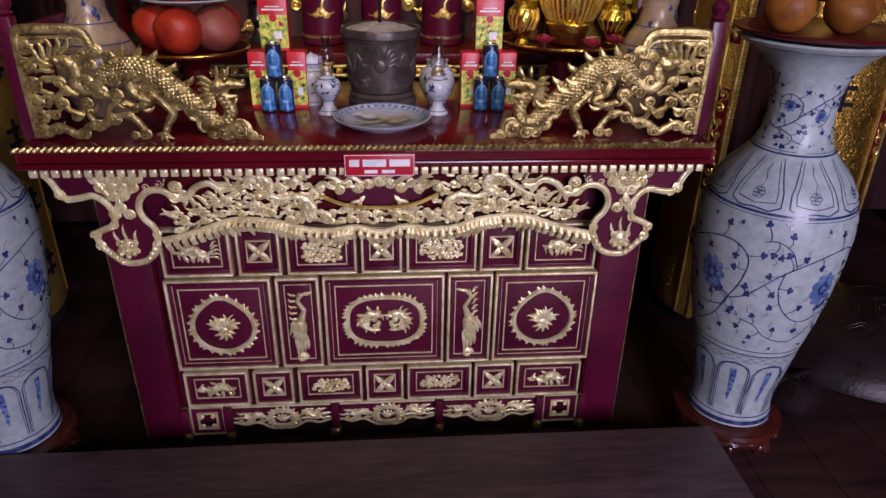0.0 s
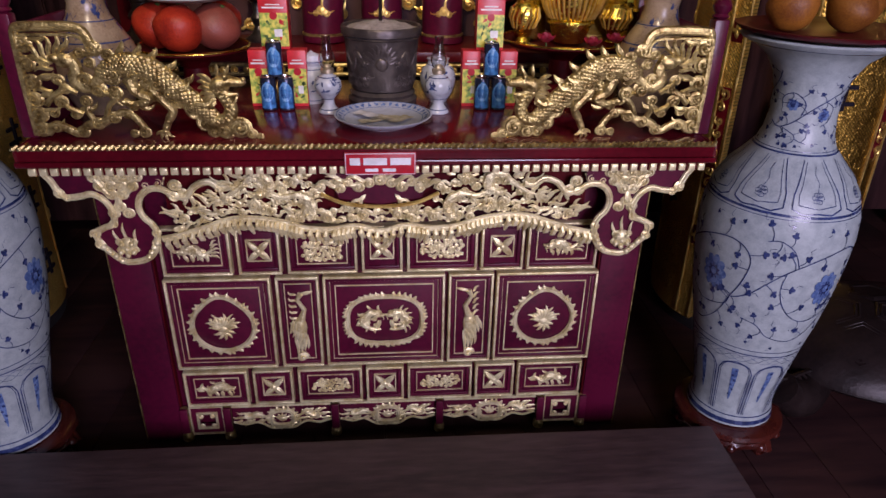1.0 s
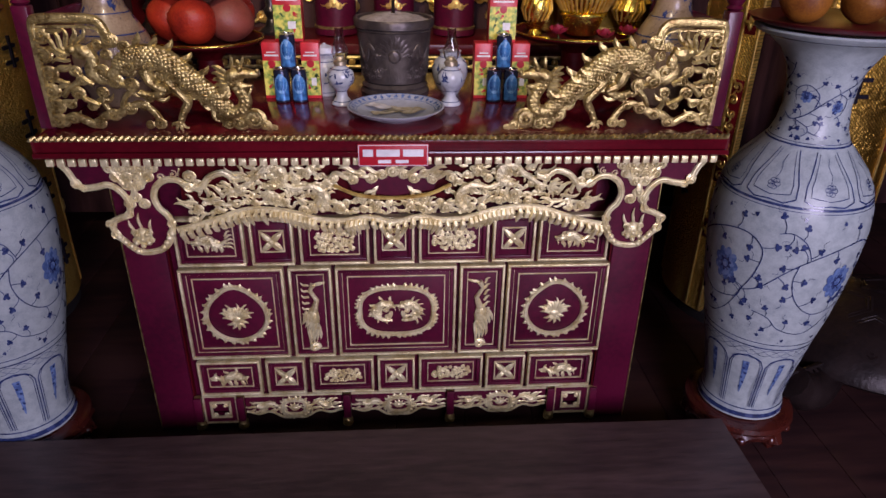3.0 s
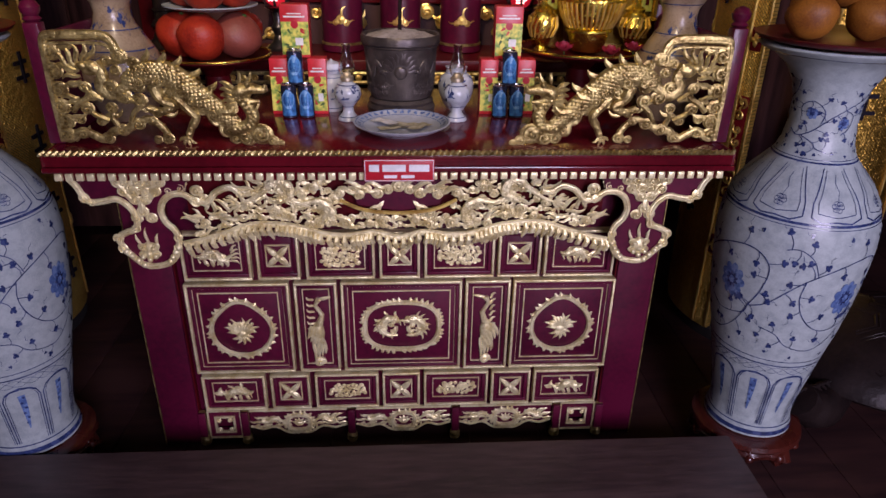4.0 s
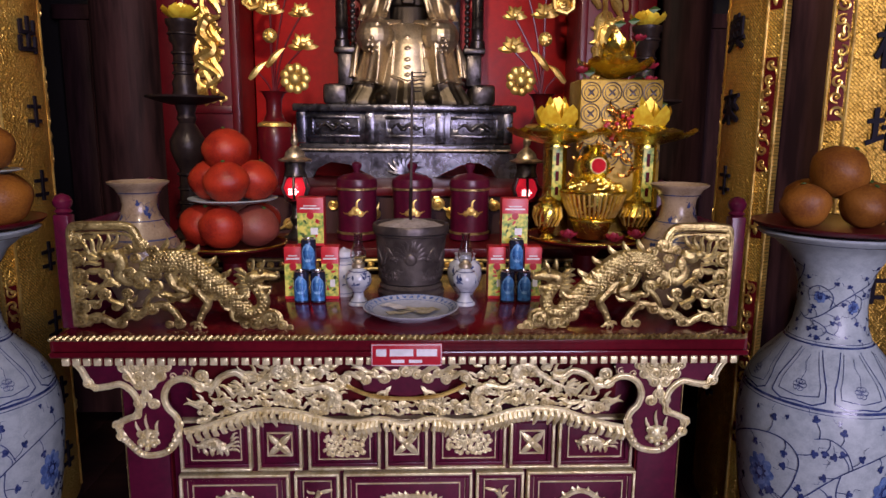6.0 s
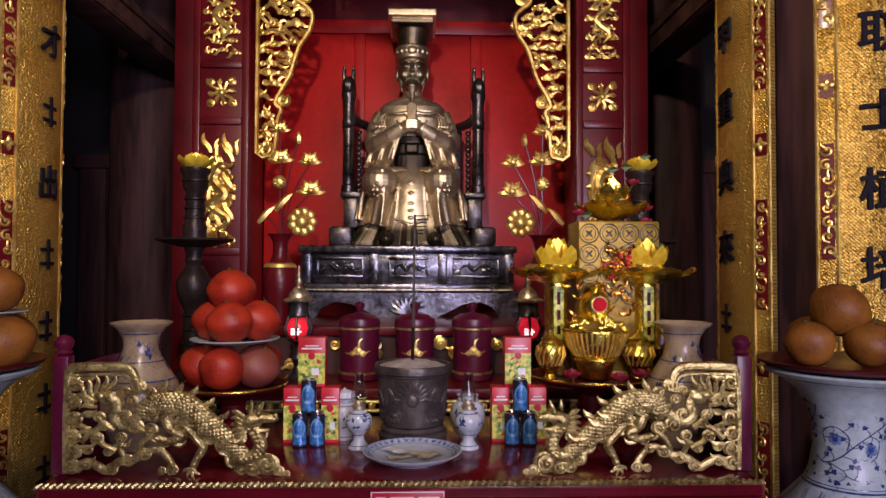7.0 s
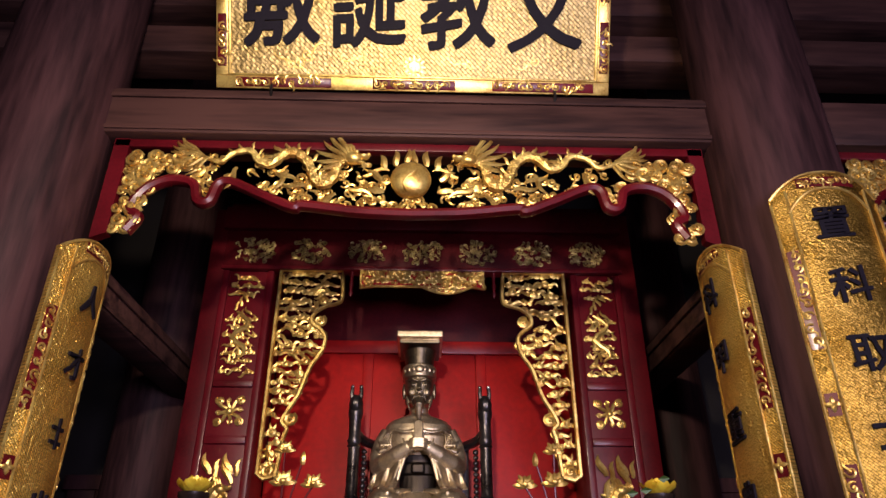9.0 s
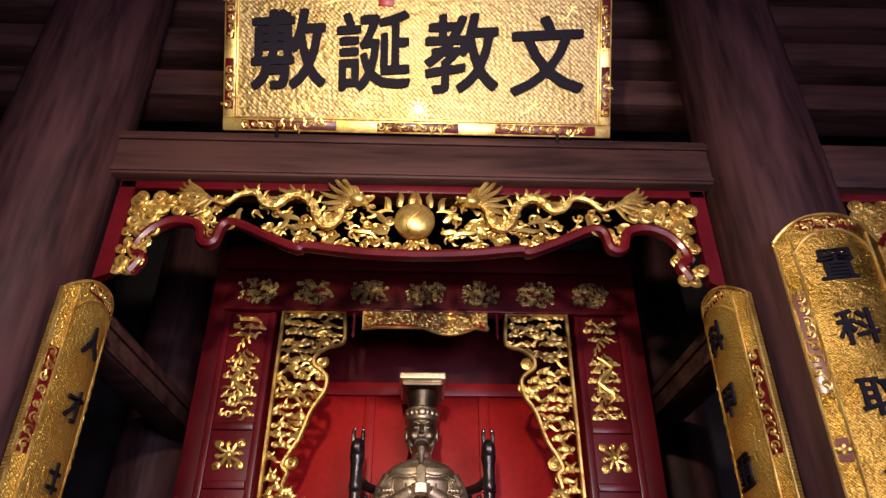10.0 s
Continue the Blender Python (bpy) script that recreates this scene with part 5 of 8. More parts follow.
def dragon_end():
    """The stepped openwork end of the table: a dragon descending through clouds (the end on the side of x > 0)."""
    k, y = Kit(), -0.035
    rng = random.Random(21)
    # moulded top rail that steps down in two scrolls
    top = smooth_path([(0.925, 1.345), (0.922, 1.385), (0.905, 1.394), (0.84, 1.396), (0.775, 1.394), (0.752, 1.380), (0.742, 1.355), (0.728, 1.340)], 5)
    k.tube([(x, y, z) for x, z in top], 0.0135, 8, 0.8)
    k.tube([(x, y - 0.009, z - 0.004) for x, z in top], 0.004, 6)
    k.tube([(x + 0.004, y - 0.004, z - 0.020) for x, z in top[8:-6]], 0.0045, 6)
    for x, z, r in ((0.735, 1.342, 0.021), (0.702, 1.326, 0.016)):
        scroll_cloud(k, x, z, r, y - 0.006, -1, 2.0)
    # outer column of cloud scrolls
    for j, z in enumerate((1.352, 1.303, 1.254, 1.208, 1.167, 1.127)):
        scroll_cloud(k, 0.908 + 0.004 * (j % 2), z, 0.0225, y - 0.004, 1 if j % 2 else -1, j * 1.1)
        k.flame(0.895, z + 0.008, math.pi - 0.5, 0.055, 0.0075, y, 0.6)
    k.tube([(0.927, y, 1.11), (0.929, y, 1.24), (0.927, y, 1.37)], 0.011, 6)
    # lower run of clouds
    run = smooth_path([(0.90, 1.117), (0.872, 1.138), (0.845, 1.128), (0.815, 1.115), (0.785, 1.138), (0.755, 1.142), (0.72, 1.160), (0.685, 1.172), (0.655, 1.150), (0.638, 1.120)], 5)
    k.tube([(x, y, z) for x, z in run], [0.0125] * 30 + [0.0105] * (len(run) - 30), 8, 0.8)
    for i, (x, z, r) in enumerate(((0.868, 1.134, 0.016), (0.803, 1.120, 0.017), (0.760, 1.143, 0.018), (0.715, 1.160, 0.018), (0.676, 1.168, 0.014), (0.640, 1.118, 0.016), (0.668, 1.115, 0.012))):
        scroll_cloud(k, x, z, r, y - 0.008, 1 if i % 2 else -1, i)
    # second, smaller beast behind the clouds: muzzle, mane and coils
    k.ball((0.812, y - 0.006, 1.312), 0.024, 12, (1.2, 0.55, 0.85))
    k.ball((0.835, y - 0.010, 1.318), 0.015, 10, (1.1, 0.7, 0.8))
    for j in range(5):
        k.flame(0.822 + 0.012 * j, 1.330 - 0.004 * j, 1.9 - 0.32 * j, 0.060, 0.0065, y - 0.004, 0.7)
    for j in range(3):
        k.flame(0.845, 1.305 - 0.014 * j, -0.05 - 0.25 * j, 0.055, 0.006, y - 0.004, 0.6)
    coil = smooth_path([(0.805, 1.325), (0.788, 1.290), (0.800, 1.262), (0.775, 1.240), (0.745, 1.255), (0.722, 1.272)], 5)
    k.tube([(x, y - 0.002, z) for x, z in coil], 0.0165, 8, 0.8)
    for i, (x, z, r) in enumerate(((0.770, 1.262, 0.020), (0.740, 1.236, 0.022), (0.778, 1.205, 0.016), (0.838, 1.262, 0.016), (0.826, 1.238, 0.015), (0.842, 1.204, 0.018), (0.700, 1.226, 0.020))):
        scroll_cloud(k, x, z, r, y - 0.010, -1 if i % 2 else 1, i * 1.3)
    for a, b in (((0.842, 1.204), (0.795, 1.168)), ((0.838, 1.262), (0.800, 1.225)), ((0.778, 1.205), (0.770, 1.150)), ((0.826, 1.238), (0.885, 1.195)), ((0.740, 1.236), (0.700, 1.218)), ((0.690, 1.222), (0.735, 1.165))):
        k.tube([(a[0], y, a[1]), ((a[0] + b[0]) / 2 + 0.008, y - 0.006, (a[1] + b[1]) / 2), (b[0], y, b[1])], [0.010, 0.008, 0.009], 7)
    for i, (x, z, r) in enumerate(((0.700, 1.262, 0.017), (0.662, 1.256, 0.014), (0.620, 1.246, 0.017), (0.870, 1.172, 0.014), (0.815, 1.166, 0.013), (0.868, 1.302, 0.013), (0.772, 1.330, 0.014), (0.752, 1.305, 0.015), (0.660, 1.190, 0.014), (0.540, 1.196, 0.014), (0.512, 1.172, 0.012))):
        scroll_cloud(k, x, z, r, y - 0.004, 1 if i % 2 else -1, i * 0.9)
    for x, z, a in ((0.86, 1.30, 0.2), (0.86, 1.23, -0.2), (0.80, 1.18, 2.6), (0.70, 1.24, -2.0), (0.53, 1.19, -2.6), (0.50, 1.165, -2.3), (0.77, 1.32, 2.4), (0.655, 1.19, 2.9)):
        k.flame(x, z, a, 0.058, 0.0075, y - 0.002, 0.7)
    # the great body: scaly, arched, thick, running down to the cloud at its foot
    body = smooth_path([(0.722, 1.272), (0.690, 1.296), (0.655, 1.302), (0.610, 1.296), (0.570, 1.266), (0.530, 1.230), (0.488, 1.196), (0.452, 1.160), (0.428, 1.130)], 8)
    n = len(body)
    rad = [0.018 + 0.014 * math.sin(math.pi * min(1, 0.15 + 0.9 * i / n)) for i in range(n)]
    k.tube([(x, y - 0.004, z) for x, z in body], rad, 12, 0.75)
    for i in range(1, n - 1):
        x, z = body[i]
        a = math.atan2(body[i + 1][1] - z, body[i + 1][0] - x)
        for o in (-0.70, -0.25, 0.22, 0.66):
            q = o + (0.22 if i % 2 else 0.0)
            k.ball((x - math.sin(a) * q * rad[i], y - 0.004 - rad[i] * 0.75 * math.sqrt(max(0.05, 1 - q * q)), z + math.cos(a) * q * rad[i]), 0.0075, 6, (1.25, 0.5, 1.0))
        if i % 6 == 2 and i < n - 14:
            k.flame(x + math.sin(a) * rad[i] * 0.8, z - math.cos(a) * rad[i] * 0.8, a + math.pi + 0.5 + math.pi * 1.0 + 1.1, 0.046, 0.0085, y - 0.004, -0.4)
    for i, (x, z, r) in enumerate(((0.640, 1.280, 0.017), (0.585, 1.252, 0.019), (0.556, 1.226, 0.015), (0.505, 1.190, 0.017), (0.688, 1.280, 0.016))):
        scroll_cloud(k, x, z, r, y - 0.024, 1 if i % 2 else -1, i * 1.7)
        k.flame(x - 0.01, z + 0.006, 2.5 + 0.2 * (i % 2), 0.060, 0.0072, y - 0.024, 0.6)
    for x, z, a in ((0.635, 1.322, 2.0), (0.600, 1.315, 2.2), (0.560, 1.288, 2.4), (0.520, 1.252, 2.4), (0.675, 1.326, 1.9)):
        k.flame(x, z, a, 0.042, 0.0085, y - 0.006, 0.4)
    # belly plates along the lower side
    belly = [(x + 0.013, z - 0.022) for x, z in body[10:-12]]
    k.tube([(x, y - 0.012, z) for x, z in belly], 0.006, 6)
    # forearm with claws, hind leg
    for pts, rr in (([(0.600, 1.238), (0.572, 1.205), (0.556, 1.180), (0.572, 1.150), (0.584, 1.122)], [0.015, 0.014, 0.012, 0.010, 0.008]), ([(0.655, 1.262), (0.640, 1.228), (0.612, 1.212), (0.645, 1.196), (0.680, 1.205)], [0.017, 0.014, 0.012, 0.011, 0.010])):
        path = smooth_path(pts, 4)
        k.tube([(x, y - 0.008, z) for x, z in path], [rr[min(4, i // 4)] for i in range(len(path))], 9)
        for i in range(0, len(path), 2):
            k.ball((path[i][0], y - 0.018, path[i][1]), 0.0055, 6, (1.2, 0.5, 1))
    for j in range(4):
        k.flame(0.584, 1.124, -2.6 + 0.68 * j, 0.030, 0.0050, y - 0.012, 0.5)
    for j in range(3):
        k.flame(0.610, 1.205 + 0.006 * j, 2.6 + 0.25 * j, 0.065, 0.0075, y - 0.006, 0.5)
    # neck and open-jawed head, mane swept back
    neck = smooth_path([(0.445, 1.150), (0.412, 1.158), (0.400, 1.185), (0.412, 1.215), (0.430, 1.238)], 5)
    k.tube([(x, y - 0.012, z) for x, z in neck], 0.0185, 10, 0.8)
    for i in range(0, len(neck), 2):
        for o in (-0.008, 0.006):
            k.ball((neck[i][0] + o, y - 0.027, neck[i][1]), 0.0055, 6, (1.2, 0.5, 1))
    k.ball((0.425, y - 0.014, 1.248), 0.027, 12, (1.05, 0.7, 0.85))
    k.tube([(0.425, y - 0.018, 1.256), (0.392, y - 0.020, 1.262), (0.364, y - 0.020, 1.258), (0.354, y - 0.020, 1.262)], [0.020, 0.015, 0.011, 0.008], 10)
    k.tube([(0.425, y - 0.016, 1.236), (0.398, y - 0.018, 1.224), (0.376, y - 0.018, 1.226)], [0.014, 0.009, 0.005], 8)
    k.ball((0.402, y - 0.034, 1.276), 0.0085, 8)
    k.ball((0.357, y - 0.028, 1.268), 0.007, 8)
    for dx in (0.0, 0.020):
        k.flame(0.405 + dx, 1.276, 1.95 - 20 * dx, 0.034, 0.005, y - 0.022, 0.2)
    for j in range(7):
        k.flame(0.438, 1.256 - 0.008 * j, 0.45 - 0.24 * j, 0.048 - 0.002 * j, 0.0080, y - 0.018, 0.35)
    k.flame(0.380, 1.222, -1.35, 0.040, 0.005, y - 0.020, 0.4)
    # cloud bank under the breast
    for i, (x, z, r) in enumerate(((0.382, 1.132, 0.031), (0.420, 1.122, 0.024), (0.452, 1.120, 0.018), (0.352, 1.113, 0.016), (0.330, 1.106, 0.010), (0.470, 1.140, 0.016), (0.405, 1.152, 0.016))):
        scroll_cloud(k, x, z, r, y - 0.012, -1 if i % 2 else 1, i)
    return k


def altar_table():
    t = thing("altar_table", (0, 1.94, 0), "maroon lacquered altar table with gilded dragon carvings and panels", "altar table")
    part("carcass", Kit().box(-0.70, 0.70, 0.012, 0.62, 0.05, 1.02, 0.004), PURPLE, t)
    for g in (-1, 1):
        s = part("leg_board", Kit().box(*sorted((g * 0.705, g * 0.828)), -0.012, 0.63, 0.0, 1.02, 0.003), PURPLE, t)
        part("gilded_edge", Kit().box(*sorted((g * 0.8285, g * 0.831)), -0.014, -0.008, 0.0, 1.0), GILT, s)
        part("groove", Kit().box(*sorted((g * 0.70, g * 0.704)), -0.004, 0.3, 0.02, 1.0), DARKRED, t)

    def panel(x0, x1, z0, z1, kind, seed):
        """A drawer-like panel: gilded moulding, dark bevel, raised field with a gilt line and a carving."""
        p = part("panel", Kit().box(x0 + 0.012, x1 - 0.012, -0.006, 0.011, z0 + 0.012, z1 - 0.012, 0.002), PURPLE, t)
        part("moulding", frame_kit(x0, x1, z0, z1, 0.0085, -0.020, 0.010, 0.0025), PALEGILT, p)
        part("bevel", frame_kit(x0 + 0.009, x1 - 0.009, z0 + 0.009, z1 - 0.009, 0.012, -0.014, 0.008, 0.003), PURPLE, p)
        part("inner_bead", frame_kit(x0 + 0.0195, x1 - 0.0195, z0 + 0.0195, z1 - 0.0195, 0.003, -0.009, -0.004), PALEGILT, p) if kind in "LRC" else None
        cx, cz, w, h = (x0 + x1) / 2, (z0 + z1) / 2, x1 - x0, z1 - z0
        if kind in "LRC":
            part("gilt_line", frame_kit(x0 + 0.036, x1 - 0.036, z0 + 0.036, z1 - 0.036, 0.0035, -0.010, -0.004), PALEGILT, p)
        if kind in "ab":
            part("gilt_line", frame_kit(x0 + 0.030, x1 - 0.030, z0 + 0.030, z1 - 0.030, 0.003, -0.010, -0.004), PALEGILT, p)
            k = clouds(Kit(), lambda a, c: (abs(a - cx) / (w / 2 - 0.045)) ** 4 + (abs(c - cz) / (h / 2 - 0.045)) ** 4 < 1, x0, x1, z0 + 0.03, z1 - 0.03, -0.009, 0.0085, seed, 1.0, 0.5, 0.24) if kind == "b" else Kit()
            if kind == "a":
                sg = 1 if seed % 2 else -1
                k = dragon(k, [(cx - sg * 0.05, cz + 0.005), (cx - sg * 0.02, cz - 0.012), (cx + sg * 0.005, cz + 0.012), (cx + sg * 0.035, cz)], 0.0125, -0.009, seed, 5, True, True, 0.65, False)
                k.ball((cx, -0.008, cz), 0.016, 9, (2.0, 0.35, 0.75))
                for j in range(5):
                    k.flame(cx - sg * 0.045, cz - 0.012 + 0.008 * j, (math.pi if sg > 0 else 0) + 0.3 * (j - 2), 0.030, 0.0035, -0.010, 0.6)
                for j in range(4):
                    k.flame(cx + sg * (j * 0.022 - 0.03), cz - 0.012, -1.6 + 0.3 * (j % 2), 0.026, 0.006, -0.010, 0.4)
            part("carving", k, PALEGILT, p)
        if kind == "x":
            part("gilt_line", frame_kit(cx - 0.038, cx + 0.038, cz - 0.038, cz + 0.038, 0.004, -0.011, -0.004), PALEGILT, p)
            k = Kit().ball((cx, -0.012, cz), 0.012, 8)
            for j in range(4):
                a = math.pi / 4 + j * math.pi / 2
                k.flame(cx, cz, a, 0.048, 0.011, -0.011, 0.0)
            part("carving", k, PALEGILT, p)
        if kind in "LR":
            part("sunburst_ring", sunburst(cx, cz - 0.008, 0.098, 0.094, -0.010, 28, 0.17), PALEGILT, p)
            k = Kit()
            for j in range(11):
                a = math.pi * (0.02 + 0.096 * j)
                k.flame(cx, cz - 0.02, a, 0.064 if j % 2 else 0.050, 0.0062, -0.010, 0.4 if j < 5 else -0.4)
                k.flame(cx + 0.012 * math.cos(a), cz - 0.012 + 0.010 * math.sin(a), a + 0.13, 0.034, 0.0055, -0.014, 0.3 if j < 5 else -0.3)
            k.ball((cx, -0.010, cz - 0.018), 0.017, 10, (1.2, 0.5, 0.8))
            for j in range(5):
                k.flame(cx, cz - 0.025, -math.pi * (0.1 + 0.2 * j), 0.038, 0.0058, -0.010, 0.3)
            if kind == "L":
                for g in (-1, 1):
                    k.swirl(cx + g * 0.034, cz + 0.022, 0.014, -0.010, 1.1, 1.5, g, 0.2, lobe=False)
            part("flower_carving", k, PALEGILT, p)
        if kind == "C":
            part("sunburst_ring", sunburst(cx, cz, 0.128, 0.094, -0.010, 40, 0.0), PALEGILT, p)
            k = Kit()
            for g in (-1, 1):
                dragon(k, [(cx + g * 0.015, cz - 0.035), (cx + g * 0.05, cz - 0.03), (cx + g * 0.075, cz), (cx + g * 0.045, cz + 0.03), (cx + g * 0.02, cz + 0.022)], 0.0115, -0.010, seed + g, 5, True, True, 0.55, False)
                for j in range(7):
                    k.flame(cx + g * 0.05, cz + 0.004 * (j - 3), (0.0 if g > 0 else math.pi) + 0.42 * (j - 3), 0.048, 0.0045, -0.010, 0.5 * g)
                for q in ((0.03, -0.02), (0.06, -0.015), (0.035, 0.005), (0.065, 0.015), (0.02, 0.03)):
                    k.swirl(cx + g * q[0], cz + q[1], 0.010, -0.012, 1.2, q[0] * 90, g, 0.22)
                k.flame(cx + g * 0.02, cz, -1.57, 0.04, 0.008, -0.010, 0.4 * g)
            part("paired_dragon_carving", k, PALEGILT, p)
        if kind == "c":
            part("gilt_line", frame_kit(x0 + 0.024, x1 - 0.024, z0 + 0.026, z1 - 0.026, 0.003, -0.010, -0.004), PALEGILT, p)
            k = Kit()
            sg = 1 if cx < 0 else -1
            k.ball((cx, -0.010, cz - 0.02), 0.027, 10, (0.8, 0.45, 1.6))
            for j in range(5):
                k.flame(cx - sg * 0.02 + sg * 0.009 * j, cz + 0.01 - 0.012 * j, -1.57 - sg * 0.35, 0.055, 0.007, -0.016, 0.2)
            k.tube([(cx + sg * 0.004, -0.012, cz + 0.01), (cx + sg * 0.016, -0.012, cz + 0.05), (cx - sg * 0.004, -0.012, cz + 0.085), (cx + sg * 0.008, -0.012, cz + 0.108)], [0.013, 0.0085, 0.007, 0.010], 8)
            k.flame(cx + sg * 0.01, cz + 0.108, 0.2 if sg > 0 else 2.9, 0.04, 0.006, -0.012, 0)
            for j in range(7):
                k.flame(cx - sg * 0.008, cz - 0.03 + 0.022 * j, math.pi / 2 + sg * (1.2 - 0.05 * j), 0.030, 0.0042, -0.010, 0.7)
            for j in range(4):
                k.flame(cx + (j - 1.5) * 0.012, cz - 0.05, -1.57, 0.085 - 0.01 * j, 0.006, -0.010, 0.15)
            k.swirl(cx, cz - 0.135, 0.018, -0.010, 1.2, 0, 1, 0.4)
            part("crane_carving", k, PALEGILT, p)
        return p

    cols = ((-0.672, -0.462, "a"), (-0.444, -0.312, "x"), (-0.294, -0.078, "b"), (-0.064, 0.064, "x"), (0.078, 0.300, "b"), (0.312, 0.448, "x"), (0.460, 0.686, "a"))
    for z0, z1 in ((0.652, 0.815), (0.145, 0.286)):
        for i, (a, b, kd) in enumerate(cols):
            panel(a, b, z0, z1, kd, i + int(z0 * 10))
    for i, (a, b, kd) in enumerate(((-0.680, -0.354, "L"), (-0.338, -0.203, "c"), (-0.190, 0.200, "C"), (0.212, 0.358, "c"), (0.368, 0.702, "R"))):
        panel(a, b, 0.300, 0.640, kd, i + 20)

    # bottom row: turned feet, end squares and scalloped aprons
    feet = (-0.69, -0.545, -0.176, 0.190, 0.552, 0.705)
    for x in feet:
        k = Kit().lathe([(0.017, 0.0), (0.020, 0.008), (0.016, 0.014), (0.019, 0.022), (0.016, 0.030), (0.013, 0.034), (0.013, 0.135)], (x, -0.012, 0), 12)
        part("foot", k, GILT, t)
        part("foot_face", Kit().box(x - 0.013, x + 0.013, -0.0265, -0.014, 0.036, 0.136, 0.003), PURPLE, t)
    for x0, x1 in ((-0.675, -0.560), (0.567, 0.692)):
        cx = (x0 + x1) / 2
        p = part("end_panel", frame_kit(x0, x1, 0.02, 0.136, 0.028, -0.006, 0.011), PURPLE, t)
        part("gilt_line", frame_kit(x0, x1, 0.018, 0.138, 0.005, -0.012, -0.004), PALEGILT, p)
        part("open_square", frame_kit(cx - 0.036, cx + 0.036, 0.04, 0.112, 0.008, -0.012, 0.0, 0.002), PALEGILT, p)
        k = Kit()
        for j in range(4):
            a = math.pi / 4 + j * math.pi / 2
            k.swirl(cx + 0.027 * math.cos(a), 0.076 + 0.027 * math.sin(a), 0.009, -0.010, 1.0, a, 1, 0.3)
        part("carving", k, PALEGILT, p)
    for x0, x1 in ((-0.53, -0.192), (-0.160, 0.174), (0.206, 0.536)):
        cx, w = (x0 + x1) / 2, (x1 - x0) / 2
        low = [(cx - w + 2 * w * i / 24, 0.058 - 0.030 * math.exp(-((i - 12) / 4.0) ** 2) + 0.006 * math.cos(i * 1.05)) for i in range(25)]
        p = part("scalloped_apron", Kit().prism([(x0, 0.136), *low, (x1, 0.136)], -0.004, 0.011), PURPLE, t)
        part("gilt_edge", Kit().tube([(a, -0.007, z) for a, z in low], 0.0045, 6), PALEGILT, p)
        part("top_bead", Kit().box(x0, x1, -0.012, -0.003, 0.13, 0.138), PALEGILT, p)
        k = sunburst(cx, 0.078, 0.042, 0.034, -0.008, 18, 0.0)
        k.ball((cx, -0.008, 0.074), 0.014, 8, (1.2, 0.5, 0.8))
        for j in range(5):
            k.flame(cx, 0.074, math.pi * (0.1 + 0.2 * j), 0.026, 0.005, -0.008, 0.0)
        for g in (-1, 1):
            dragon(k, [(cx + g * 0.058, 0.085), (cx + g * 0.085, 0.10), (cx + g * 0.11, 0.085), (cx + g * 0.13, 0.092)], 0.010, -0.008, 7, 4, True, False, 0.0)
            for j in range(14):
                k.flame(cx + g * (0.052 + 0.014 * (j // 2)), 0.072 + 0.014 * (j % 3), (0.1 if g > 0 else math.pi - 0.1) + g * 0.2 * (j % 3 - 1), 0.036, 0.0042, -0.008, 0.5)
        part("carving", k, PALEGILT, p)

    # the top with rope strip, fluted edge and dentils
    part("top", Kit().box(-0.948, 0.948, -0.135, 0.70, 1.066, 1.10, 0.004), DECKLAC, t)
    part("fluted_edge", Kit().box(-0.955, 0.955, -0.142, -0.12, 1.050, 1.066, 0.004), DECKLAC, t)
    part("under_board", Kit().box(-0.940, 0.940, -0.128, 0.69, 1.046, 1.0655, 0.002), DARKRED, t)
    part("side_edge", Kit().box(-0.956, -0.949, -0.13, 0.70, 1.05, 1.10, 0.002), LACQUER, t)
    part("side_edge", Kit().box(0.949, 0.956, -0.13, 0.70, 1.05, 1.10, 0.002), LACQUER, t)
    k = Kit()
    for i in range(110):
        x = -0.944 + i * 0.01725
        k.tube([(x - 0.010, -0.138, 1.100), (x, -0.1445, 1.105), (x + 0.010, -0.138, 1.112)], [0.004, 0.0065, 0.004], 6)
    k.box(-0.948, 0.948, -0.138, -0.128, 1.099, 1.108)
    part("rope_strip", k, GILT, t, "gilded twisted rope moulding")
    dk = part("dentil_strip", Kit().box(-0.935, 0.935, -0.118, -0.09, 1.022, 1.045), DARKRED, t)
    me = Kit().box(-0.0100, 0.0100, -0.006, 0.006, -0.0105, 0.0105, 0.0025).mesh("dentil", PALEGILT)
    for i in range(66):
        d = new("dentil", me)
        d.location = (-0.922 + i * 0.02837, -0.122, 1.034)
        d.parent = dk

    # apron: bracket ends, openwork clouds and the fringed lower edge
    half = [(-0.925, 1.02), (-0.905, 0.995), (-0.888, 0.957), (-0.869, 0.943), (-0.835, 0.946), (-0.801, 0.952), (-0.772, 0.932), (-0.757, 0.900), (-0.760, 0.862), (-0.790, 0.848), (-0.815, 0.832), (-0.808, 0.800), (-0.785, 0.770), (-0.760, 0.746), (-0.733, 0.737), (-0.690, 0.745), (-0.663, 0.768),
            (-0.650, 0.800), (-0.645, 0.832), (-0.655, 0.858), (-0.674, 0.880), (-0.683, 0.912), (-0.672, 0.945), (-0.645, 0.965), (-0.612, 0.965), (-0.580, 0.945), (-0.548, 0.942), (-0.520, 0.972), (-0.480, 0.985), (-0.450, 0.966), (-0.420, 0.970)]
    wave = [(-0.635, 0.800), (-0.57, 0.815), (-0.50, 0.838), (-0.44, 0.858), (-0.38, 0.862), (-0.30, 0.852), (-0.22, 0.828), (-0.15, 0.822), (-0.07, 0.832), (0.0, 0.815)]
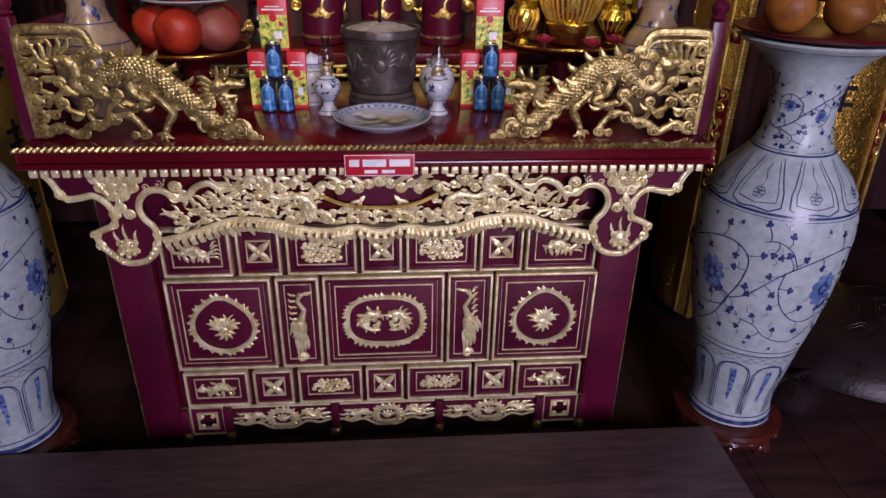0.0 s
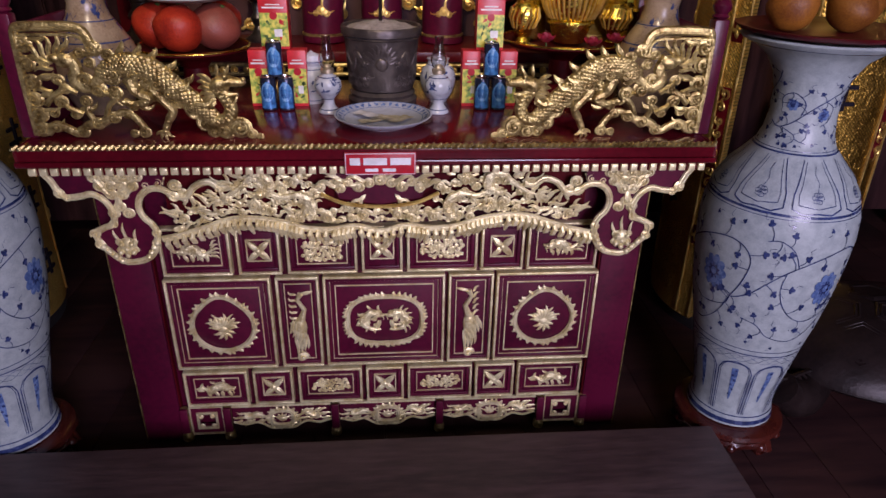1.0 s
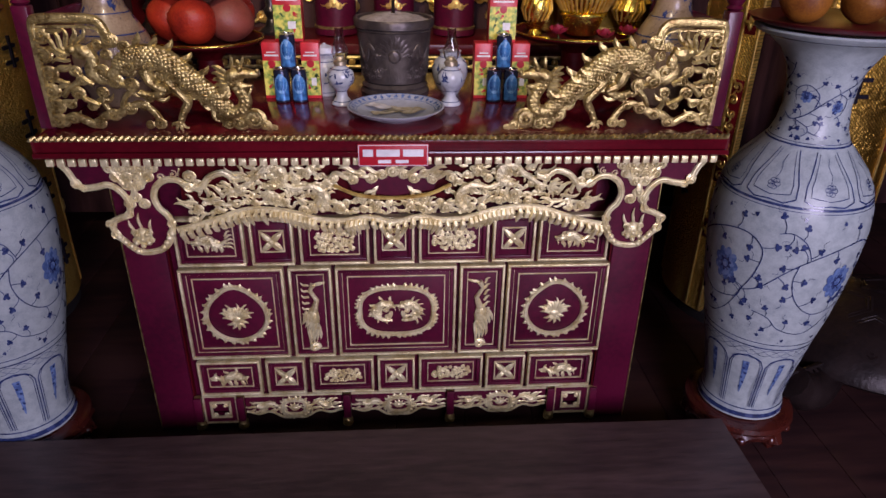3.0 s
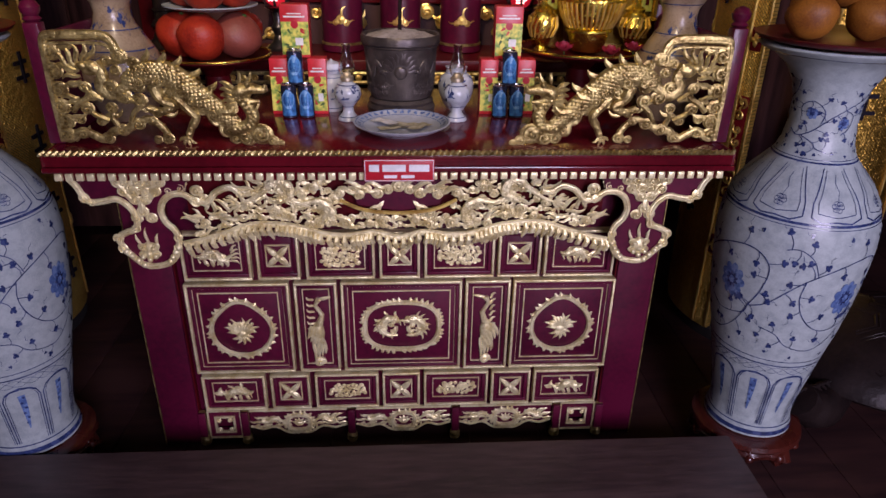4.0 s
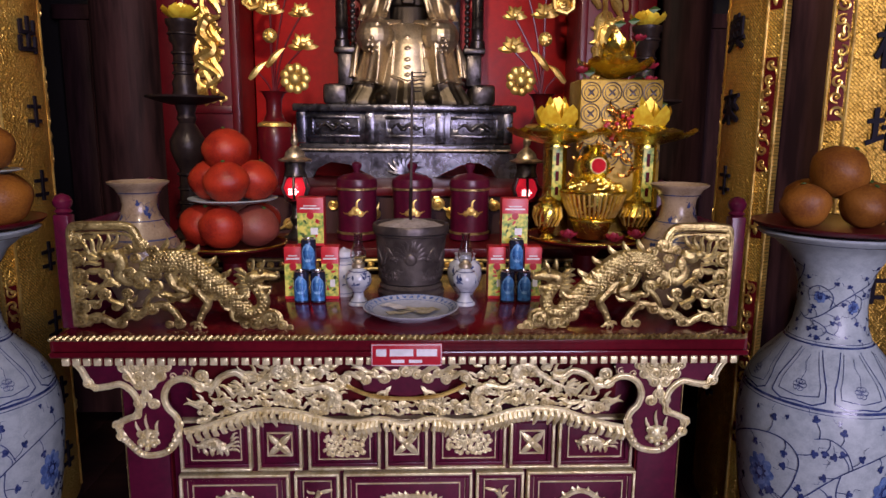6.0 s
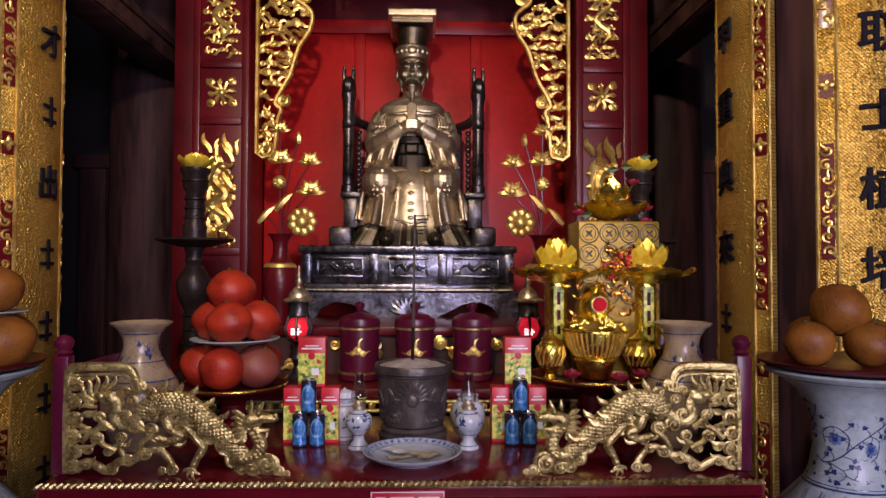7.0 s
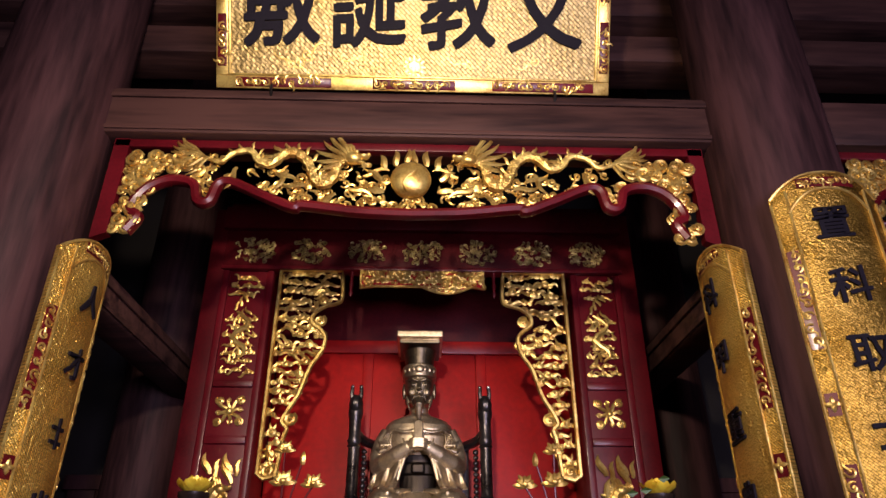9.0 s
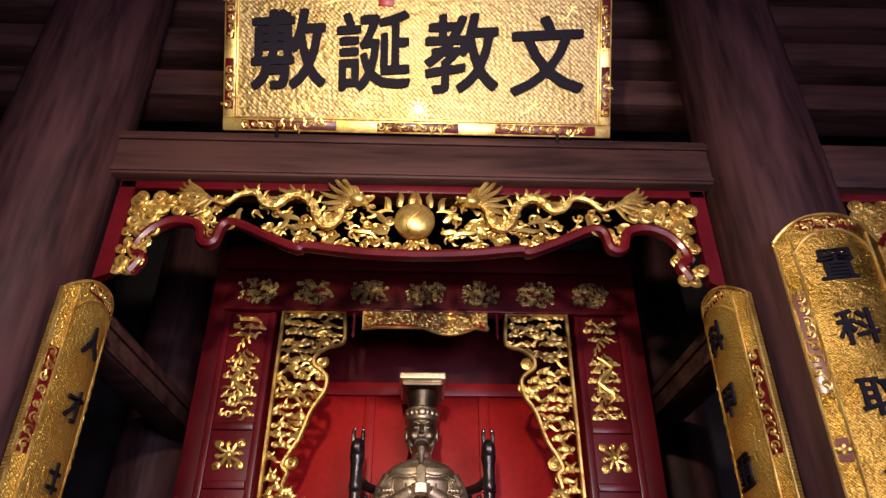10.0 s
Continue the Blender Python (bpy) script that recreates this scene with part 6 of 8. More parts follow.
    for g in (-1, 1):
        pts = [(-g * x, z) for x, z in half]
        rim = smooth_path(pts, 5)
        poly = rim[:121] + [(g * 0.60, 1.02)]
        b = part("bracket", Kit().prism(poly if g < 0 else poly[::-1], -0.075, -0.05), PURPLE, t, "cusped bracket end with a gilded rim")
        k = Kit().tube([(x, -0.078, z) for x, z in rim], 0.0100, 8, 0.8)
        k.tube([(x, -0.086, z) for x, z in rim], 0.0035, 6)
        for i, r in ((2, 0.017), (3, 0.013), (8, 0.014), (10, 0.016), (11, 0.015), (18, 0.014), (17, 0.013), (25, 0.016), (29, 0.014)):
            k.swirl(pts[i][0], pts[i][1], r, -0.082, 1.3, i, g, 0.2)
        for j in range(4):
            f = j / 3
            k.ball((g * (0.800 - 0.045 * f), -0.083, 0.790 - 0.045 * f), 0.010, 8)
            k.ball((g * (0.648 + 0.03 * f), -0.083, 0.80 - 0.045 * f), 0.010, 8)
        part("gilded_rim", k, PALEGILT, b)
        cx = g * 0.733
        k = Kit()
        for row, (z, count) in enumerate(((1.002, 5), (0.976, 4), (0.952, 2))):
            for j in range(count):
                scroll_cloud(k, cx + (j - (count - 1) / 2) * 0.029, z, 0.0165, -0.079 - 0.003 * row, 1 if j % 2 else -1, j + row)
        for g2 in (-1, 1):
            k.flame(cx + g2 * 0.058, 0.998, -math.pi / 2 - g2 * 0.75, 0.085, 0.008, -0.080, 0.2 * g2)
            scroll_cloud(k, cx + g2 * 0.020, 0.893, 0.0165, -0.080, g2, 1.0)
        scroll_cloud(k, cx, 0.914, 0.0165, -0.082, 1, 2.0)
        k.flame(cx, 0.945, -math.pi / 2, 0.045, 0.010, -0.080, 0.0)
        part("leaf_carving", k, PALEGILT, b)
        k = Kit().ball((cx, -0.080, 0.790), 0.026, 12, (1, 0.5, 1.1))
        for q in ((-0.016, 0.80), (0.016, 0.80), (0.0, 0.785), (-0.02, 0.775), (0.02, 0.775), (0, 0.765)):
            k.ball((cx + q[0] * 0.9, -0.091, q[1]), 0.0085, 8)
        for j in range(3):
            k.flame(cx + (j - 1) * 0.022, 0.806, math.pi / 2 - (j - 1) * 0.25, 0.040 + 0.020 * (j == 1), 0.0045, -0.080, 0.25)
        for g2 in (-1, 1):
            scroll_cloud(k, cx + g2 * 0.020, 0.806, 0.011, -0.088, g2, 0.5)
            scroll_cloud(k, cx + g2 * 0.022, 0.780, 0.010, -0.086, -g2, 1.5)
        part("mask_carving", k, PALEGILT, b)
    curve = smooth_path(both(wave[:-1], 0.0)[:9] + [(0, 0.815)] + [(-x, z) for x, z in reversed(wave[:-1])], 6)
    part("apron_board", Kit().prism([(-0.62, 1.02), *[(x, max(z + 0.02, 0.865)) for x, z in curve if abs(x) < 0.62], (0.62, 1.02)], -0.035, -0.02), DARKRED, t)
    fr = part("fringe_band", Kit().tube([(x, -0.070, z + 0.003) for x, z in curve], 0.0088, 8, 0.6).tube([(x, -0.076, z + 0.014) for x, z in curve], 0.0045, 6), PALEGILT, t)
    k = Kit()
    acc, last = 0.0, curve[0]
    for x, z in curve:
        acc += math.hypot(x - last[0], z - last[1])
        last = (x, z)
        if acc > 0.0135:
            acc = 0
            big = int(abs(x) * 200) % 3 == 0
            g = 1 if x < 0 else -1
            part("fringe_tooth", Kit().tube([(x, -0.074, z + 0.004), (x - g * 0.002, -0.080, z - 0.010), (x + g * 0.003, -0.078, z - 0.022), (x + g * 0.010, -0.074, z - (0.042 if big else 0.028))], [0.0065, 0.0095, 0.0088, 0.003], 6), PALEGILT, fr)
    k = Kit()
    low = lambda x: min(curve, key=lambda q: abs(q[0] - x))[1]
    field = lambda x, z: z > low(x) + 0.020 and z < 0.995 and abs(x) < 0.60 and not (abs(x) > 0.42 and z > 0.93 - (abs(x) - 0.45) * 0.4) and not (abs(x) < 0.16 and z > 0.90)
    drift(k, field, -0.6, 0.6, 0.82, 1.0, -0.064, 0.0175, 17, 1.55)
    # one half of the openwork: cloud heads, tongues and two scaly bodies, mirrored for the other half
    half_k = Kit()
    heads = [(0.657, 0.974, 0.017), (0.620, 0.982, 0.013), (0.576, 0.974, 0.018), (0.559, 0.949, 0.014), (0.593, 0.945, 0.011), (0.436, 0.930, 0.014), (0.409, 0.945, 0.011), (0.402, 0.890, 0.011), (0.362, 0.912, 0.017), (0.338, 0.897, 0.015), (0.314, 0.890, 0.013), (0.263, 0.867, 0.014), (0.233, 0.871, 0.013), (0.206, 0.890, 0.011), (0.158, 0.871, 0.017), (0.138, 0.886, 0.011), (0.093, 0.901, 0.015), (0.087, 0.867, 0.013), (0.049, 0.875, 0.015), (0.172, 0.963, 0.015), (0.192, 0.952, 0.011), (0.124, 0.978, 0.013), (0.280, 0.960, 0.014), (0.246, 0.982, 0.014), (0.565, 0.871, 0.014), (0.589, 0.890, 0.011)]
    for i, (x, z, r) in enumerate(heads):
        scroll_cloud(half_k, x, z, r, -0.070 - 0.003 * (i % 3), 1 if i % 2 else -1, i * 1.3)
        half_k.tube([(x, -0.066, z), (x + 0.022 * math.cos(i * 2.4), -0.064, z + 0.018 * math.sin(i * 2.4))], [0.008, 0.004], 6)
    tongues = [(0.565, 0.890, 0.4, 0.065), (0.579, 0.878, 0.1, 0.058), (0.498, 0.904, 0.2, 0.065), (0.484, 0.912, 0.5, 0.065), (0.477, 0.886, 3.0, 0.043), (0.525, 0.915, 0.8, 0.050), (0.416, 0.974, 0.5, 0.072), (0.409, 0.963, 0.1, 0.072), (0.389, 0.989, 0.8, 0.058), (0.443, 0.941, 0.7, 0.050), (0.464, 0.945, 0.2, 0.043), (0.280, 1.004, 2.6, 0.043), (0.212, 1.004, 2.3, 0.043), (0.131, 0.967, 0.2, 0.050), (0.124, 1.004, 0.4, 0.043), (0.253, 0.882, 0.5, 0.043), (0.158, 0.882, 0.6, 0.036), (0.083, 0.915, 2.5, 0.050), (0.307, 0.937, 3.7, 0.058), (0.192, 0.915, 5.3, 0.058), (0.552, 0.919, 1.3, 0.043), (0.511, 0.886, 2.9, 0.058), (0.063, 0.904, 2.2, 0.043)]
    for i, (x, z, a, ln) in enumerate(tongues):
        half_k.flame(x, z, a, ln, 0.0058, -0.072, 0.5 if i % 2 else -0.5)
        half_k.flame(x + 0.006, z - 0.006, a + 0.45, ln * 0.7, 0.0048, -0.070, 0.5)
    for path, head in (([(0.457, 0.934), (0.423, 0.949), (0.386, 0.974), (0.352, 1.002), (0.318, 0.993), (0.311, 0.963), (0.338, 0.945)], 0.8), ([(0.318, 0.949), (0.280, 0.934), (0.233, 0.941), (0.199, 0.919), (0.195, 0.886), (0.212, 0.867)], 0.0)):
        dragon(half_k, path, 0.0115, -0.074, 23, 5, True, True, head)
    k.add(half_k.v, half_k.f)
    other = half_k.mirrored()
    k.add(other.v, other.f)
    for j, (x, z, r) in enumerate(((0.0, 0.985, 0.020), (0.032, 0.974, 0.016), (0.062, 0.962, 0.017), (0.092, 0.976, 0.014), (0.115, 0.958, 0.015))):
        for g in ((-1, 1) if x else (1,)):
            scroll_cloud(k, g * x, z, r, -0.072, g, j * 1.1)
            k.flame(g * (x + 0.008), z + 0.004, (0.15 if g > 0 else math.pi - 0.15), 0.062, 0.0075, -0.070, 0.5 * g)
    part("cloud_carving", k, PALEGILT, t, "pale gilded openwork of clouds and dragons")
    part("gilded_bow", Kit().tube(smooth_path([(-0.17, -0.080, 0.945), (-0.10, -0.082, 0.915), (0.0, -0.082, 0.905), (0.10, -0.082, 0.915), (0.17, -0.080, 0.945)], 5), 0.006, 6), GOLD, t)
    part("centre_board", Kit().prism([(-0.15, 1.0), (-0.12, 0.925), (0.0, 0.905), (0.12, 0.925), (0.15, 1.0)], -0.066, -0.055), PURPLE, t)

    # raised ends: posts, side boards and the openwork dragons
    for g in (-1, 1):
        for y in (-0.01, 0.62):
            k = Kit().box(*sorted((g * 0.930, g * 0.972)), y - 0.02, y + 0.02, 1.10, 1.425, 0.005)
            p = part("end_post", k, PURPLE, t)
            part("knob", Kit().lathe([(0.016, 1.425), (0.024, 1.432), (0.017, 1.44), (0.024, 1.45), (0.026, 1.462), (0.018, 1.476), (0.004, 1.482)], (g * 0.951, y, 0), 14), PURPLE, p)
        part("side_board", Kit().box(*sorted((g * 0.944, g * 0.958)), 0.011, 0.599, 1.10, 1.39, 0.004), PURPLE, t)
        k = dragon_end()
        if g < 0:
            k = k.mirrored()
        part("dragon_end", k, GILT, t, "pale gilded openwork dragon among clouds")
    return t




altar_table()


def name_plate():
    s = thing("name_plate", (0.003, 1.797, 1.058), "small red name plate with white lettering on the table edge", "sign")
    part("plate", Kit().box(-0.097, 0.097, -0.004, 0.004, -0.032, 0.032, 0.0015), SIGNRED, s)
    part("white_border", frame_kit(-0.095, 0.095, -0.030, 0.030, 0.0018, -0.0055, -0.0035), WHITE, s)
    part("lettering", Kit().box(-0.083, -0.055, -0.006, -0.0035, -0.003, 0.017).box(-0.046, 0.018, -0.006, -0.0035, -0.003, 0.017).box(0.027, 0.083, -0.006, -0.0035, -0.003, 0.017), WHITE, s, "white bars for the name")
    part("small_lettering", Kit().box(-0.042, -0.006, -0.006, -0.0035, -0.022, -0.013).box(0.006, 0.042, -0.006, -0.0035, -0.022, -0.013), WHITE, s)


name_plate()


def platform():
    p = thing("low_platform", (0, 0, 0), "low dark worn wooden platform before the altar", "platform")
    part("deck", Kit().box(-2.6, 1.088, 0.35, 1.725, 0.10, 0.15, 0.006), PLATWOOD, p)
    for x in (-2.5, -1.2, 0.0, 0.98):
        part("support", Kit().box(x - 0.05, x + 0.05, 0.45, 1.62, 0.0, 0.10, 0.004), FLOORWOOD, p)


platform()


# ---- floor vases with fruit ----
VASE = [(0.160, 0.0), (0.172, 0.006), (0.168, 0.03), (0.160, 0.06), (0.163, 0.12), (0.178, 0.22), (0.198, 0.32), (0.222, 0.42), (0.243, 0.53), (0.257, 0.63), (0.262, 0.70), (0.257, 0.76), (0.238, 0.82), (0.205, 0.87),
        (0.160, 0.915), (0.128, 0.95), (0.112, 0.99), (0.104, 1.05), (0.106, 1.12), (0.120, 1.18), (0.150, 1.235), (0.195, 1.275), (0.238, 1.295), (0.247, 1.305), (0.240, 1.312), (0.190, 1.30)]


def raised(v):
    """The heights as thrown: shoulder and neck sit a little higher than on the pattern."""
    return 0.967 * v + 0.045 * math.sin(math.pi * min(1, max(0, (v - 0.5) / 0.812)))


VASE = [(r * (0.82 if z < 0.2 else 0.86), raised(z)) for r, z in VASE]


def profile_at(prof, z):
    for (r0, z0), (r1, z1) in zip(prof, prof[1:]):
        if z0 <= z <= z1:
            return r0 + (r1 - r0) * (z - z0) / max(1e-6, z1 - z0)
    return prof[-1][0]


def on_vase(prof, scale, lift=0.0014):
    """A painter's sheet laid round a vase: u runs along the girth at radius scale."""
    return lambda u, v: ((profile_at(prof, v) + lift) * math.cos(u / scale), (profile_at(prof, v) + lift) * math.sin(u / scale), v)


def vine_leaf(k, u, v, a, s, f):
    k.blot(u, v, s, s * 0.62, f, 3, a, 0.5, 10)
    k.blot(u + s * 0.9 * math.cos(a), v + s * 0.9 * math.sin(a), s * 0.55, s * 0.35, f, 0, a + 0.8, 0.3, 8)
    k.ribbon([(u, v), (u - s * 1.6 * math.cos(a), v - s * 1.3 * math.sin(a) + s * 0.4)], 0.0022, f)


def ivy(k, u, v, a, s, f):
    """A three-lobed leaf with a thin curling tendril."""
    for d, q in ((0.0, 1.0), (1.05, 0.72), (-1.05, 0.72)):
        k.blot(u + 0.45 * s * q * math.cos(a + d), v + 0.45 * s * q * math.sin(a + d), s * 0.58 * q, s * 0.34 * q, f, 3, a + d, 0.25, 10)
    t = a + 0.5
    k.ribbon([(u + s * (1.0 + 0.35 * j) * math.cos(t) + 0.25 * s * math.sin(j * 1.6) * -math.sin(t), v + s * (1.0 + 0.35 * j) * math.sin(t) + 0.25 * s * math.sin(j * 1.6) * math.cos(t)) for j in range(4)], 0.0012, f)


def floor_vase(x, y, turn, label):
    # painted heights follow the vase as first drawn
    n = thing("floor_vase", (x, y, 0.125), label, "vase", "floor vases beside the altar")
    n.rotation_euler.z = radians(turn)
    part("body", Kit().lathe(VASE, n=56), PORCELAIN, n, "crackled pale blue-white glaze")
    R = 0.25
    f = lambda u, v: on_vase(VASE, R)(u, raised(v))
    girth = 2 * math.pi * R
    ring = lambda v, w: [(girth * i / 72, v) for i in range(73)]
    k = Kit()
    for v, w in ((0.022, 0.016), (0.045, 0.004), (0.325, 0.0045), (0.345, 0.003), (0.795, 0.007), (0.785, 0.002), (0.945, 0.0045), (0.953, 0.002), (1.285, 0.004)):
        part("painted_band", Kit().ribbon(ring(v, w), w, f), BLUE, n, "cobalt ring", 0)
    dense = lambda pts: [(a[0] + (b[0] - a[0]) * q / 6, a[1] + (b[1] - a[1]) * q / 6) for a, b in zip(pts, pts[1:]) for q in range(6)] + [pts[-1]]
    # lotus-petal panels round the foot and on the shoulder
    k, p = Kit(), Kit()
    for i in range(9):
        u = girth * i / 9
        w = girth / 18
        for q, wd in ((0.92, 0.0055), (0.80, 0.003)):
            k.ribbon([(u - w * q, 0.055), (u - w * q, 0.24), (u - w * q * 0.8, 0.265), (u - w * q * 0.55, 0.275), (u, 0.285 * (0.98 if q < 0.9 else 1)), (u + w * q * 0.55, 0.275), (u + w * q * 0.8, 0.265), (u + w * q, 0.24), (u + w * q, 0.055)], wd, f)
        p.ribbon([(u, 0.255), (u + 0.002, 0.20), (u, 0.15), (u - 0.002, 0.11)], [0.032, 0.028, 0.018, 0.006], f)
        for j in range(6):
            k.blot(u + 0.006 * (-1) ** j, 0.245 - 0.022 * j, 0.007, 0.005, f)
    for i in range(8):
        u, w = girth * i / 8, girth / 16
        k.ribbon(dense([(u - w * 0.55, 0.935), (u - w * 0.86, 0.85), (u - w * 0.86, 0.815), (u - w * 0.5, 0.802), (u, 0.806), (u + w * 0.5, 0.802), (u + w * 0.86, 0.815), (u + w * 0.86, 0.85), (u + w * 0.55, 0.935)]), 0.0040, f)
        k.ribbon(dense([(u - w * 0.40, 0.93), (u - w * 0.68, 0.85), (u - w * 0.66, 0.826), (u, 0.818), (u + w * 0.66, 0.826), (u + w * 0.68, 0.85), (u + w * 0.40, 0.93)]), 0.0022, f)
        for a in range(6):
            k.ribbon([(u + 0.011 * math.cos(b) + 0.012 * math.cos(a), 0.845 + 0.006 * math.sin(b) + 0.009 * math.sin(a)) for b in [t * 0.9 for t in range(8)]], 0.0016, f)
        k.ribbon([(u, 0.86), (u + 0.008, 0.88), (u - 0.004, 0.90), (u + 0.004, 0.92)], 0.002, f)
    for j in range(3):
        k.ribbon([(girth * i / 90, 0.305 + 0.014 * math.sin(i * 0.7 + j * 2.1)) for i in range(91)], 0.0014, f)
    part("painted_panel", k, BLUE, n, "cobalt petal panels", 0)
    part("painted_wash", p, PALEBLUE, n, "", 0)
    # scrolling vines with ivy leaves and four large flowers, and a smaller scroll round the neck
    k, p = Kit(), Kit()
    rng = random.Random(int(turn) + 4)
    g = lambda u, v: on_vase(VASE, R, 0.0019)(u, raised(v))
    top = lambda u, v: on_vase(VASE, R, 0.0026)(u, raised(v))

    def dress(path, step, s, f, lo, hi, wide=1.0):
        for q in range(1, len(path) - 1, step):
            (u0, v0), (u1, v1) = path[q - 1][:2], path[q + 1][:2]
            a = math.atan2(v1 - v0, u1 - u0) + (1 if (q // step) % 2 else -1) * rng.uniform(1.0, 1.6)
            d = s * rng.uniform(1.3, 2.2)
            eu, ev = path[q][0] + d * math.cos(a), path[q][1] + d * math.sin(a)
            if lo < ev < hi:
                k.ribbon(smooth_path([path[q][:2], ((path[q][0] + eu) / 2 + 0.3 * s, (path[q][1] + ev) / 2), (eu, ev)], 3), 0.0024 * wide, f)
                ivy(k, eu, ev, a, s, f)

    for i in range(4):
        u0 = girth * i / 4
        stem = smooth_path([(u0 - 0.21, 0.53), (u0 - 0.15, 0.555), (u0 - 0.05, 0.637), (u0 + 0.075, 0.69), (u0 + 0.17, 0.70), (u0 + 0.225, 0.66), (u0 + 0.215, 0.59), (u0 + 0.18, 0.53)], 6)
        low = smooth_path([(u0 - 0.05, 0.637), (u0 - 0.055, 0.58), (u0 - 0.02, 0.52), (u0 + 0.06, 0.48), (u0 + 0.16, 0.50), (u0 + 0.18, 0.53)], 6)
        up = smooth_path([(u0 - 0.02, 0.655), (u0 - 0.045, 0.70), (u0 - 0.09, 0.725), (u0 - 0.13, 0.72)], 5)
        base = smooth_path([(u0 + 0.18, 0.53), (u0 + 0.13, 0.45), (u0 + 0.05, 0.40), (u0 - 0.05, 0.415), (u0 - 0.10, 0.455), (u0 - 0.16, 0.47)], 6)
        for path, wd, step in ((stem, 0.0034, 4), (low, 0.0031, 4), (up, 0.0026, 3), (base, 0.0031, 4)):
            k.ribbon(path, wd, f)
            dress(path, step, 0.0195, f, 0.365, 0.775)
        for q in range(6):
            eu = u0 + girth / 4 * (q + rng.uniform(-0.2, 0.2)) / 6
            ivy(k, eu, rng.uniform(0.752, 0.772) if q % 2 else rng.uniform(0.362, 0.378), rng.uniform(0, 6.28), 0.012, f)
        fu, fv = u0 + 0.105, 0.585
        for a in range(9):
            p.blot(fu + 0.034 * math.cos(a * 0.698), fv + 0.034 * math.sin(a * 0.698), 0.018, 0.014, f, 0, a * 0.698)
        k.blot(fu, fv, 0.027, 0.025, g, 9, 0, 0.4, 36)
        p.blot(fu, fv, 0.012, 0.011, top)
    N = 0.10
    fn = lambda u, v: on_vase(VASE, N)(u, raised(v))
    gn = lambda u, v: on_vase(VASE, N, 0.0019)(u, raised(v))
    for i in range(3):
        u0 = 2 * math.pi * N * i / 3
        s = smooth_path([(u0 - 0.09, 1.03), (u0 - 0.06, 1.015), (u0 - 0.02, 1.035), (u0 + 0.03, 1.085), (u0 + 0.075, 1.12), (u0 + 0.115, 1.15), (u0 + 0.14, 1.20)], 6)
        loop = smooth_path([(u0 + 0.0, 1.06), (u0 + 0.005, 1.10), (u0 - 0.03, 1.13), (u0 - 0.065, 1.11), (u0 - 0.06, 1.075)], 6)
        fall = smooth_path([(u0 - 0.05, 1.018), (u0 - 0.01, 1.0), (u0 + 0.0, 0.985), (u0 + 0.03, 0.975)], 4)
        side = smooth_path([(u0 + 0.06, 1.11), (u0 + 0.09, 1.09), (u0 + 0.085, 1.05), (u0 + 0.06, 1.03)], 5)
        for path, wd, step in ((s, 0.0034, 3), (loop, 0.0029, 4), (fall, 0.0025, 3), (side, 0.0025, 4)):
            k.ribbon(path, wd, fn)
            dress(path, step, 0.0145, fn, 0.96, 1.26, 0.8)
        for q in range(5):
            ivy(k, u0 + 0.042 * q, 0.968 + 0.006 * (q % 2), rng.uniform(0, 6.28), 0.009, fn)
        for fu, fv in ((u0 - 0.03, 1.09), (u0 + 0.065, 1.065)):
            for a in range(7):
                p.blot(fu + 0.012 * math.cos(a * 0.9), fv + 0.012 * math.sin(a * 0.9), 0.007, 0.006, fn, 0, a * 0.9)
            k.blot(fu, fv, 0.009, 0.009, gn, 7, 0, 0.4, 24)
    part("painted_vine", k, BLUE, n, "cobalt scrolling vines and leaves", 0)
    part("painted_flower", p, PALEBLUE, n, "washed blue flowers", 0)
    return n


def vase_stand(x, y):
    s = thing("vase_stand", (x, y, 0), "round carved red-brown varnished wooden vase stand", "stand", "vase stands")
    part("top_ring", Kit().lathe([(0.150, 0.085), (0.178, 0.088), (0.185, 0.10), (0.181, 0.115), (0.157, 0.124), (0.120, 0.1235)], n=40), STANDWOOD, s)
    wavy = lambda a, z: 1 + 0.035 * math.cos(10 * a) * (1 if z < 0.08 else 0)
    part("skirt", Kit().lathe([(0.144, 0.045), (0.165, 0.050), (0.171, 0.068), (0.159, 0.086), (0.150, 0.0865)], n=60, wave=wavy), STANDWOOD, s)
    for i in range(5):
        a = i * 2 * math.pi / 5 + 0.25
        c, q = math.cos(a), math.sin(a)
        part("foot", Kit().tube([(0.144 * c, 0.144 * q, 0.06), (0.161 * c, 0.161 * q, 0.035), (0.139 * c, 0.139 * q, 0.015), (0.152 * c, 0.152 * q, 0.0)], [0.030, 0.026, 0.018, 0.022], 8), STANDWOOD, s)
    for i in range(10):
        a = i * math.pi / 5
        part("carved_knob", Kit().ball((0.170 * math.cos(a), 0.170 * math.sin(a), 0.058), 0.017, 8), STANDWOOD, s)


def pomelo(x, y, z, r, mat, label, group, seed):
    rng = random.Random(seed)
    prof = [(max(0.002, math.sin(math.pi * i / 14)) * r * (1 + 0.04 * math.sin(i)), -math.cos(math.pi * i / 14) * r * 0.94) for i in range(15)]
    p = thing("pomelo", (x, y, z), label, "fruit", group)
    p.rotation_euler = (rng.uniform(-0.4, 0.4), rng.uniform(-0.4, 0.4), rng.uniform(0, 6))
    part("rind", Kit().lathe(prof, n=26, wave=lambda a, z: 1 + 0.018 * math.sin(3 * a + seed)), mat, p)
    part("stem_end", Kit().lathe([(0.006, 0.0), (0.008, 0.003), (0.003, 0.006)], (0, 0, r * 0.935), 8), LEAF, p)


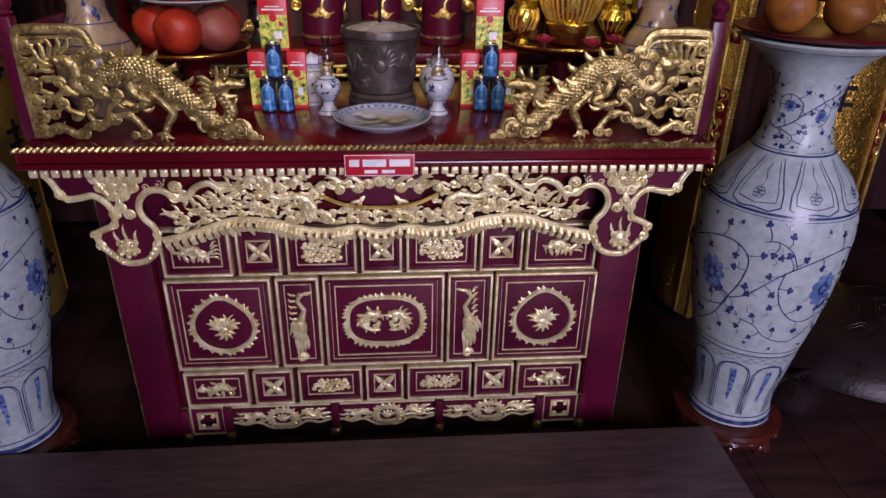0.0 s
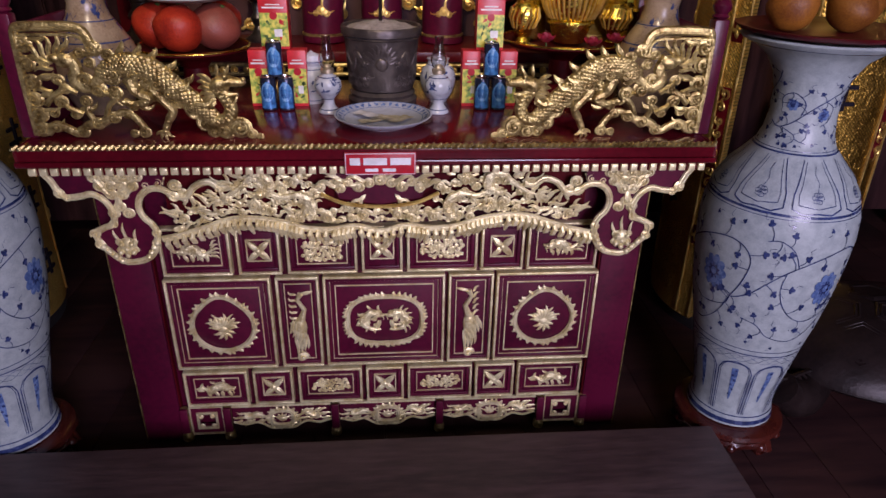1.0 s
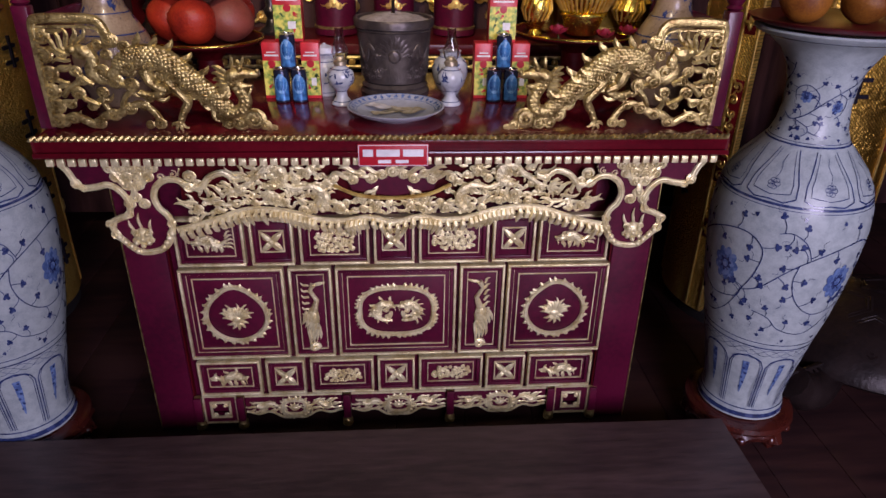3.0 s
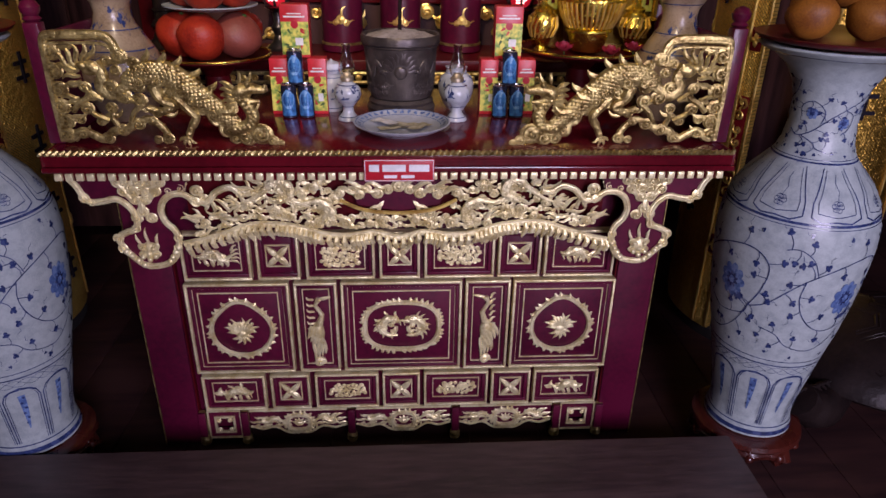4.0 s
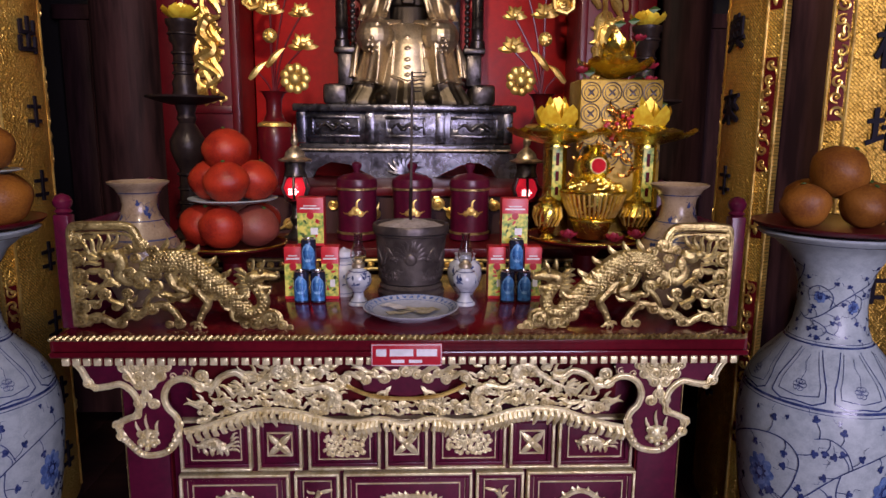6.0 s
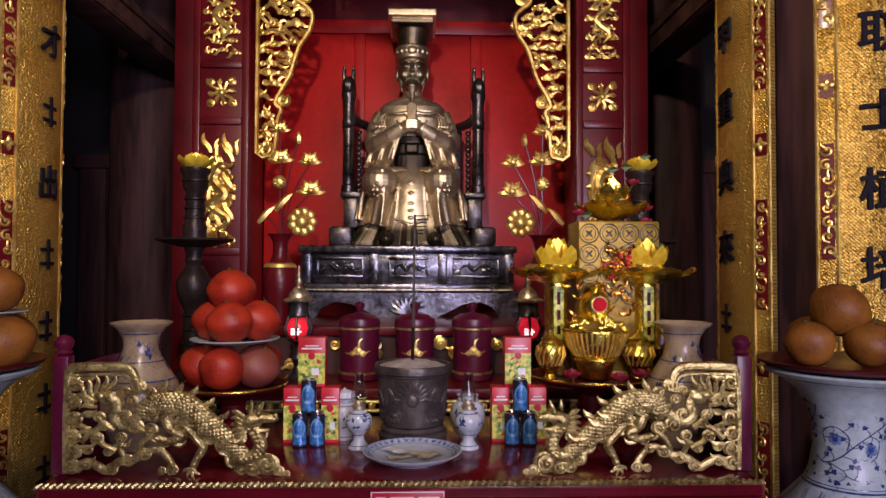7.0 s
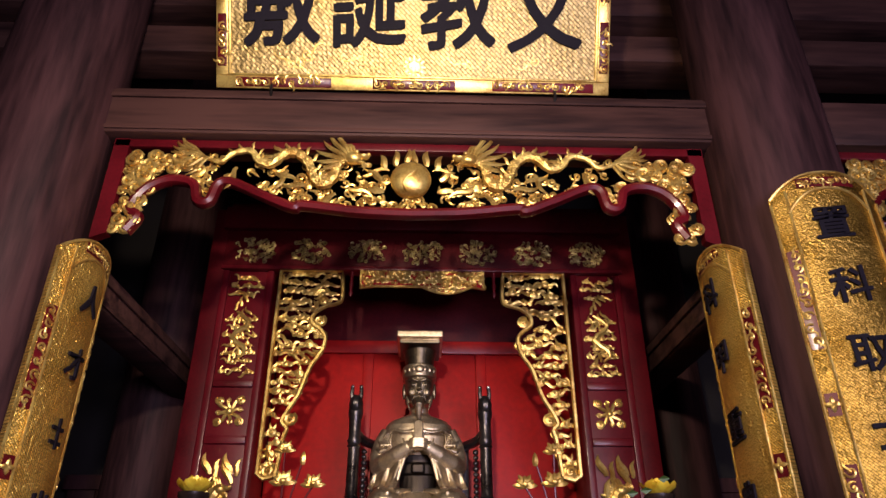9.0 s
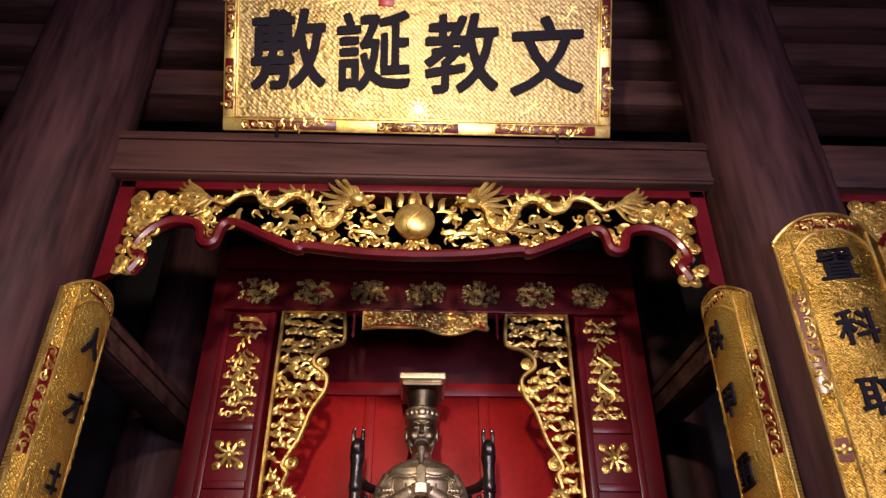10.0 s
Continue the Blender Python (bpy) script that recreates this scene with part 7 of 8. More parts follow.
for g, turn in ((-1, 60), (1, -4)):
    vx = g * 1.222
    vase_stand(vx, 1.87)
    floor_vase(vx, 1.87, turn, "tall blue-and-white porcelain floor vase painted with vines")
    t = thing("fruit_tray", (vx, 1.87, 1.394), "shallow dark red lacquered tray on the vase mouth", "tray", "fruit trays")
    part("dish", Kit().lathe([(0.05, 0.002), (0.19, 0.003), (0.222, 0.012), (0.230, 0.022), (0.224, 0.023), (0.185, 0.012), (0.05, 0.011)], n=44), LACQUER, t)
for i, (x, y, z, r) in enumerate(((1.102, 1.845, 1.466, 0.064), (1.262, 1.835, 1.466, 0.064), (1.215, 1.890, 1.556, 0.078), (1.345, 1.93, 1.466, 0.064), (1.185, 1.985, 1.468, 0.066))):
    pomelo(x, y, z, r, YELLOW, "ripe yellow-orange pomelo piled on the vase tray", "yellow pomelos", i)
for i, (x, y, z, r) in enumerate(((-1.055, 1.83, 1.474, 0.072), (-1.20, 1.76, 1.474, 0.070), (-1.13, 1.97, 1.474, 0.070), (-1.30, 1.90, 1.474, 0.068))):
    pomelo(x, y, z, r, YELLOW, "ripe yellow-orange pomelo piled on the vase tray", "yellow pomelos", i + 9)
k = thing("small_plate", (-1.15, 1.86, 1.535), "white porcelain plate between the pomelos", "plate")
part("dish", Kit().lathe([(0.05, 0.0), (0.09, 0.004), (0.125, 0.014), (0.122, 0.017), (0.05, 0.006)], n=30), PORCELAIN, k)
pomelo(-1.09, 1.85, 1.608, 0.066, YELLOW, "greenish-yellow pomelo on a white plate", "yellow pomelos", 30)


# ---- bronze turtle beside the vase ----
def turtle():
    k = Kit()
    k.lathe([(0.45, 0.13), (0.50, 0.15), (0.49, 0.175), (0.45, 0.22), (0.36, 0.285), (0.22, 0.335), (0.08, 0.355), (0.01, 0.357)], (1.98, 2.16, 0), 40, (1.0, 0.8))
    k.lathe([(0.30, 0.06), (0.42, 0.10), (0.44, 0.13)], (1.98, 2.16, 0), 32, (1.0, 0.8))
    pts = [(1.62, 2.0, 0.10), (1.54, 1.93, 0.09), (1.46, 1.90, 0.12), (1.41, 1.885, 0.17)]
    k.tube(smooth_path(pts, 4), [0.075] * 8 + [0.065] * 5, 12)
    for i in range(7):
        f = i / 6
        k.tube([(1.60 - 0.16 * f + 0.07 * math.cos(a), 1.98 - 0.08 * f + 0.02 * math.cos(a), 0.10 + 0.02 * f + 0.08 * math.sin(a)) for a in [j * 0.6 for j in range(11)]], 0.007, 5)
    for cx, cy in ((2.28, 1.92), (1.72, 2.46), (2.26, 2.46)):
        k.tube([(cx, cy, 0.16), (cx - 0.02, cy - 0.02, 0.07), (cx - 0.03, cy - 0.04, 0.0)], [0.09, 0.075, 0.085], 12)
    for i in range(3):
        for j in range(2):
            cx, cy = 1.75 + 0.19 * i, 1.98 + 0.17 * j + 0.085 * (i % 2)
            for q in (0.085, 0.07):
                ring = []
                for a in range(7):
                    px, py = cx + q * math.cos(a * math.pi / 3), cy + q * math.sin(a * math.pi / 3)
                    d = math.hypot((px - 1.98), (py - 2.16) / 0.8)
                    zz = 0.358 - 0.15 * (d / 0.46) ** 2.2
                    ring.append((px, py, zz))
                k.tube(ring, 0.008, 5)
    solid("turtle_statue", k, OLDBRONZE, "dark bronze turtle statue with a hexagon-patterned shell", "statue", smooth=50)


turtle()


# ---- things on the altar table ----
DECK = 1.10


def fluted(name, at, prof, mat, label, category, group="", n=32):
    t = thing(name, at, label, category, group)
    part("body", Kit().lathe(prof, n=n), mat, t)
    return t


def table_vase(x, y):
    prof = [(0.075, 0), (0.082, 0.01), (0.10, 0.05), (0.122, 0.11), (0.124, 0.15), (0.112, 0.20), (0.085, 0.245), (0.060, 0.285), (0.052, 0.32), (0.056, 0.345), (0.074, 0.375), (0.092, 0.388), (0.094, 0.393), (0.088, 0.395), (0.05, 0.36)]
    v = fluted("table_vase", (x, y, DECK), prof, CREAM, "round cream porcelain vase with faint blue painting", "vase", "table vases", 40)
    f = on_vase(prof, 0.1)
    k = Kit()
    rng = random.Random(9)
    for z, w in ((0.215, 0.004), (0.272, 0.003), (0.36, 0.003)):
        k.ribbon([(0.628 * i / 40, z) for i in range(41)], w, f)
    for i in range(54):
        u, z = rng.uniform(0, 0.628), rng.choice((rng.uniform(0.06, 0.2), rng.uniform(0.225, 0.35), rng.uniform(0.28, 0.36)))
        ivy(k, u, z, rng.uniform(0, 6), 0.020, f)
        k.ribbon([(u, z), (u + 0.02, z + 0.012), (u + 0.035, z - 0.004), (u + 0.05, z + 0.008)], 0.002, f)
    part("painted_vine", k, BLUE, v, "faded blue vines", 0)
    return v


table_vase(-0.858, 2.22)
table_vase(0.893, 2.22)


def censer():
    c = thing("incense_burner", (0.010, 2.30, DECK), "dark cast bronze incense burner filled with ash", "incense burner")
    part("foot", Kit().lathe([(0.095, 0), (0.112, 0.004), (0.114, 0.02), (0.104, 0.03), (0.108, 0.04), (0.098, 0.05)], n=40), CENSER, c)
    part("bowl", Kit().lathe([(0.09, 0.048), (0.102, 0.055), (0.108, 0.09), (0.114, 0.15), (0.120, 0.21), (0.122, 0.222), (0.129, 0.226), (0.130, 0.246), (0.126, 0.252), (0.119, 0.25), (0.112, 0.235), (0.05, 0.234)], n=48), CENSER, c)
    part("rim_fillet", Kit().lathe([(0.1215, 0.214), (0.125, 0.218), (0.1215, 0.222)], n=40), CENSER, c)
    k = Kit()
    rad = lambda z: 0.104 + (z - 0.05) * 0.095
    t = Kit().ball((0, -0.002, 0), 0.021, 12, (1, 0.6, 1))
    for j in range(11):
        a = math.pi * j / 10
        t.flame(0.026 * math.cos(a), 0.026 * math.sin(a), a, 0.04, 0.0055, 0, 0.35 if j < 5 else -0.35)
    for g in (-1, 1):
        dragon(t, [(g * 0.17, -0.03), (g * 0.14, 0.02), (g * 0.11, -0.02), (g * 0.085, 0.03), (g * 0.065, 0.0)], 0.009, 0.0, 3, 6, True, True, 0.8)
        clouds(t, lambda x, z: True, min(g * 0.04, g * 0.17), max(g * 0.04, g * 0.17), -0.075, -0.035, 0.0, 0.012, 5 + g, 0.6, 0.3, 0.2)
    for rot in (-math.pi / 2, math.pi / 2):
        for x, y, z in t.v:
            zz = 0.145 + z
            r = rad(zz) + 0.001 - y * 0.5
            k.v.append((r * math.cos(rot + x / 0.115), r * math.sin(rot + x / 0.115), zz))
    k.f += t.f + [tuple(i + len(t.v) for i in q) for q in t.f]
    part("dragon_relief", k, CENSER, c, "low relief of dragons and a flaming pearl")
    rng = random.Random(2)
    k = Kit()
    rings = 9
    k.v.append((0, 0, 0.262))
    for i in range(1, rings + 1):
        for j in range(36):
            a = 2 * math.pi * j / 36
            r = 0.117 * i / rings
            k.v.append((r * math.cos(a), r * math.sin(a), 0.240 + 0.022 * (1 - (i / rings) ** 2) + rng.uniform(-0.003, 0.003)))
    k.f += [(0, 1 + j, 1 + (j + 1) % 36) for j in range(36)]
    k.f += [(1 + i * 36 + j, 1 + i * 36 + 36 + j, 1 + i * 36 + 36 + (j + 1) % 36, 1 + i * 36 + (j + 1) % 36) for i in range(rings - 1) for j in range(36)]
    part("ash", k, ASH, c, "grey incense ash heaped in the bowl")
    s = thing("incense_stick", (0.008, 2.30, DECK + 0.25), "tall thin dark incense stick standing in the ash", "incense")
    part("stick", Kit().tube([(0, 0, 0), (0.004, 0, 0.25), (0.006, 0, 0.50)], [0.005, 0.0045, 0.004], 7), CENSER, s)
    part("bound_foot", Kit().tube([(0, 0, 0.0), (0.002, 0, 0.12)], 0.0060, 7), OLDBRONZE, s)
    k = Kit()
    for j in range(6):
        k.tube([(0.004, 0, 0.435 + 0.012 * j), (0.035 + 0.004 * j, -0.004, 0.436 + 0.012 * j)], 0.0022, 5)
    part("curl", k, DARKBRONZE, s)


censer()


def offering_plate():
    p = thing("offering_plate", (0.012, 2.03, DECK), "white porcelain plate with a blue painted rim", "plate")
    prof = [(0.075, 0.0), (0.08, 0.006), (0.115, 0.014), (0.143, 0.030), (0.146, 0.034), (0.142, 0.035), (0.112, 0.019), (0.05, 0.012), (0.002, 0.012)]
    part("dish", Kit().lathe(prof, n=48), WHITEWARE, p)
    k = Kit()
    ring = lambda r, z, w: [((r + s * w) * math.cos(a), (r + s * w) * math.sin(a), z + 0.0012 + s * w * 0.5) for a in [i * 2 * math.pi / 60 for i in range(60)] for s in (-1, 1)]
    for r, z, w in ((0.139, 0.0335, 0.0012), (0.118, 0.0222, 0.001)):
        k.add(ring(r, z, w), [(2 * i, 2 * i + 1, (2 * i + 3) % 120, (2 * i + 2) % 120) for i in range(60)])
    sheet = lambda u, v: ((0.128 + v) * math.cos(u / 0.128), (0.128 + v) * math.sin(u / 0.128), 0.0295 + v * 0.55)
    for i in range(36):
        k.blot(0.804 * i / 36, 0.001 * (-1) ** i, 0.009, 0.0062, sheet, 3, i)
    part("painted_rim", k, PALEBLUE, p, "blue painted rim", 0)
    for i, (x, y, a, mat) in enumerate(((-0.03, -0.01, 25, PAPER), (0.02, 0.01, -15, PAPER), (0.05, -0.02, 50, PAPER), (-0.05, 0.02, -40, WHITE))):
        c = thing("banknote", (0.012 + x, 2.03 + y, DECK + 0.0165 + 0.0035 * i), "crumpled banknote lying in the plate" if mat is PAPER else "white paper slip lying in the plate", "banknote", "offerings in the plate")
        c.rotation_euler.z = radians(a)
        q = Kit()
        for yy in (0, 1):
            for i2 in range(9):
                for j2 in range(5):
                    q.v.append((-0.042 + 0.0105 * i2, -0.021 + 0.0105 * j2, 0.0014 * math.sin(i2 * 1.3 + i) + 0.0008 * math.cos(j2 * 2) + yy * 0.0006))
        for i2 in range(8):
            for j2 in range(4):
                b = i2 * 5 + j2
                q.f.append((b + 45, b + 50, b + 51, b + 46))
                q.f.append((b, b + 1, b + 6, b + 5))
        part("paper", q, mat, c)


offering_plate()


def can(x, y, z):
    c = thing("drink_can", (x, y, z), "slim blue printed drink can offered on the altar", "can", "drink cans")
    part("tin", Kit().lathe([(0.020, 0), (0.0245, 0.003), (0.0245, 0.097), (0.021, 0.103), (0.0, 0.101)], n=20), CANDARK, c)
    k = Kit()
    n = 12
    for j in range(9):
        z0 = 0.008 + 0.084 * j / 8
        wd = 1.05 * (1 if j < 6 else (0.85, 0.55, 0.2)[j - 6])
        for i in range(n + 1):
            a = -math.pi / 2 - wd + 2 * wd * i / n
            k.v.append((0.0248 * math.cos(a), 0.0248 * math.sin(a), z0))
    k.f = [(j * (n + 1) + i, j * (n + 1) + i + 1, (j + 1) * (n + 1) + i + 1, (j + 1) * (n + 1) + i) for j in range(8) for i in range(n)]
    part("label", k, CANBLUE, c, "bright blue printed label")
    f = lambda u, v: (0.0252 * math.cos(u / 0.0252 - math.pi / 2), 0.0252 * math.sin(u / 0.0252 - math.pi / 2), v)
    part("label_sky", Kit().blot(0, 0.060, 0.0200, 0.030, f, 0), LABELSKY, c, "pale blue upper print", 0)
    g = lambda u, v: (0.0255 * math.cos(u / 0.0255 - math.pi / 2), 0.0255 * math.sin(u / 0.0255 - math.pi / 2), v)
    part("label_bar", Kit().ribbon([(0, 0.040), (0, 0.056), (0, 0.070)], [0.004, 0.011, 0.006], g), CANBLUE, c, "", 0)
    part("rim", Kit().lathe([(0.0205, 0.101), (0.0225, 0.104), (0.0225, 0.106), (0.019, 0.1065), (0.018, 0.103)], n=20), STEEL, c)


def carton(x0, x1, y, z0, z1):
    cx, w, h = (x0 + x1) / 2, (x1 - x0) / 2, z1 - z0
    c = thing("tea_carton", (cx, y, z0), "red and yellow printed paper carton on the altar", "carton", "cartons")
    part("box", Kit().box(-w, w, -0.03, 0.03, 0, h, 0.002), BOXRED, c)
    part("printed_front", Kit().box(-w + 0.001, w - 0.001, -0.0312, -0.0295, h * 0.06, h * 0.68), BOXYELLOW, c, "yellow-green printed picture")
    part("white_patch", Kit().box(0.0, w * 0.55, -0.0322, -0.031, h * 0.24, h * 0.38), WHITE, c)
    part("brand_oval", Kit().lathe([(0.001, -0.0005), (0.012, 0.0), (0.012, 0.001), (0.001, 0.0012)], n=16).moved(pose(0.0, -0.0315, h * 0.63, 90, 0, 0)), SIGNRED, c)
    part("print_bar", Kit().box(-w * 0.75, w * 0.75, -0.0312, -0.0295, h * 0.76, h * 0.79).box(-w * 0.5, w * 0.5, -0.0312, -0.0295, h * 0.82, h * 0.84), WHITE, c)
    rng = random.Random(int(cx * 1000))
    flat = lambda u, v: (u, -0.0318, v)
    for j in range(7):
        part("leaf_print", Kit().blot(rng.uniform(-w * 0.7, w * 0.7), h * rng.uniform(0.12, 0.58), 0.010, 0.0045, flat, 3, rng.uniform(0, 6)), LEAF if j % 3 else BOXRED, c, "", 0)


for cx in (-0.322, 0.358):
    can(cx - 0.027, 2.21, DECK)
    can(cx + 0.028, 2.21, DECK)
    can(cx, 2.21, DECK + 0.1066)
    carton(cx - 0.088, cx - 0.030, 2.275, DECK, DECK + 0.178)
    carton(cx + 0.034, cx + 0.092, 2.275, DECK, DECK + 0.178)
    carton(cx - 0.044, cx + 0.044, 2.29, DECK + 0.1785, DECK + 0.340)

LAMP = [(0.031, 0), (0.034, 0.004), (0.031, 0.010), (0.018, 0.026), (0.016, 0.040), (0.022, 0.052), (0.037, 0.068), (0.042, 0.084), (0.040, 0.100), (0.030, 0.113), (0.018, 0.120), (0.016, 0.124)]
JAR = [(0.030, 0), (0.032, 0.008), (0.034, 0.03), (0.046, 0.06), (0.048, 0.085), (0.036, 0.108), (0.026, 0.12), (0.030, 0.13), (0.034, 0.14), (0.028, 0.155), (0.008, 0.163), (0.0, 0.17)]
BOWL = [(0.030, 0), (0.034, 0.008), (0.048, 0.03), (0.058, 0.06), (0.060, 0.085), (0.052, 0.11), (0.036, 0.122), (0.033, 0.135), (0.038, 0.142), (0.0, 0.145)]
GLASS = bpy.data.materials.new("lamp_glass")
GLASS.use_nodes = True
gb = GLASS.node_tree.nodes["Principled BSDF"]
gb.inputs["Transmission Weight"].default_value, gb.inputs["Roughness"].default_value, gb.inputs["IOR"].default_value = 1.0, 0.04, 1.45


def small_painting(prof, v, z0, z1, rings, seed):
    k, rng = Kit(), random.Random(seed)
    f = on_vase(prof, 0.04, 0.0007)
    for j in range(26):
        vine_leaf(k, rng.uniform(0, 0.2513), rng.uniform(z0, z1), rng.uniform(0, 6), rng.uniform(0.005, 0.008), f)
    for z in rings:
        k.ribbon([(0.2513 * i / 30, z) for i in range(31)], 0.0022, f)
    part("painted_flower", k, BLUE, v, "cobalt sprigs", 0)


for x, y in ((-0.158, 2.17), (0.187, 2.165)):
    l = thing("oil_lamp", (x, y, DECK), "blue-and-white porcelain oil lamp with a clear glass chimney", "oil lamp", "oil lamps")
    part("font", Kit().lathe(LAMP, n=28), WHITEWARE, l, "blue-and-white porcelain foot and bowl")
    small_painting(LAMP, l, 0.062, 0.108, (0.014, 0.046, 0.114), int(x * 100))
    part("burner", Kit().lathe([(0.017, 0.123), (0.021, 0.126), (0.021, 0.137), (0.015, 0.141), (0.010, 0.15)], n=20), BRONZE, l, "brass burner collar")
    ch = part("chimney", Kit().lathe([(0.0155, 0.140), (0.022, 0.150), (0.026, 0.163), (0.024, 0.178), (0.015, 0.198), (0.0125, 0.220), (0.014, 0.236), (0.0125, 0.2355), (0.011, 0.220), (0.0135, 0.198), (0.0225, 0.178), (0.0245, 0.163), (0.0205, 0.151), (0.014, 0.141)], n=20), GLASS, l, "clear glass chimney")
    ch.visible_shadow = False
for x, y, prof, zs, rings, seed in ((-0.218, 2.30, JAR, (0.03, 0.10), (0.012, 0.112, 0.135), 4), (0.196, 2.32, BOWL, (0.025, 0.115), (0.012, 0.124), 5)):
    v = fluted("small_jar", (x, y, DECK), prof, WHITEWARE, "small lidded blue-and-white porcelain jar" if seed == 4 else "small round-bellied blue-and-white porcelain jar", "jar", "small jars", 28)
    small_painting(prof, v, zs[0], zs[1], rings, seed)


# fruit stand
def footed_tray(x, y, z, r, label):
    t = thing("footed_tray", (x, y, DECK), label, "tray", "footed trays")
    part("foot", Kit().lathe([(0.09, 0.0), (0.10, 0.006), (0.085, 0.02), (0.045, 0.05), (0.04, z - 0.06), (0.07, z - 0.025), (0.10, z - 0.012)], n=30), DARKRED, t)
    part("dish", Kit().lathe([(0.08, z - 0.014), (r * 0.9, z - 0.008), (r, z + 0.004), (r, z + 0.012), (r * 0.93, z + 0.004), (0.05, z)], n=44), DARKRED, t)
    part("gilded_rim", Kit().tube([(r * math.cos(a), r * math.sin(a), z + 0.011) for a in [i * 2 * math.pi / 48 for i in range(49)]], 0.004, 6), FOIL, t)


FX, FY = -0.622, 2.43
footed_tray(FX, FY, 0.150, 0.185, "dark red lacquered footed tray under the red pomelos")
for i, a in enumerate((-95, -165, -25, 40, 140)):
    q = radians(a)
    pomelo(FX + 0.102 * math.cos(q), FY + 0.102 * math.sin(q), DECK + 0.155 + 0.073, 0.077, POMELO2 if i == 2 else POMELO, "dull brownish red pomelo in the lower ring" if i == 2 else "large red pomelo piled on the tray", "red pomelos", i)
t = thing("fruit_plate", (FX + 0.005, FY, DECK + 0.302), "blue-rimmed white plate between the pomelo layers", "plate")
part("dish", Kit().lathe([(0.06, 0.0), (0.11, 0.004), (0.152, 0.016), (0.153, 0.020), (0.148, 0.020), (0.06, 0.006)], n=40), PORCELAIN, t)
for i, a in enumerate((-88, 168, 12, 90)):
    q = radians(a)
    pomelo(FX + 0.004 + 0.078 * math.cos(q), FY + 0.078 * math.sin(q), DECK + 0.308 + 0.073, 0.076, POMELO, "large red pomelo on the upper plate", "red pomelos", i + 5)
pomelo(FX - 0.01, FY - 0.005, DECK + 0.485, 0.082, POMELO, "large red pomelo crowning the pile", "red pomelos", 12)


# gilded votive set
def lotus(kit, x, y, z, r, h, n=8, open_=0.6, y_up=True):
    """Two rings of pointed petals."""
    for ring, (q, o, hh) in enumerate(((1.0, open_, 0.8), (0.62, open_ * 0.45, 1.0))):
        for j in range(n):
            a = 2 * math.pi * (j + 0.5 * ring) / n
            c, s = math.cos(a), math.sin(a)
            w = r * 0.42
            rows = []
            for i in range(5):
                f = i / 4
                rr = r * q * (0.25 + o * math.sin(f * 1.7))
                ww = w * math.sin(math.pi * (0.15 + 0.85 * f)) + 0.0005
                zz = z + h * hh * f ** 1.2
                rows.append([(x + rr * c - ww * s * k, y + rr * s + ww * c * k, zz + (0.10 * h * k * k if 0 < i < 4 else 0)) for k in (-1, 0, 1)])
            kit.add([p for r_ in rows for p in r_], [(3 * i + k, 3 * i + k + 1, 3 * i + 4 + k, 3 * i + 3 + k) for i in range(4) for k in (0, 1)])
    return kit


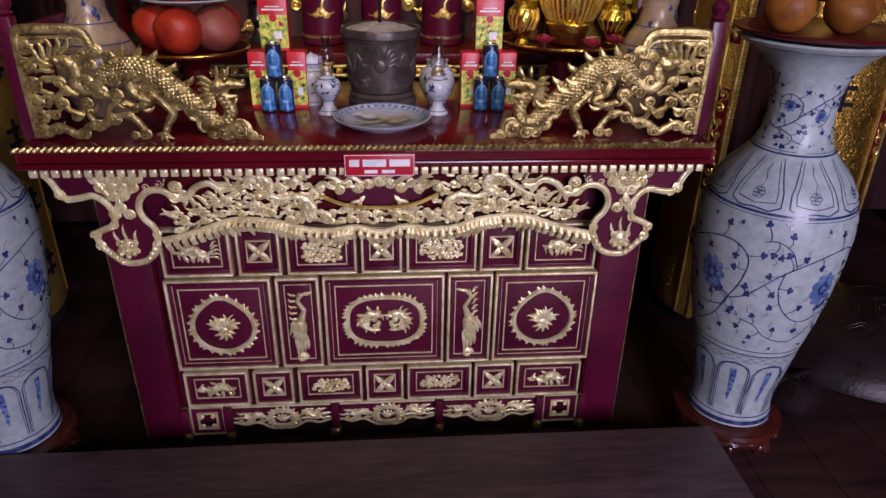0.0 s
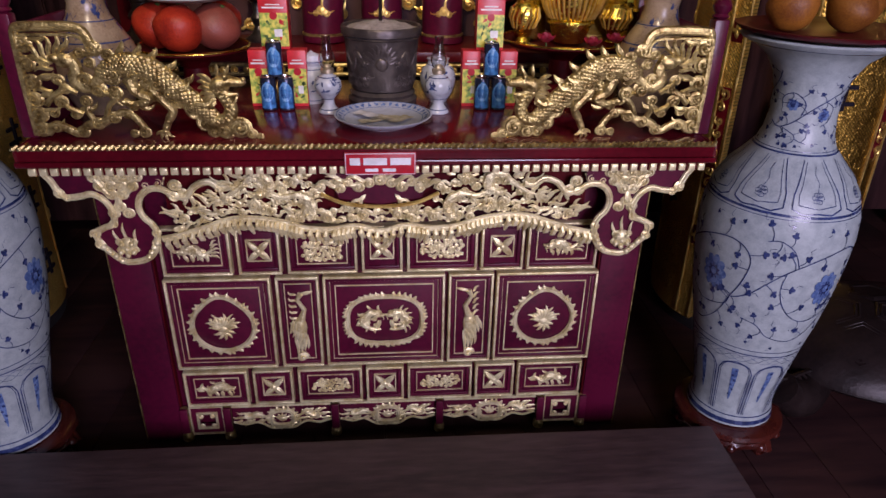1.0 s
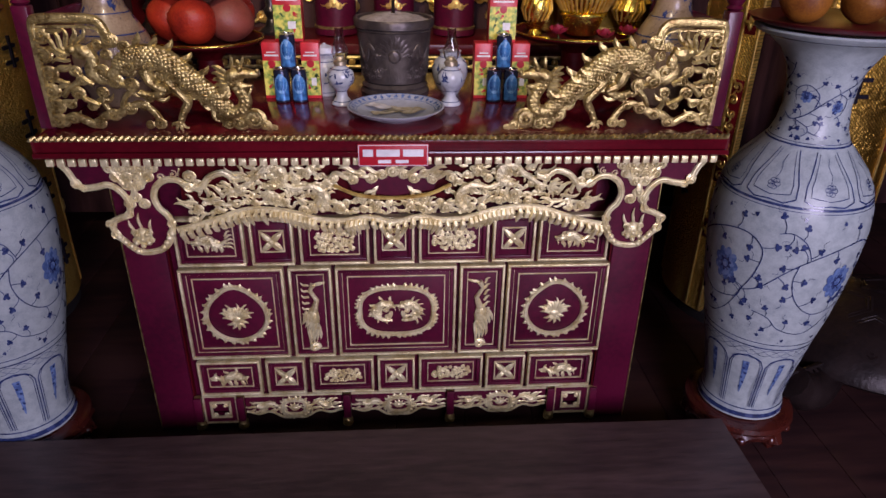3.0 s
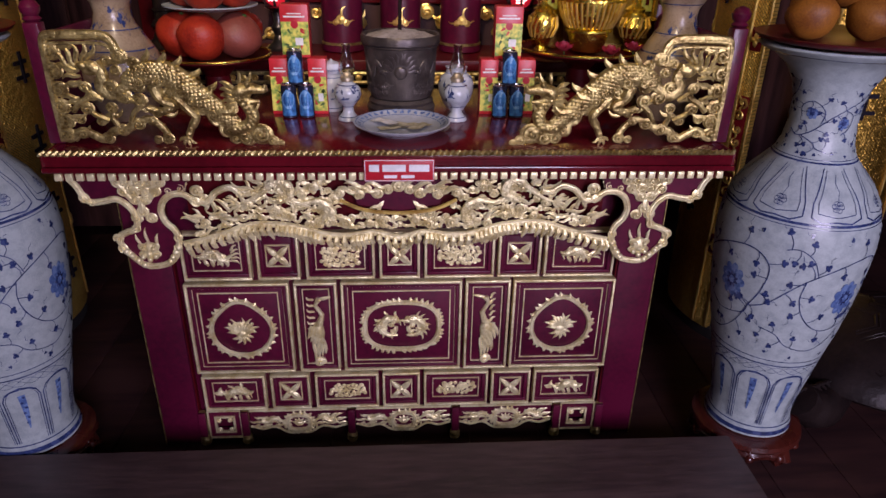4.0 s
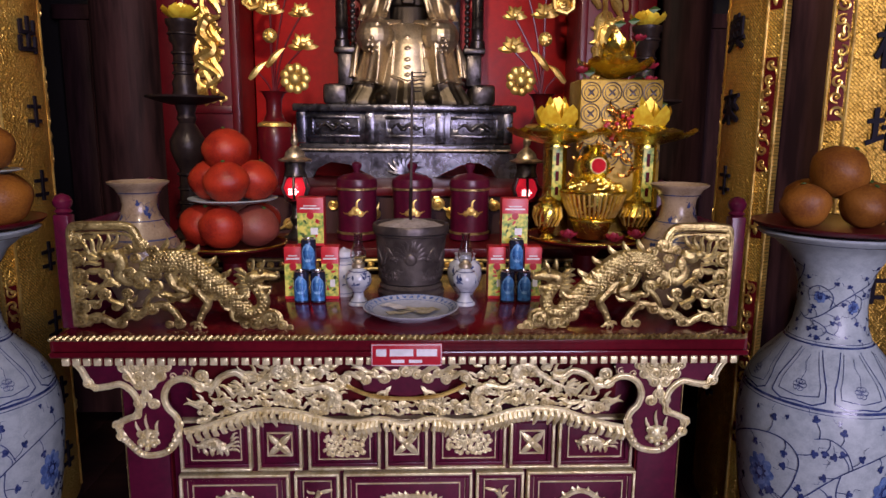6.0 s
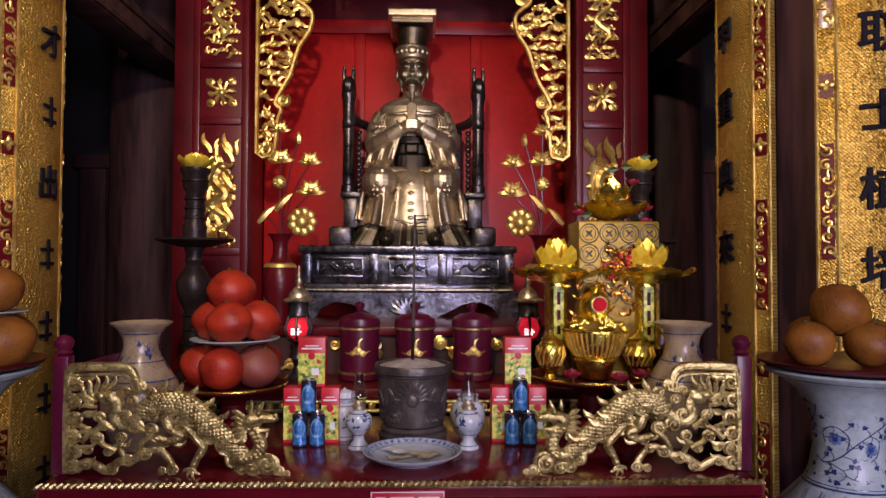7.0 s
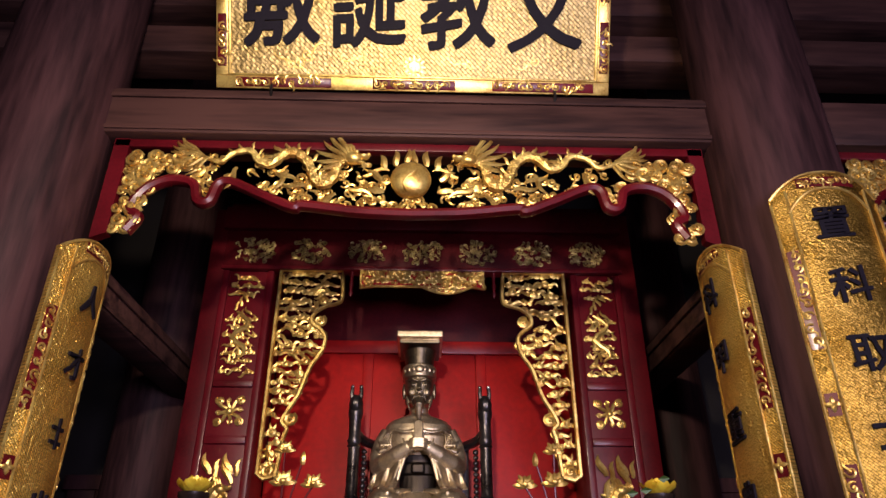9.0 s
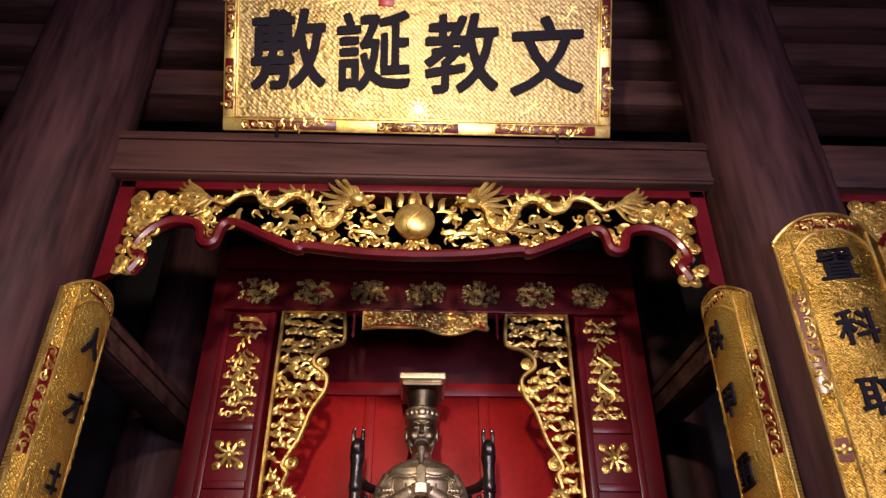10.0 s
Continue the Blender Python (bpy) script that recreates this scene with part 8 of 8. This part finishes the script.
def votive_set():
    x, y, d = 0.640, 2.43, DECK
    footed_tray(x, y, 0.180, 0.215, "dark red lacquered footed tray under the gilded offerings")
    b = d + 0.186
    group = "gilded votive offerings"
    t = thing("gilded_basket", (x + 0.0, y - 0.08, b), "gilded woven basket heaped with gold ingots", "votive basket", group)
    part("lower_bowl", Kit().lathe([(0.035, 0), (0.05, 0.008), (0.064, 0.045), (0.072, 0.07), (0.03, 0.07)], n=30), FOIL, t)
    k = Kit().lathe([(0.055, 0.068), (0.075, 0.085), (0.094, 0.12), (0.108, 0.165), (0.108, 0.172), (0.02, 0.165)], n=36)
    part("basket", k, FOIL, t)
    for i in range(36):
        a = 2 * math.pi * i / 36
        part("rib", Kit().tube([((r + 0.002) * math.cos(a), (r + 0.002) * math.sin(a), z) for r, z in ((0.075, 0.085), (0.094, 0.12), (0.108, 0.165))], 0.0035, 5), GOLD, t)
    for r, z in ((0.110, 0.170), (0.074, 0.072)):
        part("rim", Kit().tube([(r * math.cos(i * 0.1257), r * math.sin(i * 0.1257), z + 0.003 * (i % 2)) for i in range(51)], 0.006, 6), FOIL, t)
    rng = random.Random(8)
    k = Kit()
    for i in range(90):
        a, r = rng.uniform(0, 6.28), 0.1 * math.sqrt(rng.random())
        k.ball((r * math.cos(a), r * math.sin(a), 0.175 + 0.06 * (1 - r / 0.1) + rng.uniform(0, 0.012)), rng.uniform(0.008, 0.014), 6, (1, 1, 0.7))
    tagged(part("gold_mound", k, FOIL, t, "heap of gold nuggets"), kind="stuff")
    g = part("purse", Kit().lathe([(0.03, 0.21), (0.052, 0.235), (0.055, 0.265), (0.038, 0.295), (0.018, 0.31), (0.03, 0.33)], n=24), FOIL, t)
    part("red_seal", Kit().lathe([(0.001, 0), (0.024, 0.0), (0.024, 0.006), (0.001, 0.007)], n=24).moved(pose(0.0, -0.056, 0.262, 90, 0, 0)), SEALRED, g)
    part("seal_ring", Kit().tube([(0.026 * math.cos(i * 0.2618), -0.057, 0.262 + 0.026 * math.sin(i * 0.2618)) for i in range(25)], 0.0025, 6), GILT, g)
    for gx, gz in ((-0.155, 1.0), (0.155, 1.1)):
        u = thing("gilded_urn", (x + gx, y - 0.07, b), "small gilded latticed urn on the tray", "votive urn", group)
        part("body", Kit().lathe([(0.02, 0), (0.026, 0.006), (0.016, 0.02), (0.036, 0.05), (0.050 * gz, 0.085), (0.045, 0.115), (0.03, 0.13), (0.034, 0.14), (0.012, 0.155), (0.004, 0.17)], n=22), FOIL, u)
        for i in range(16):
            a = i * 2 * math.pi / 16
            part("lattice", Kit().tube([((r + 0.001) * math.cos(a + z * 6), (r + 0.001) * math.sin(a + z * 6), z) for r, z in ((0.036, 0.05), (0.050 * gz, 0.085), (0.045, 0.115))], 0.003, 5), GOLD, u)
    for gx, gy in ((-0.112, 0.04), (0.200, 0.0)):
        c = thing("gilded_pillar", (x + gx, y + gy, b), "clear-fronted gilded pillar topped by an open gold lotus", "votive pillar", group)
        part("base", Kit().lathe([(0.05, 0), (0.055, 0.01), (0.05, 0.09), (0.056, 0.10), (0.05, 0.11)], n=24), FOIL, c)
        part("shaft", Kit().lathe([(0.042, 0.11), (0.042, 0.34), (0.05, 0.35)], n=24), FOIL, c)
        part("label_strip", Kit().box(-0.018, 0.018, -0.046, -0.040, 0.13, 0.32, 0.001), BOXYELLOW, c)
        part("print_bar", Kit().box(-0.006, 0.006, -0.048, -0.0455, 0.15, 0.18).box(-0.006, 0.006, -0.048, -0.0455, 0.20, 0.235).box(-0.006, 0.006, -0.048, -0.0455, 0.255, 0.30), DARKRED, c)
        part("outer_corolla", lotus(Kit(), 0, 0, 0.33, 0.155, 0.075, 9, 0.9), FOIL, c)
        part("inner_corolla", lotus(Kit(), 0, 0, 0.355, 0.095, 0.14, 6, 0.62), WAX, c, "bright yellow inner petals")
    p = thing("gilded_tower", (x + 0.106, y + 0.09, b), "tall gilded embossed tower with lotus and red flowers", "votive tower", group)
    part("block", Kit().box(-0.148, 0.148, -0.10, 0.08, 0.0, 0.555, 0.010).box(-0.154, 0.154, -0.106, 0.086, 0.0, 0.02, 0.004), material("embossed_gilding", (0.32, 0.21, 0.030), 0.42, 0.45, scale=20, dark=(0.20, 0.125, 0.016), bump=0.5, bump_scale=60), p)
    for i in range(4):
        for j in range(4):
            cx, cz = -0.1095 + 0.073 * i, 0.510 - 0.073 * j
            ring = Kit()
            for q, w in ((0.034, 0.0022), (0.024, 0.0014)):
                ring.tube([(cx + q * math.cos(a), -0.1015, cz + q * math.sin(a)) for a in [m * 0.2618 for m in range(25)]], w, 5)
            for a in range(4):
                ring.flame(cx, cz, a * math.pi / 2 + 0.785, 0.018, 0.003, -0.1015, 0.0)
            part("roundel", ring, CENSER, p)
    part("top_corolla", lotus(Kit(), 0, 0, 0.565, 0.125, 0.085, 8, 0.85), FOIL, p)
    part("top_bud", lotus(Kit(), 0, 0, 0.585, 0.085, 0.14, 6, 0.5), FOIL, p)
    k = Kit()
    rng = random.Random(6)
    for i in range(46):
        a, q = rng.uniform(0, 6.28), rng.uniform(0, 0.062)
        k.swirl(0.01 + q * math.cos(a), 0.40 + q * 0.9 * math.sin(a), rng.uniform(0.008, 0.015), -0.115 - rng.uniform(0, 0.02), 1.2, a, 1, 0.22, lobe=False)
        k.flame(0.01 + q * math.cos(a), 0.40 + q * math.sin(a), a + rng.uniform(-0.8, 0.8), rng.uniform(0.02, 0.05), 0.004, -0.118, 0.7)
    for i in range(40):
        px, pz = rng.uniform(-0.19, 0.04), rng.uniform(0.20, 0.33)
        k.flame(px, pz, rng.uniform(0.3, 2.8), rng.uniform(0.02, 0.045), rng.uniform(0.003, 0.006), -0.135 - 0.04 * rng.random(), 0.6)
    part("gilded_dragon", k, COPPERFOIL, p, "tangled foil dragon on the front")
    k = Kit()
    for i in range(14):
        a, q = rng.uniform(0, 6.28), rng.uniform(0.02, 0.07)
        part("red_bead", Kit().ball((q * math.cos(a), -0.135, 0.40 + q * math.sin(a)), 0.008, 6), BOXRED, p)
    spots = [(-0.13, -0.02, 0.58), (0.13, 0.0, 0.60), (0.12, -0.02, 0.55), (-0.12, -0.02, 0.53), (0.09, 0.03, 0.70)]
    for i, (px, py, pz) in enumerate(spots):
        fl = part("silk_flower", lotus(Kit(), px, py, pz, 0.027, 0.024, 6, 0.8), PINK, p, "crimson silk flower")
        part("stalk", Kit().tube([(px * 0.4, 0.05, 0.56), (px * 0.8, py, pz - 0.03), (px, py, pz)], 0.002, 5), LEAF, fl)
    for i in range(6):
        px, pz = (0.13, 0.03, -0.02, 0.15, 0.10, -0.12)[i], (0.50, 0.76, 0.75, 0.47, 0.80, 0.58)[i]
        k = Kit()
        k.v = [(px, -0.02, pz), (px + 0.02, -0.03, pz + 0.012), (px + 0.045, -0.02, pz + 0.004), (px + 0.02, -0.02, pz - 0.012)]
        k.f = [(0, 1, 2), (0, 2, 3)]
        part("leaf", k, LEAF, p)
    rng = random.Random(3)
    for i, (px, py, pz) in enumerate(((-0.10, -0.17, 0.02), (0.05, -0.19, 0.012), (0.13, -0.17, 0.02))):
        fl = thing("silk_flower", (x + px, y + py, b + pz * 0.0), "crimson silk flower tucked among the gilded offerings", "silk flower", "silk flowers")
        part("blossom", lotus(Kit(), 0, 0, pz, 0.030, 0.030, 6, 0.8), PINK, fl)
        part("stalk", Kit().tube([(0, 0, 0), (0.003, 0, pz * 0.5), (0, 0, pz + 0.002)], 0.0025, 5), LEAF, fl)


votive_set()


# ---- things on the bench and platform behind ----
def canister(x, y):
    c = thing("lacquer_canister", (x, y, 1.19), "cylindrical dark red lacquered canister with gilded scroll", "canister", "lacquer canisters")
    part("body", Kit().lathe([(0.078, 0), (0.088, 0.006), (0.088, 0.03), (0.083, 0.036), (0.083, 0.22), (0.07, 0.222)], n=36), PURPLE, c)
    for z in (0.034, 0.222):
        part("gilded_band", Kit().lathe([(0.083, z - 0.006), (0.0885, z - 0.004), (0.0885, z + 0.004), (0.083, z + 0.006)], n=36), GILT, c)
    l = part("lid", Kit().lathe([(0.087, 0.226), (0.089, 0.24), (0.084, 0.262), (0.06, 0.278), (0.02, 0.286), (0.012, 0.29)], n=36), PURPLE, c)
    part("knob", Kit().lathe([(0.012, 0.288), (0.014, 0.30), (0.022, 0.312), (0.022, 0.325), (0.010, 0.333)], n=18), PURPLE, l)
    t = Kit().swirl(0, 0, 0.020, 0, 1.4, 1.0, 1, 0.16, 0.1).swirl(0.022, -0.012, 0.014, 0, 1.3, 2.0, -1, 0.18, 0.1).swirl(-0.022, -0.010, 0.013, 0, 1.3, 0.0, 1, 0.18, 0.1)
    t.flame(0, 0.01, 1.0, 0.05, 0.004, 0, 0.6).flame(-0.03, -0.012, 2.8, 0.03, 0.003, 0, 0.4).flame(0.03, -0.01, 0.2, 0.03, 0.003, 0, 0.4)
    k = Kit().add([((0.0838 - y_ * 0.4) * math.cos(-math.pi / 2 + x_ / 0.083), (0.0838 - y_ * 0.4) * math.sin(-math.pi / 2 + x_ / 0.083), 0.13 + z_) for x_, y_, z_ in t.v], t.f)
    part("gilded_scroll", k, GOLD, c)


for cx in (-0.228, 0.010, 0.258):
    canister(cx, 2.95)


def altar_lamp(x, y):
    l = thing("altar_lantern", (x, y, 1.19), "dark bronze altar lantern with a glowing red globe", "lantern", "altar lanterns")
    part("foot", Kit().lathe([(0.055, 0), (0.06, 0.01), (0.03, 0.03), (0.018, 0.06), (0.03, 0.09), (0.018, 0.11), (0.022, 0.15), (0.05, 0.17)], n=24), DARKBRONZE, l)
    gl = part("globe", Kit().ball((0, 0, 0.222), 0.052, 20), REDLED, l, "red glowing globe")
    rng = random.Random(4)
    k = Kit()
    for i in range(5):
        for j in range(3):
            if (i + j) % 2 or rng.random() < 0.6:
                part("led_dot", Kit().box(-0.022 + i * 0.009, -0.0165 + i * 0.009, -0.056, -0.045, 0.196 + j * 0.010, 0.2015 + j * 0.010), LEDDOT, gl)
    for i in range(6):
        a = i * math.pi / 3 + 0.52
        part("cage_bar", Kit().tube([(0.054 * math.cos(a) * s, 0.054 * math.sin(a) * s, z) for s, z in ((0.8, 0.175), (1.12, 0.222), (0.8, 0.27))], 0.006, 6), DARKBRONZE, l)
    part("collar", Kit().lathe([(0.045, 0.268), (0.05, 0.275), (0.042, 0.30), (0.046, 0.33)], n=24), DARKBRONZE, l)
    part("brim", Kit().lathe([(0.03, 0.33), (0.068, 0.335), (0.072, 0.342), (0.045, 0.352), (0.040, 0.372), (0.02, 0.392), (0.008, 0.40)], n=24), BRONZE, l)
    part("finial", Kit().lathe([(0.008, 0.398), (0.016, 0.412), (0.016, 0.43), (0.006, 0.455), (0.002, 0.49)], n=16), BRONZE, l)


altar_lamp(-0.489, 2.95)
altar_lamp(0.501, 2.95)


def gilt_flower(kit, x, z, r, kind, y=0.0):
    if kind == "lotus":
        for j in range(7):
            kit.flame(x, z, math.pi * (0.02 + 0.16 * j), r * (1.15 if j % 2 else 1.4), r * 0.34, y - 0.004 * (j % 2), 0.0)
        kit.ball((x, y - r * 0.2, z + r * 0.2), r * 0.42, 8, (1, 0.7, 0.8))
    elif kind == "bloom":
        for j in range(9):
            a = j * 2 * math.pi / 9
            kit.ball((x + r * 0.66 * math.cos(a), y, z + r * 0.66 * math.sin(a)), r * 0.36, 8, (0.9, 0.4, 0.9))
        kit.ball((x, y - r * 0.2, z), r * 0.4, 8, (1, 0.6, 1))
    elif kind == "pod":
        kit.ball((x, y, z), r, 10, (1, 0.6, 1))
        for j in range(7):
            kit.ball((x + r * 0.62 * math.cos(j * 0.9), y - r * 0.5, z + r * 0.62 * math.sin(j * 0.9)), r * 0.2, 6)
    elif kind == "bud":
        kit.flame(x, z - r, math.pi / 2, r * 2.2, r * 0.5, y, 0.0)
    else:
        kit.flame(x - r * 0.9, z - r * 0.7, 0.75, r * 2.6, r * 0.36, y, 0.15)


def flower_vase(g):
    x, y = g * 0.632 - 0.01, 3.30
    v = thing("flower_vase", (x, y, 1.40), "dark red lacquered vase holding gilded wooden lotus stems", "vase", "lotus vases")
    part("body", Kit().lathe([(0.055, 0), (0.06, 0.01), (0.055, 0.04), (0.074, 0.12), (0.082, 0.20), (0.078, 0.26), (0.05, 0.30), (0.036, 0.33), (0.036, 0.39), (0.05, 0.42), (0.064, 0.43)], n=32), LACQUER, v)
    part("gilded_band", Kit().lathe([(0.062, 0.268), (0.08, 0.27), (0.074, 0.285), (0.055, 0.292)], n=32), GOLD, v)
    stems = [(-0.005, 0.93, 0.034, "lotus"), (0.085, 0.895, 0.026, "bud"), (0.0, 0.785, 0.042, "lotus"), (0.14, 0.775, 0.038, "lotus"), (-0.005, 0.68, 0.030, "pod"), (0.145, 0.63, 0.046, "lotus"), (0.105, 0.49, 0.066, "bloom"), (0.018, 0.575, 0.042, "leaf"), (-0.065, 0.515, 0.040, "leaf")]
    for dx, z, r, kd in stems:
        dx *= -g
        s = part("stem", Kit().tube(smooth_path([(0, 0, 0.40), (dx * 0.35, -0.005, 0.40 + (z - 0.40) * 0.55), (dx, -0.01, z)], 5), 0.0045, 6), LACQUER, v)
        k = Kit()
        gilt_flower(k, 0, 0, r * 1.12, kd)
        if g > 0 and kd == "leaf":
            k = k.mirrored()
        k.v = [(a + dx, b - 0.014, c + z) for a, b, c in k.v]
        part({"leaf": "gilded_leaf", "bud": "gilded_bud", "pod": "gilded_pod"}.get(kd, "gilded_lotus"), k, GOLD, s)


flower_vase(-1)
flower_vase(1)


def candlestick(x, y):
    c = thing("candlestick", (x, y, 1.19), "tall black bronze candlestick with a wide drip pan", "candlestick", "candlesticks")
    part("base", Kit().lathe([(0.09, 0), (0.095, 0.02), (0.06, 0.05), (0.05, 0.08), (0.062, 0.10), (0.05, 0.12)], n=28), OLDBRONZE, c)
    part("bulb", Kit().lathe([(0.045, 0.12), (0.04, 0.30), (0.055, 0.33), (0.072, 0.38), (0.072, 0.42), (0.05, 0.46), (0.032, 0.49), (0.040, 0.51), (0.034, 0.53), (0.045, 0.565)], n=28), OLDBRONZE, c)
    part("drip_pan", Kit().lathe([(0.06, 0.565), (0.12, 0.58), (0.155, 0.592), (0.157, 0.60), (0.12, 0.595), (0.05, 0.59)], n=36), OLDBRONZE, c)
    part("stem", Kit().lathe([(0.052, 0.59), (0.046, 0.63), (0.05, 0.65), (0.040, 0.67), (0.038, 0.80), (0.052, 0.82), (0.052, 0.87), (0.062, 0.885), (0.062, 0.90), (0.03, 0.905)], n=28), OLDBRONZE, c)
    for z, r in ((0.16, 0.050), (0.22, 0.049), (0.28, 0.050), (0.69, 0.046), (0.73, 0.045), (0.77, 0.046), (0.845, 0.057)):
        part("ring", Kit().lathe([(r - 0.006, z - 0.007), (r, z - 0.003), (r, z + 0.003), (r - 0.006, z + 0.007)], n=28), OLDBRONZE, c)
    part("lotus_candle", lotus(Kit(), 0, 0, 0.895, 0.075, 0.07, 8, 0.75), WAX, c, "yellow lotus-shaped candle")


candlestick(-0.925, 2.92)
candlestick(0.985, 2.92)


# ---- dark furniture of the side bays ----
def side_bench(x0, x1):
    b = thing("side_altar", ((x0 + x1) / 2, 3.6, 0), "dark red side altar standing in the shadow", "side altar", "side altars")
    w = (x1 - x0) / 2
    part("top", Kit().box(-w, w, 0, 0.8, 0.62, 0.67, 0.006), DARKRED, b)
    # front coloured dark timber so the red altar already looks shaded
    part("front_panel", Kit().box(-w + 0.03, w - 0.03, 0.03, 0.06, 0.10, 0.619, 0.004), TIMBER, b)
    for x in (-w + 0.05, w - 0.05):
        part("leg", Kit().box(x - 0.04, x + 0.04, 0.0, 0.08, 0.0, 0.619, 0.006), DARKRED, b)


side_bench(1.35, 3.2)
side_bench(-3.2, -1.4)
for wx in (-2.05, 1.75):
    d = thing("rear_screen", (wx + (0.1 if wx > 0 else 0), 5.45, 0), "dark plank screen at the back of the bay", "screen", "rear screens")
    for i in range(6):
        part("plank", Kit().box(-0.62 + i * 0.21, -0.415 + i * 0.21, 0, 0.03, 0.0, 2.45, 0.005), TIMBER, d)
    part("head_rail", Kit().box(-0.66, 0.66, -0.02, 0.05, 2.452, 2.56, 0.008), TIMBER, d)
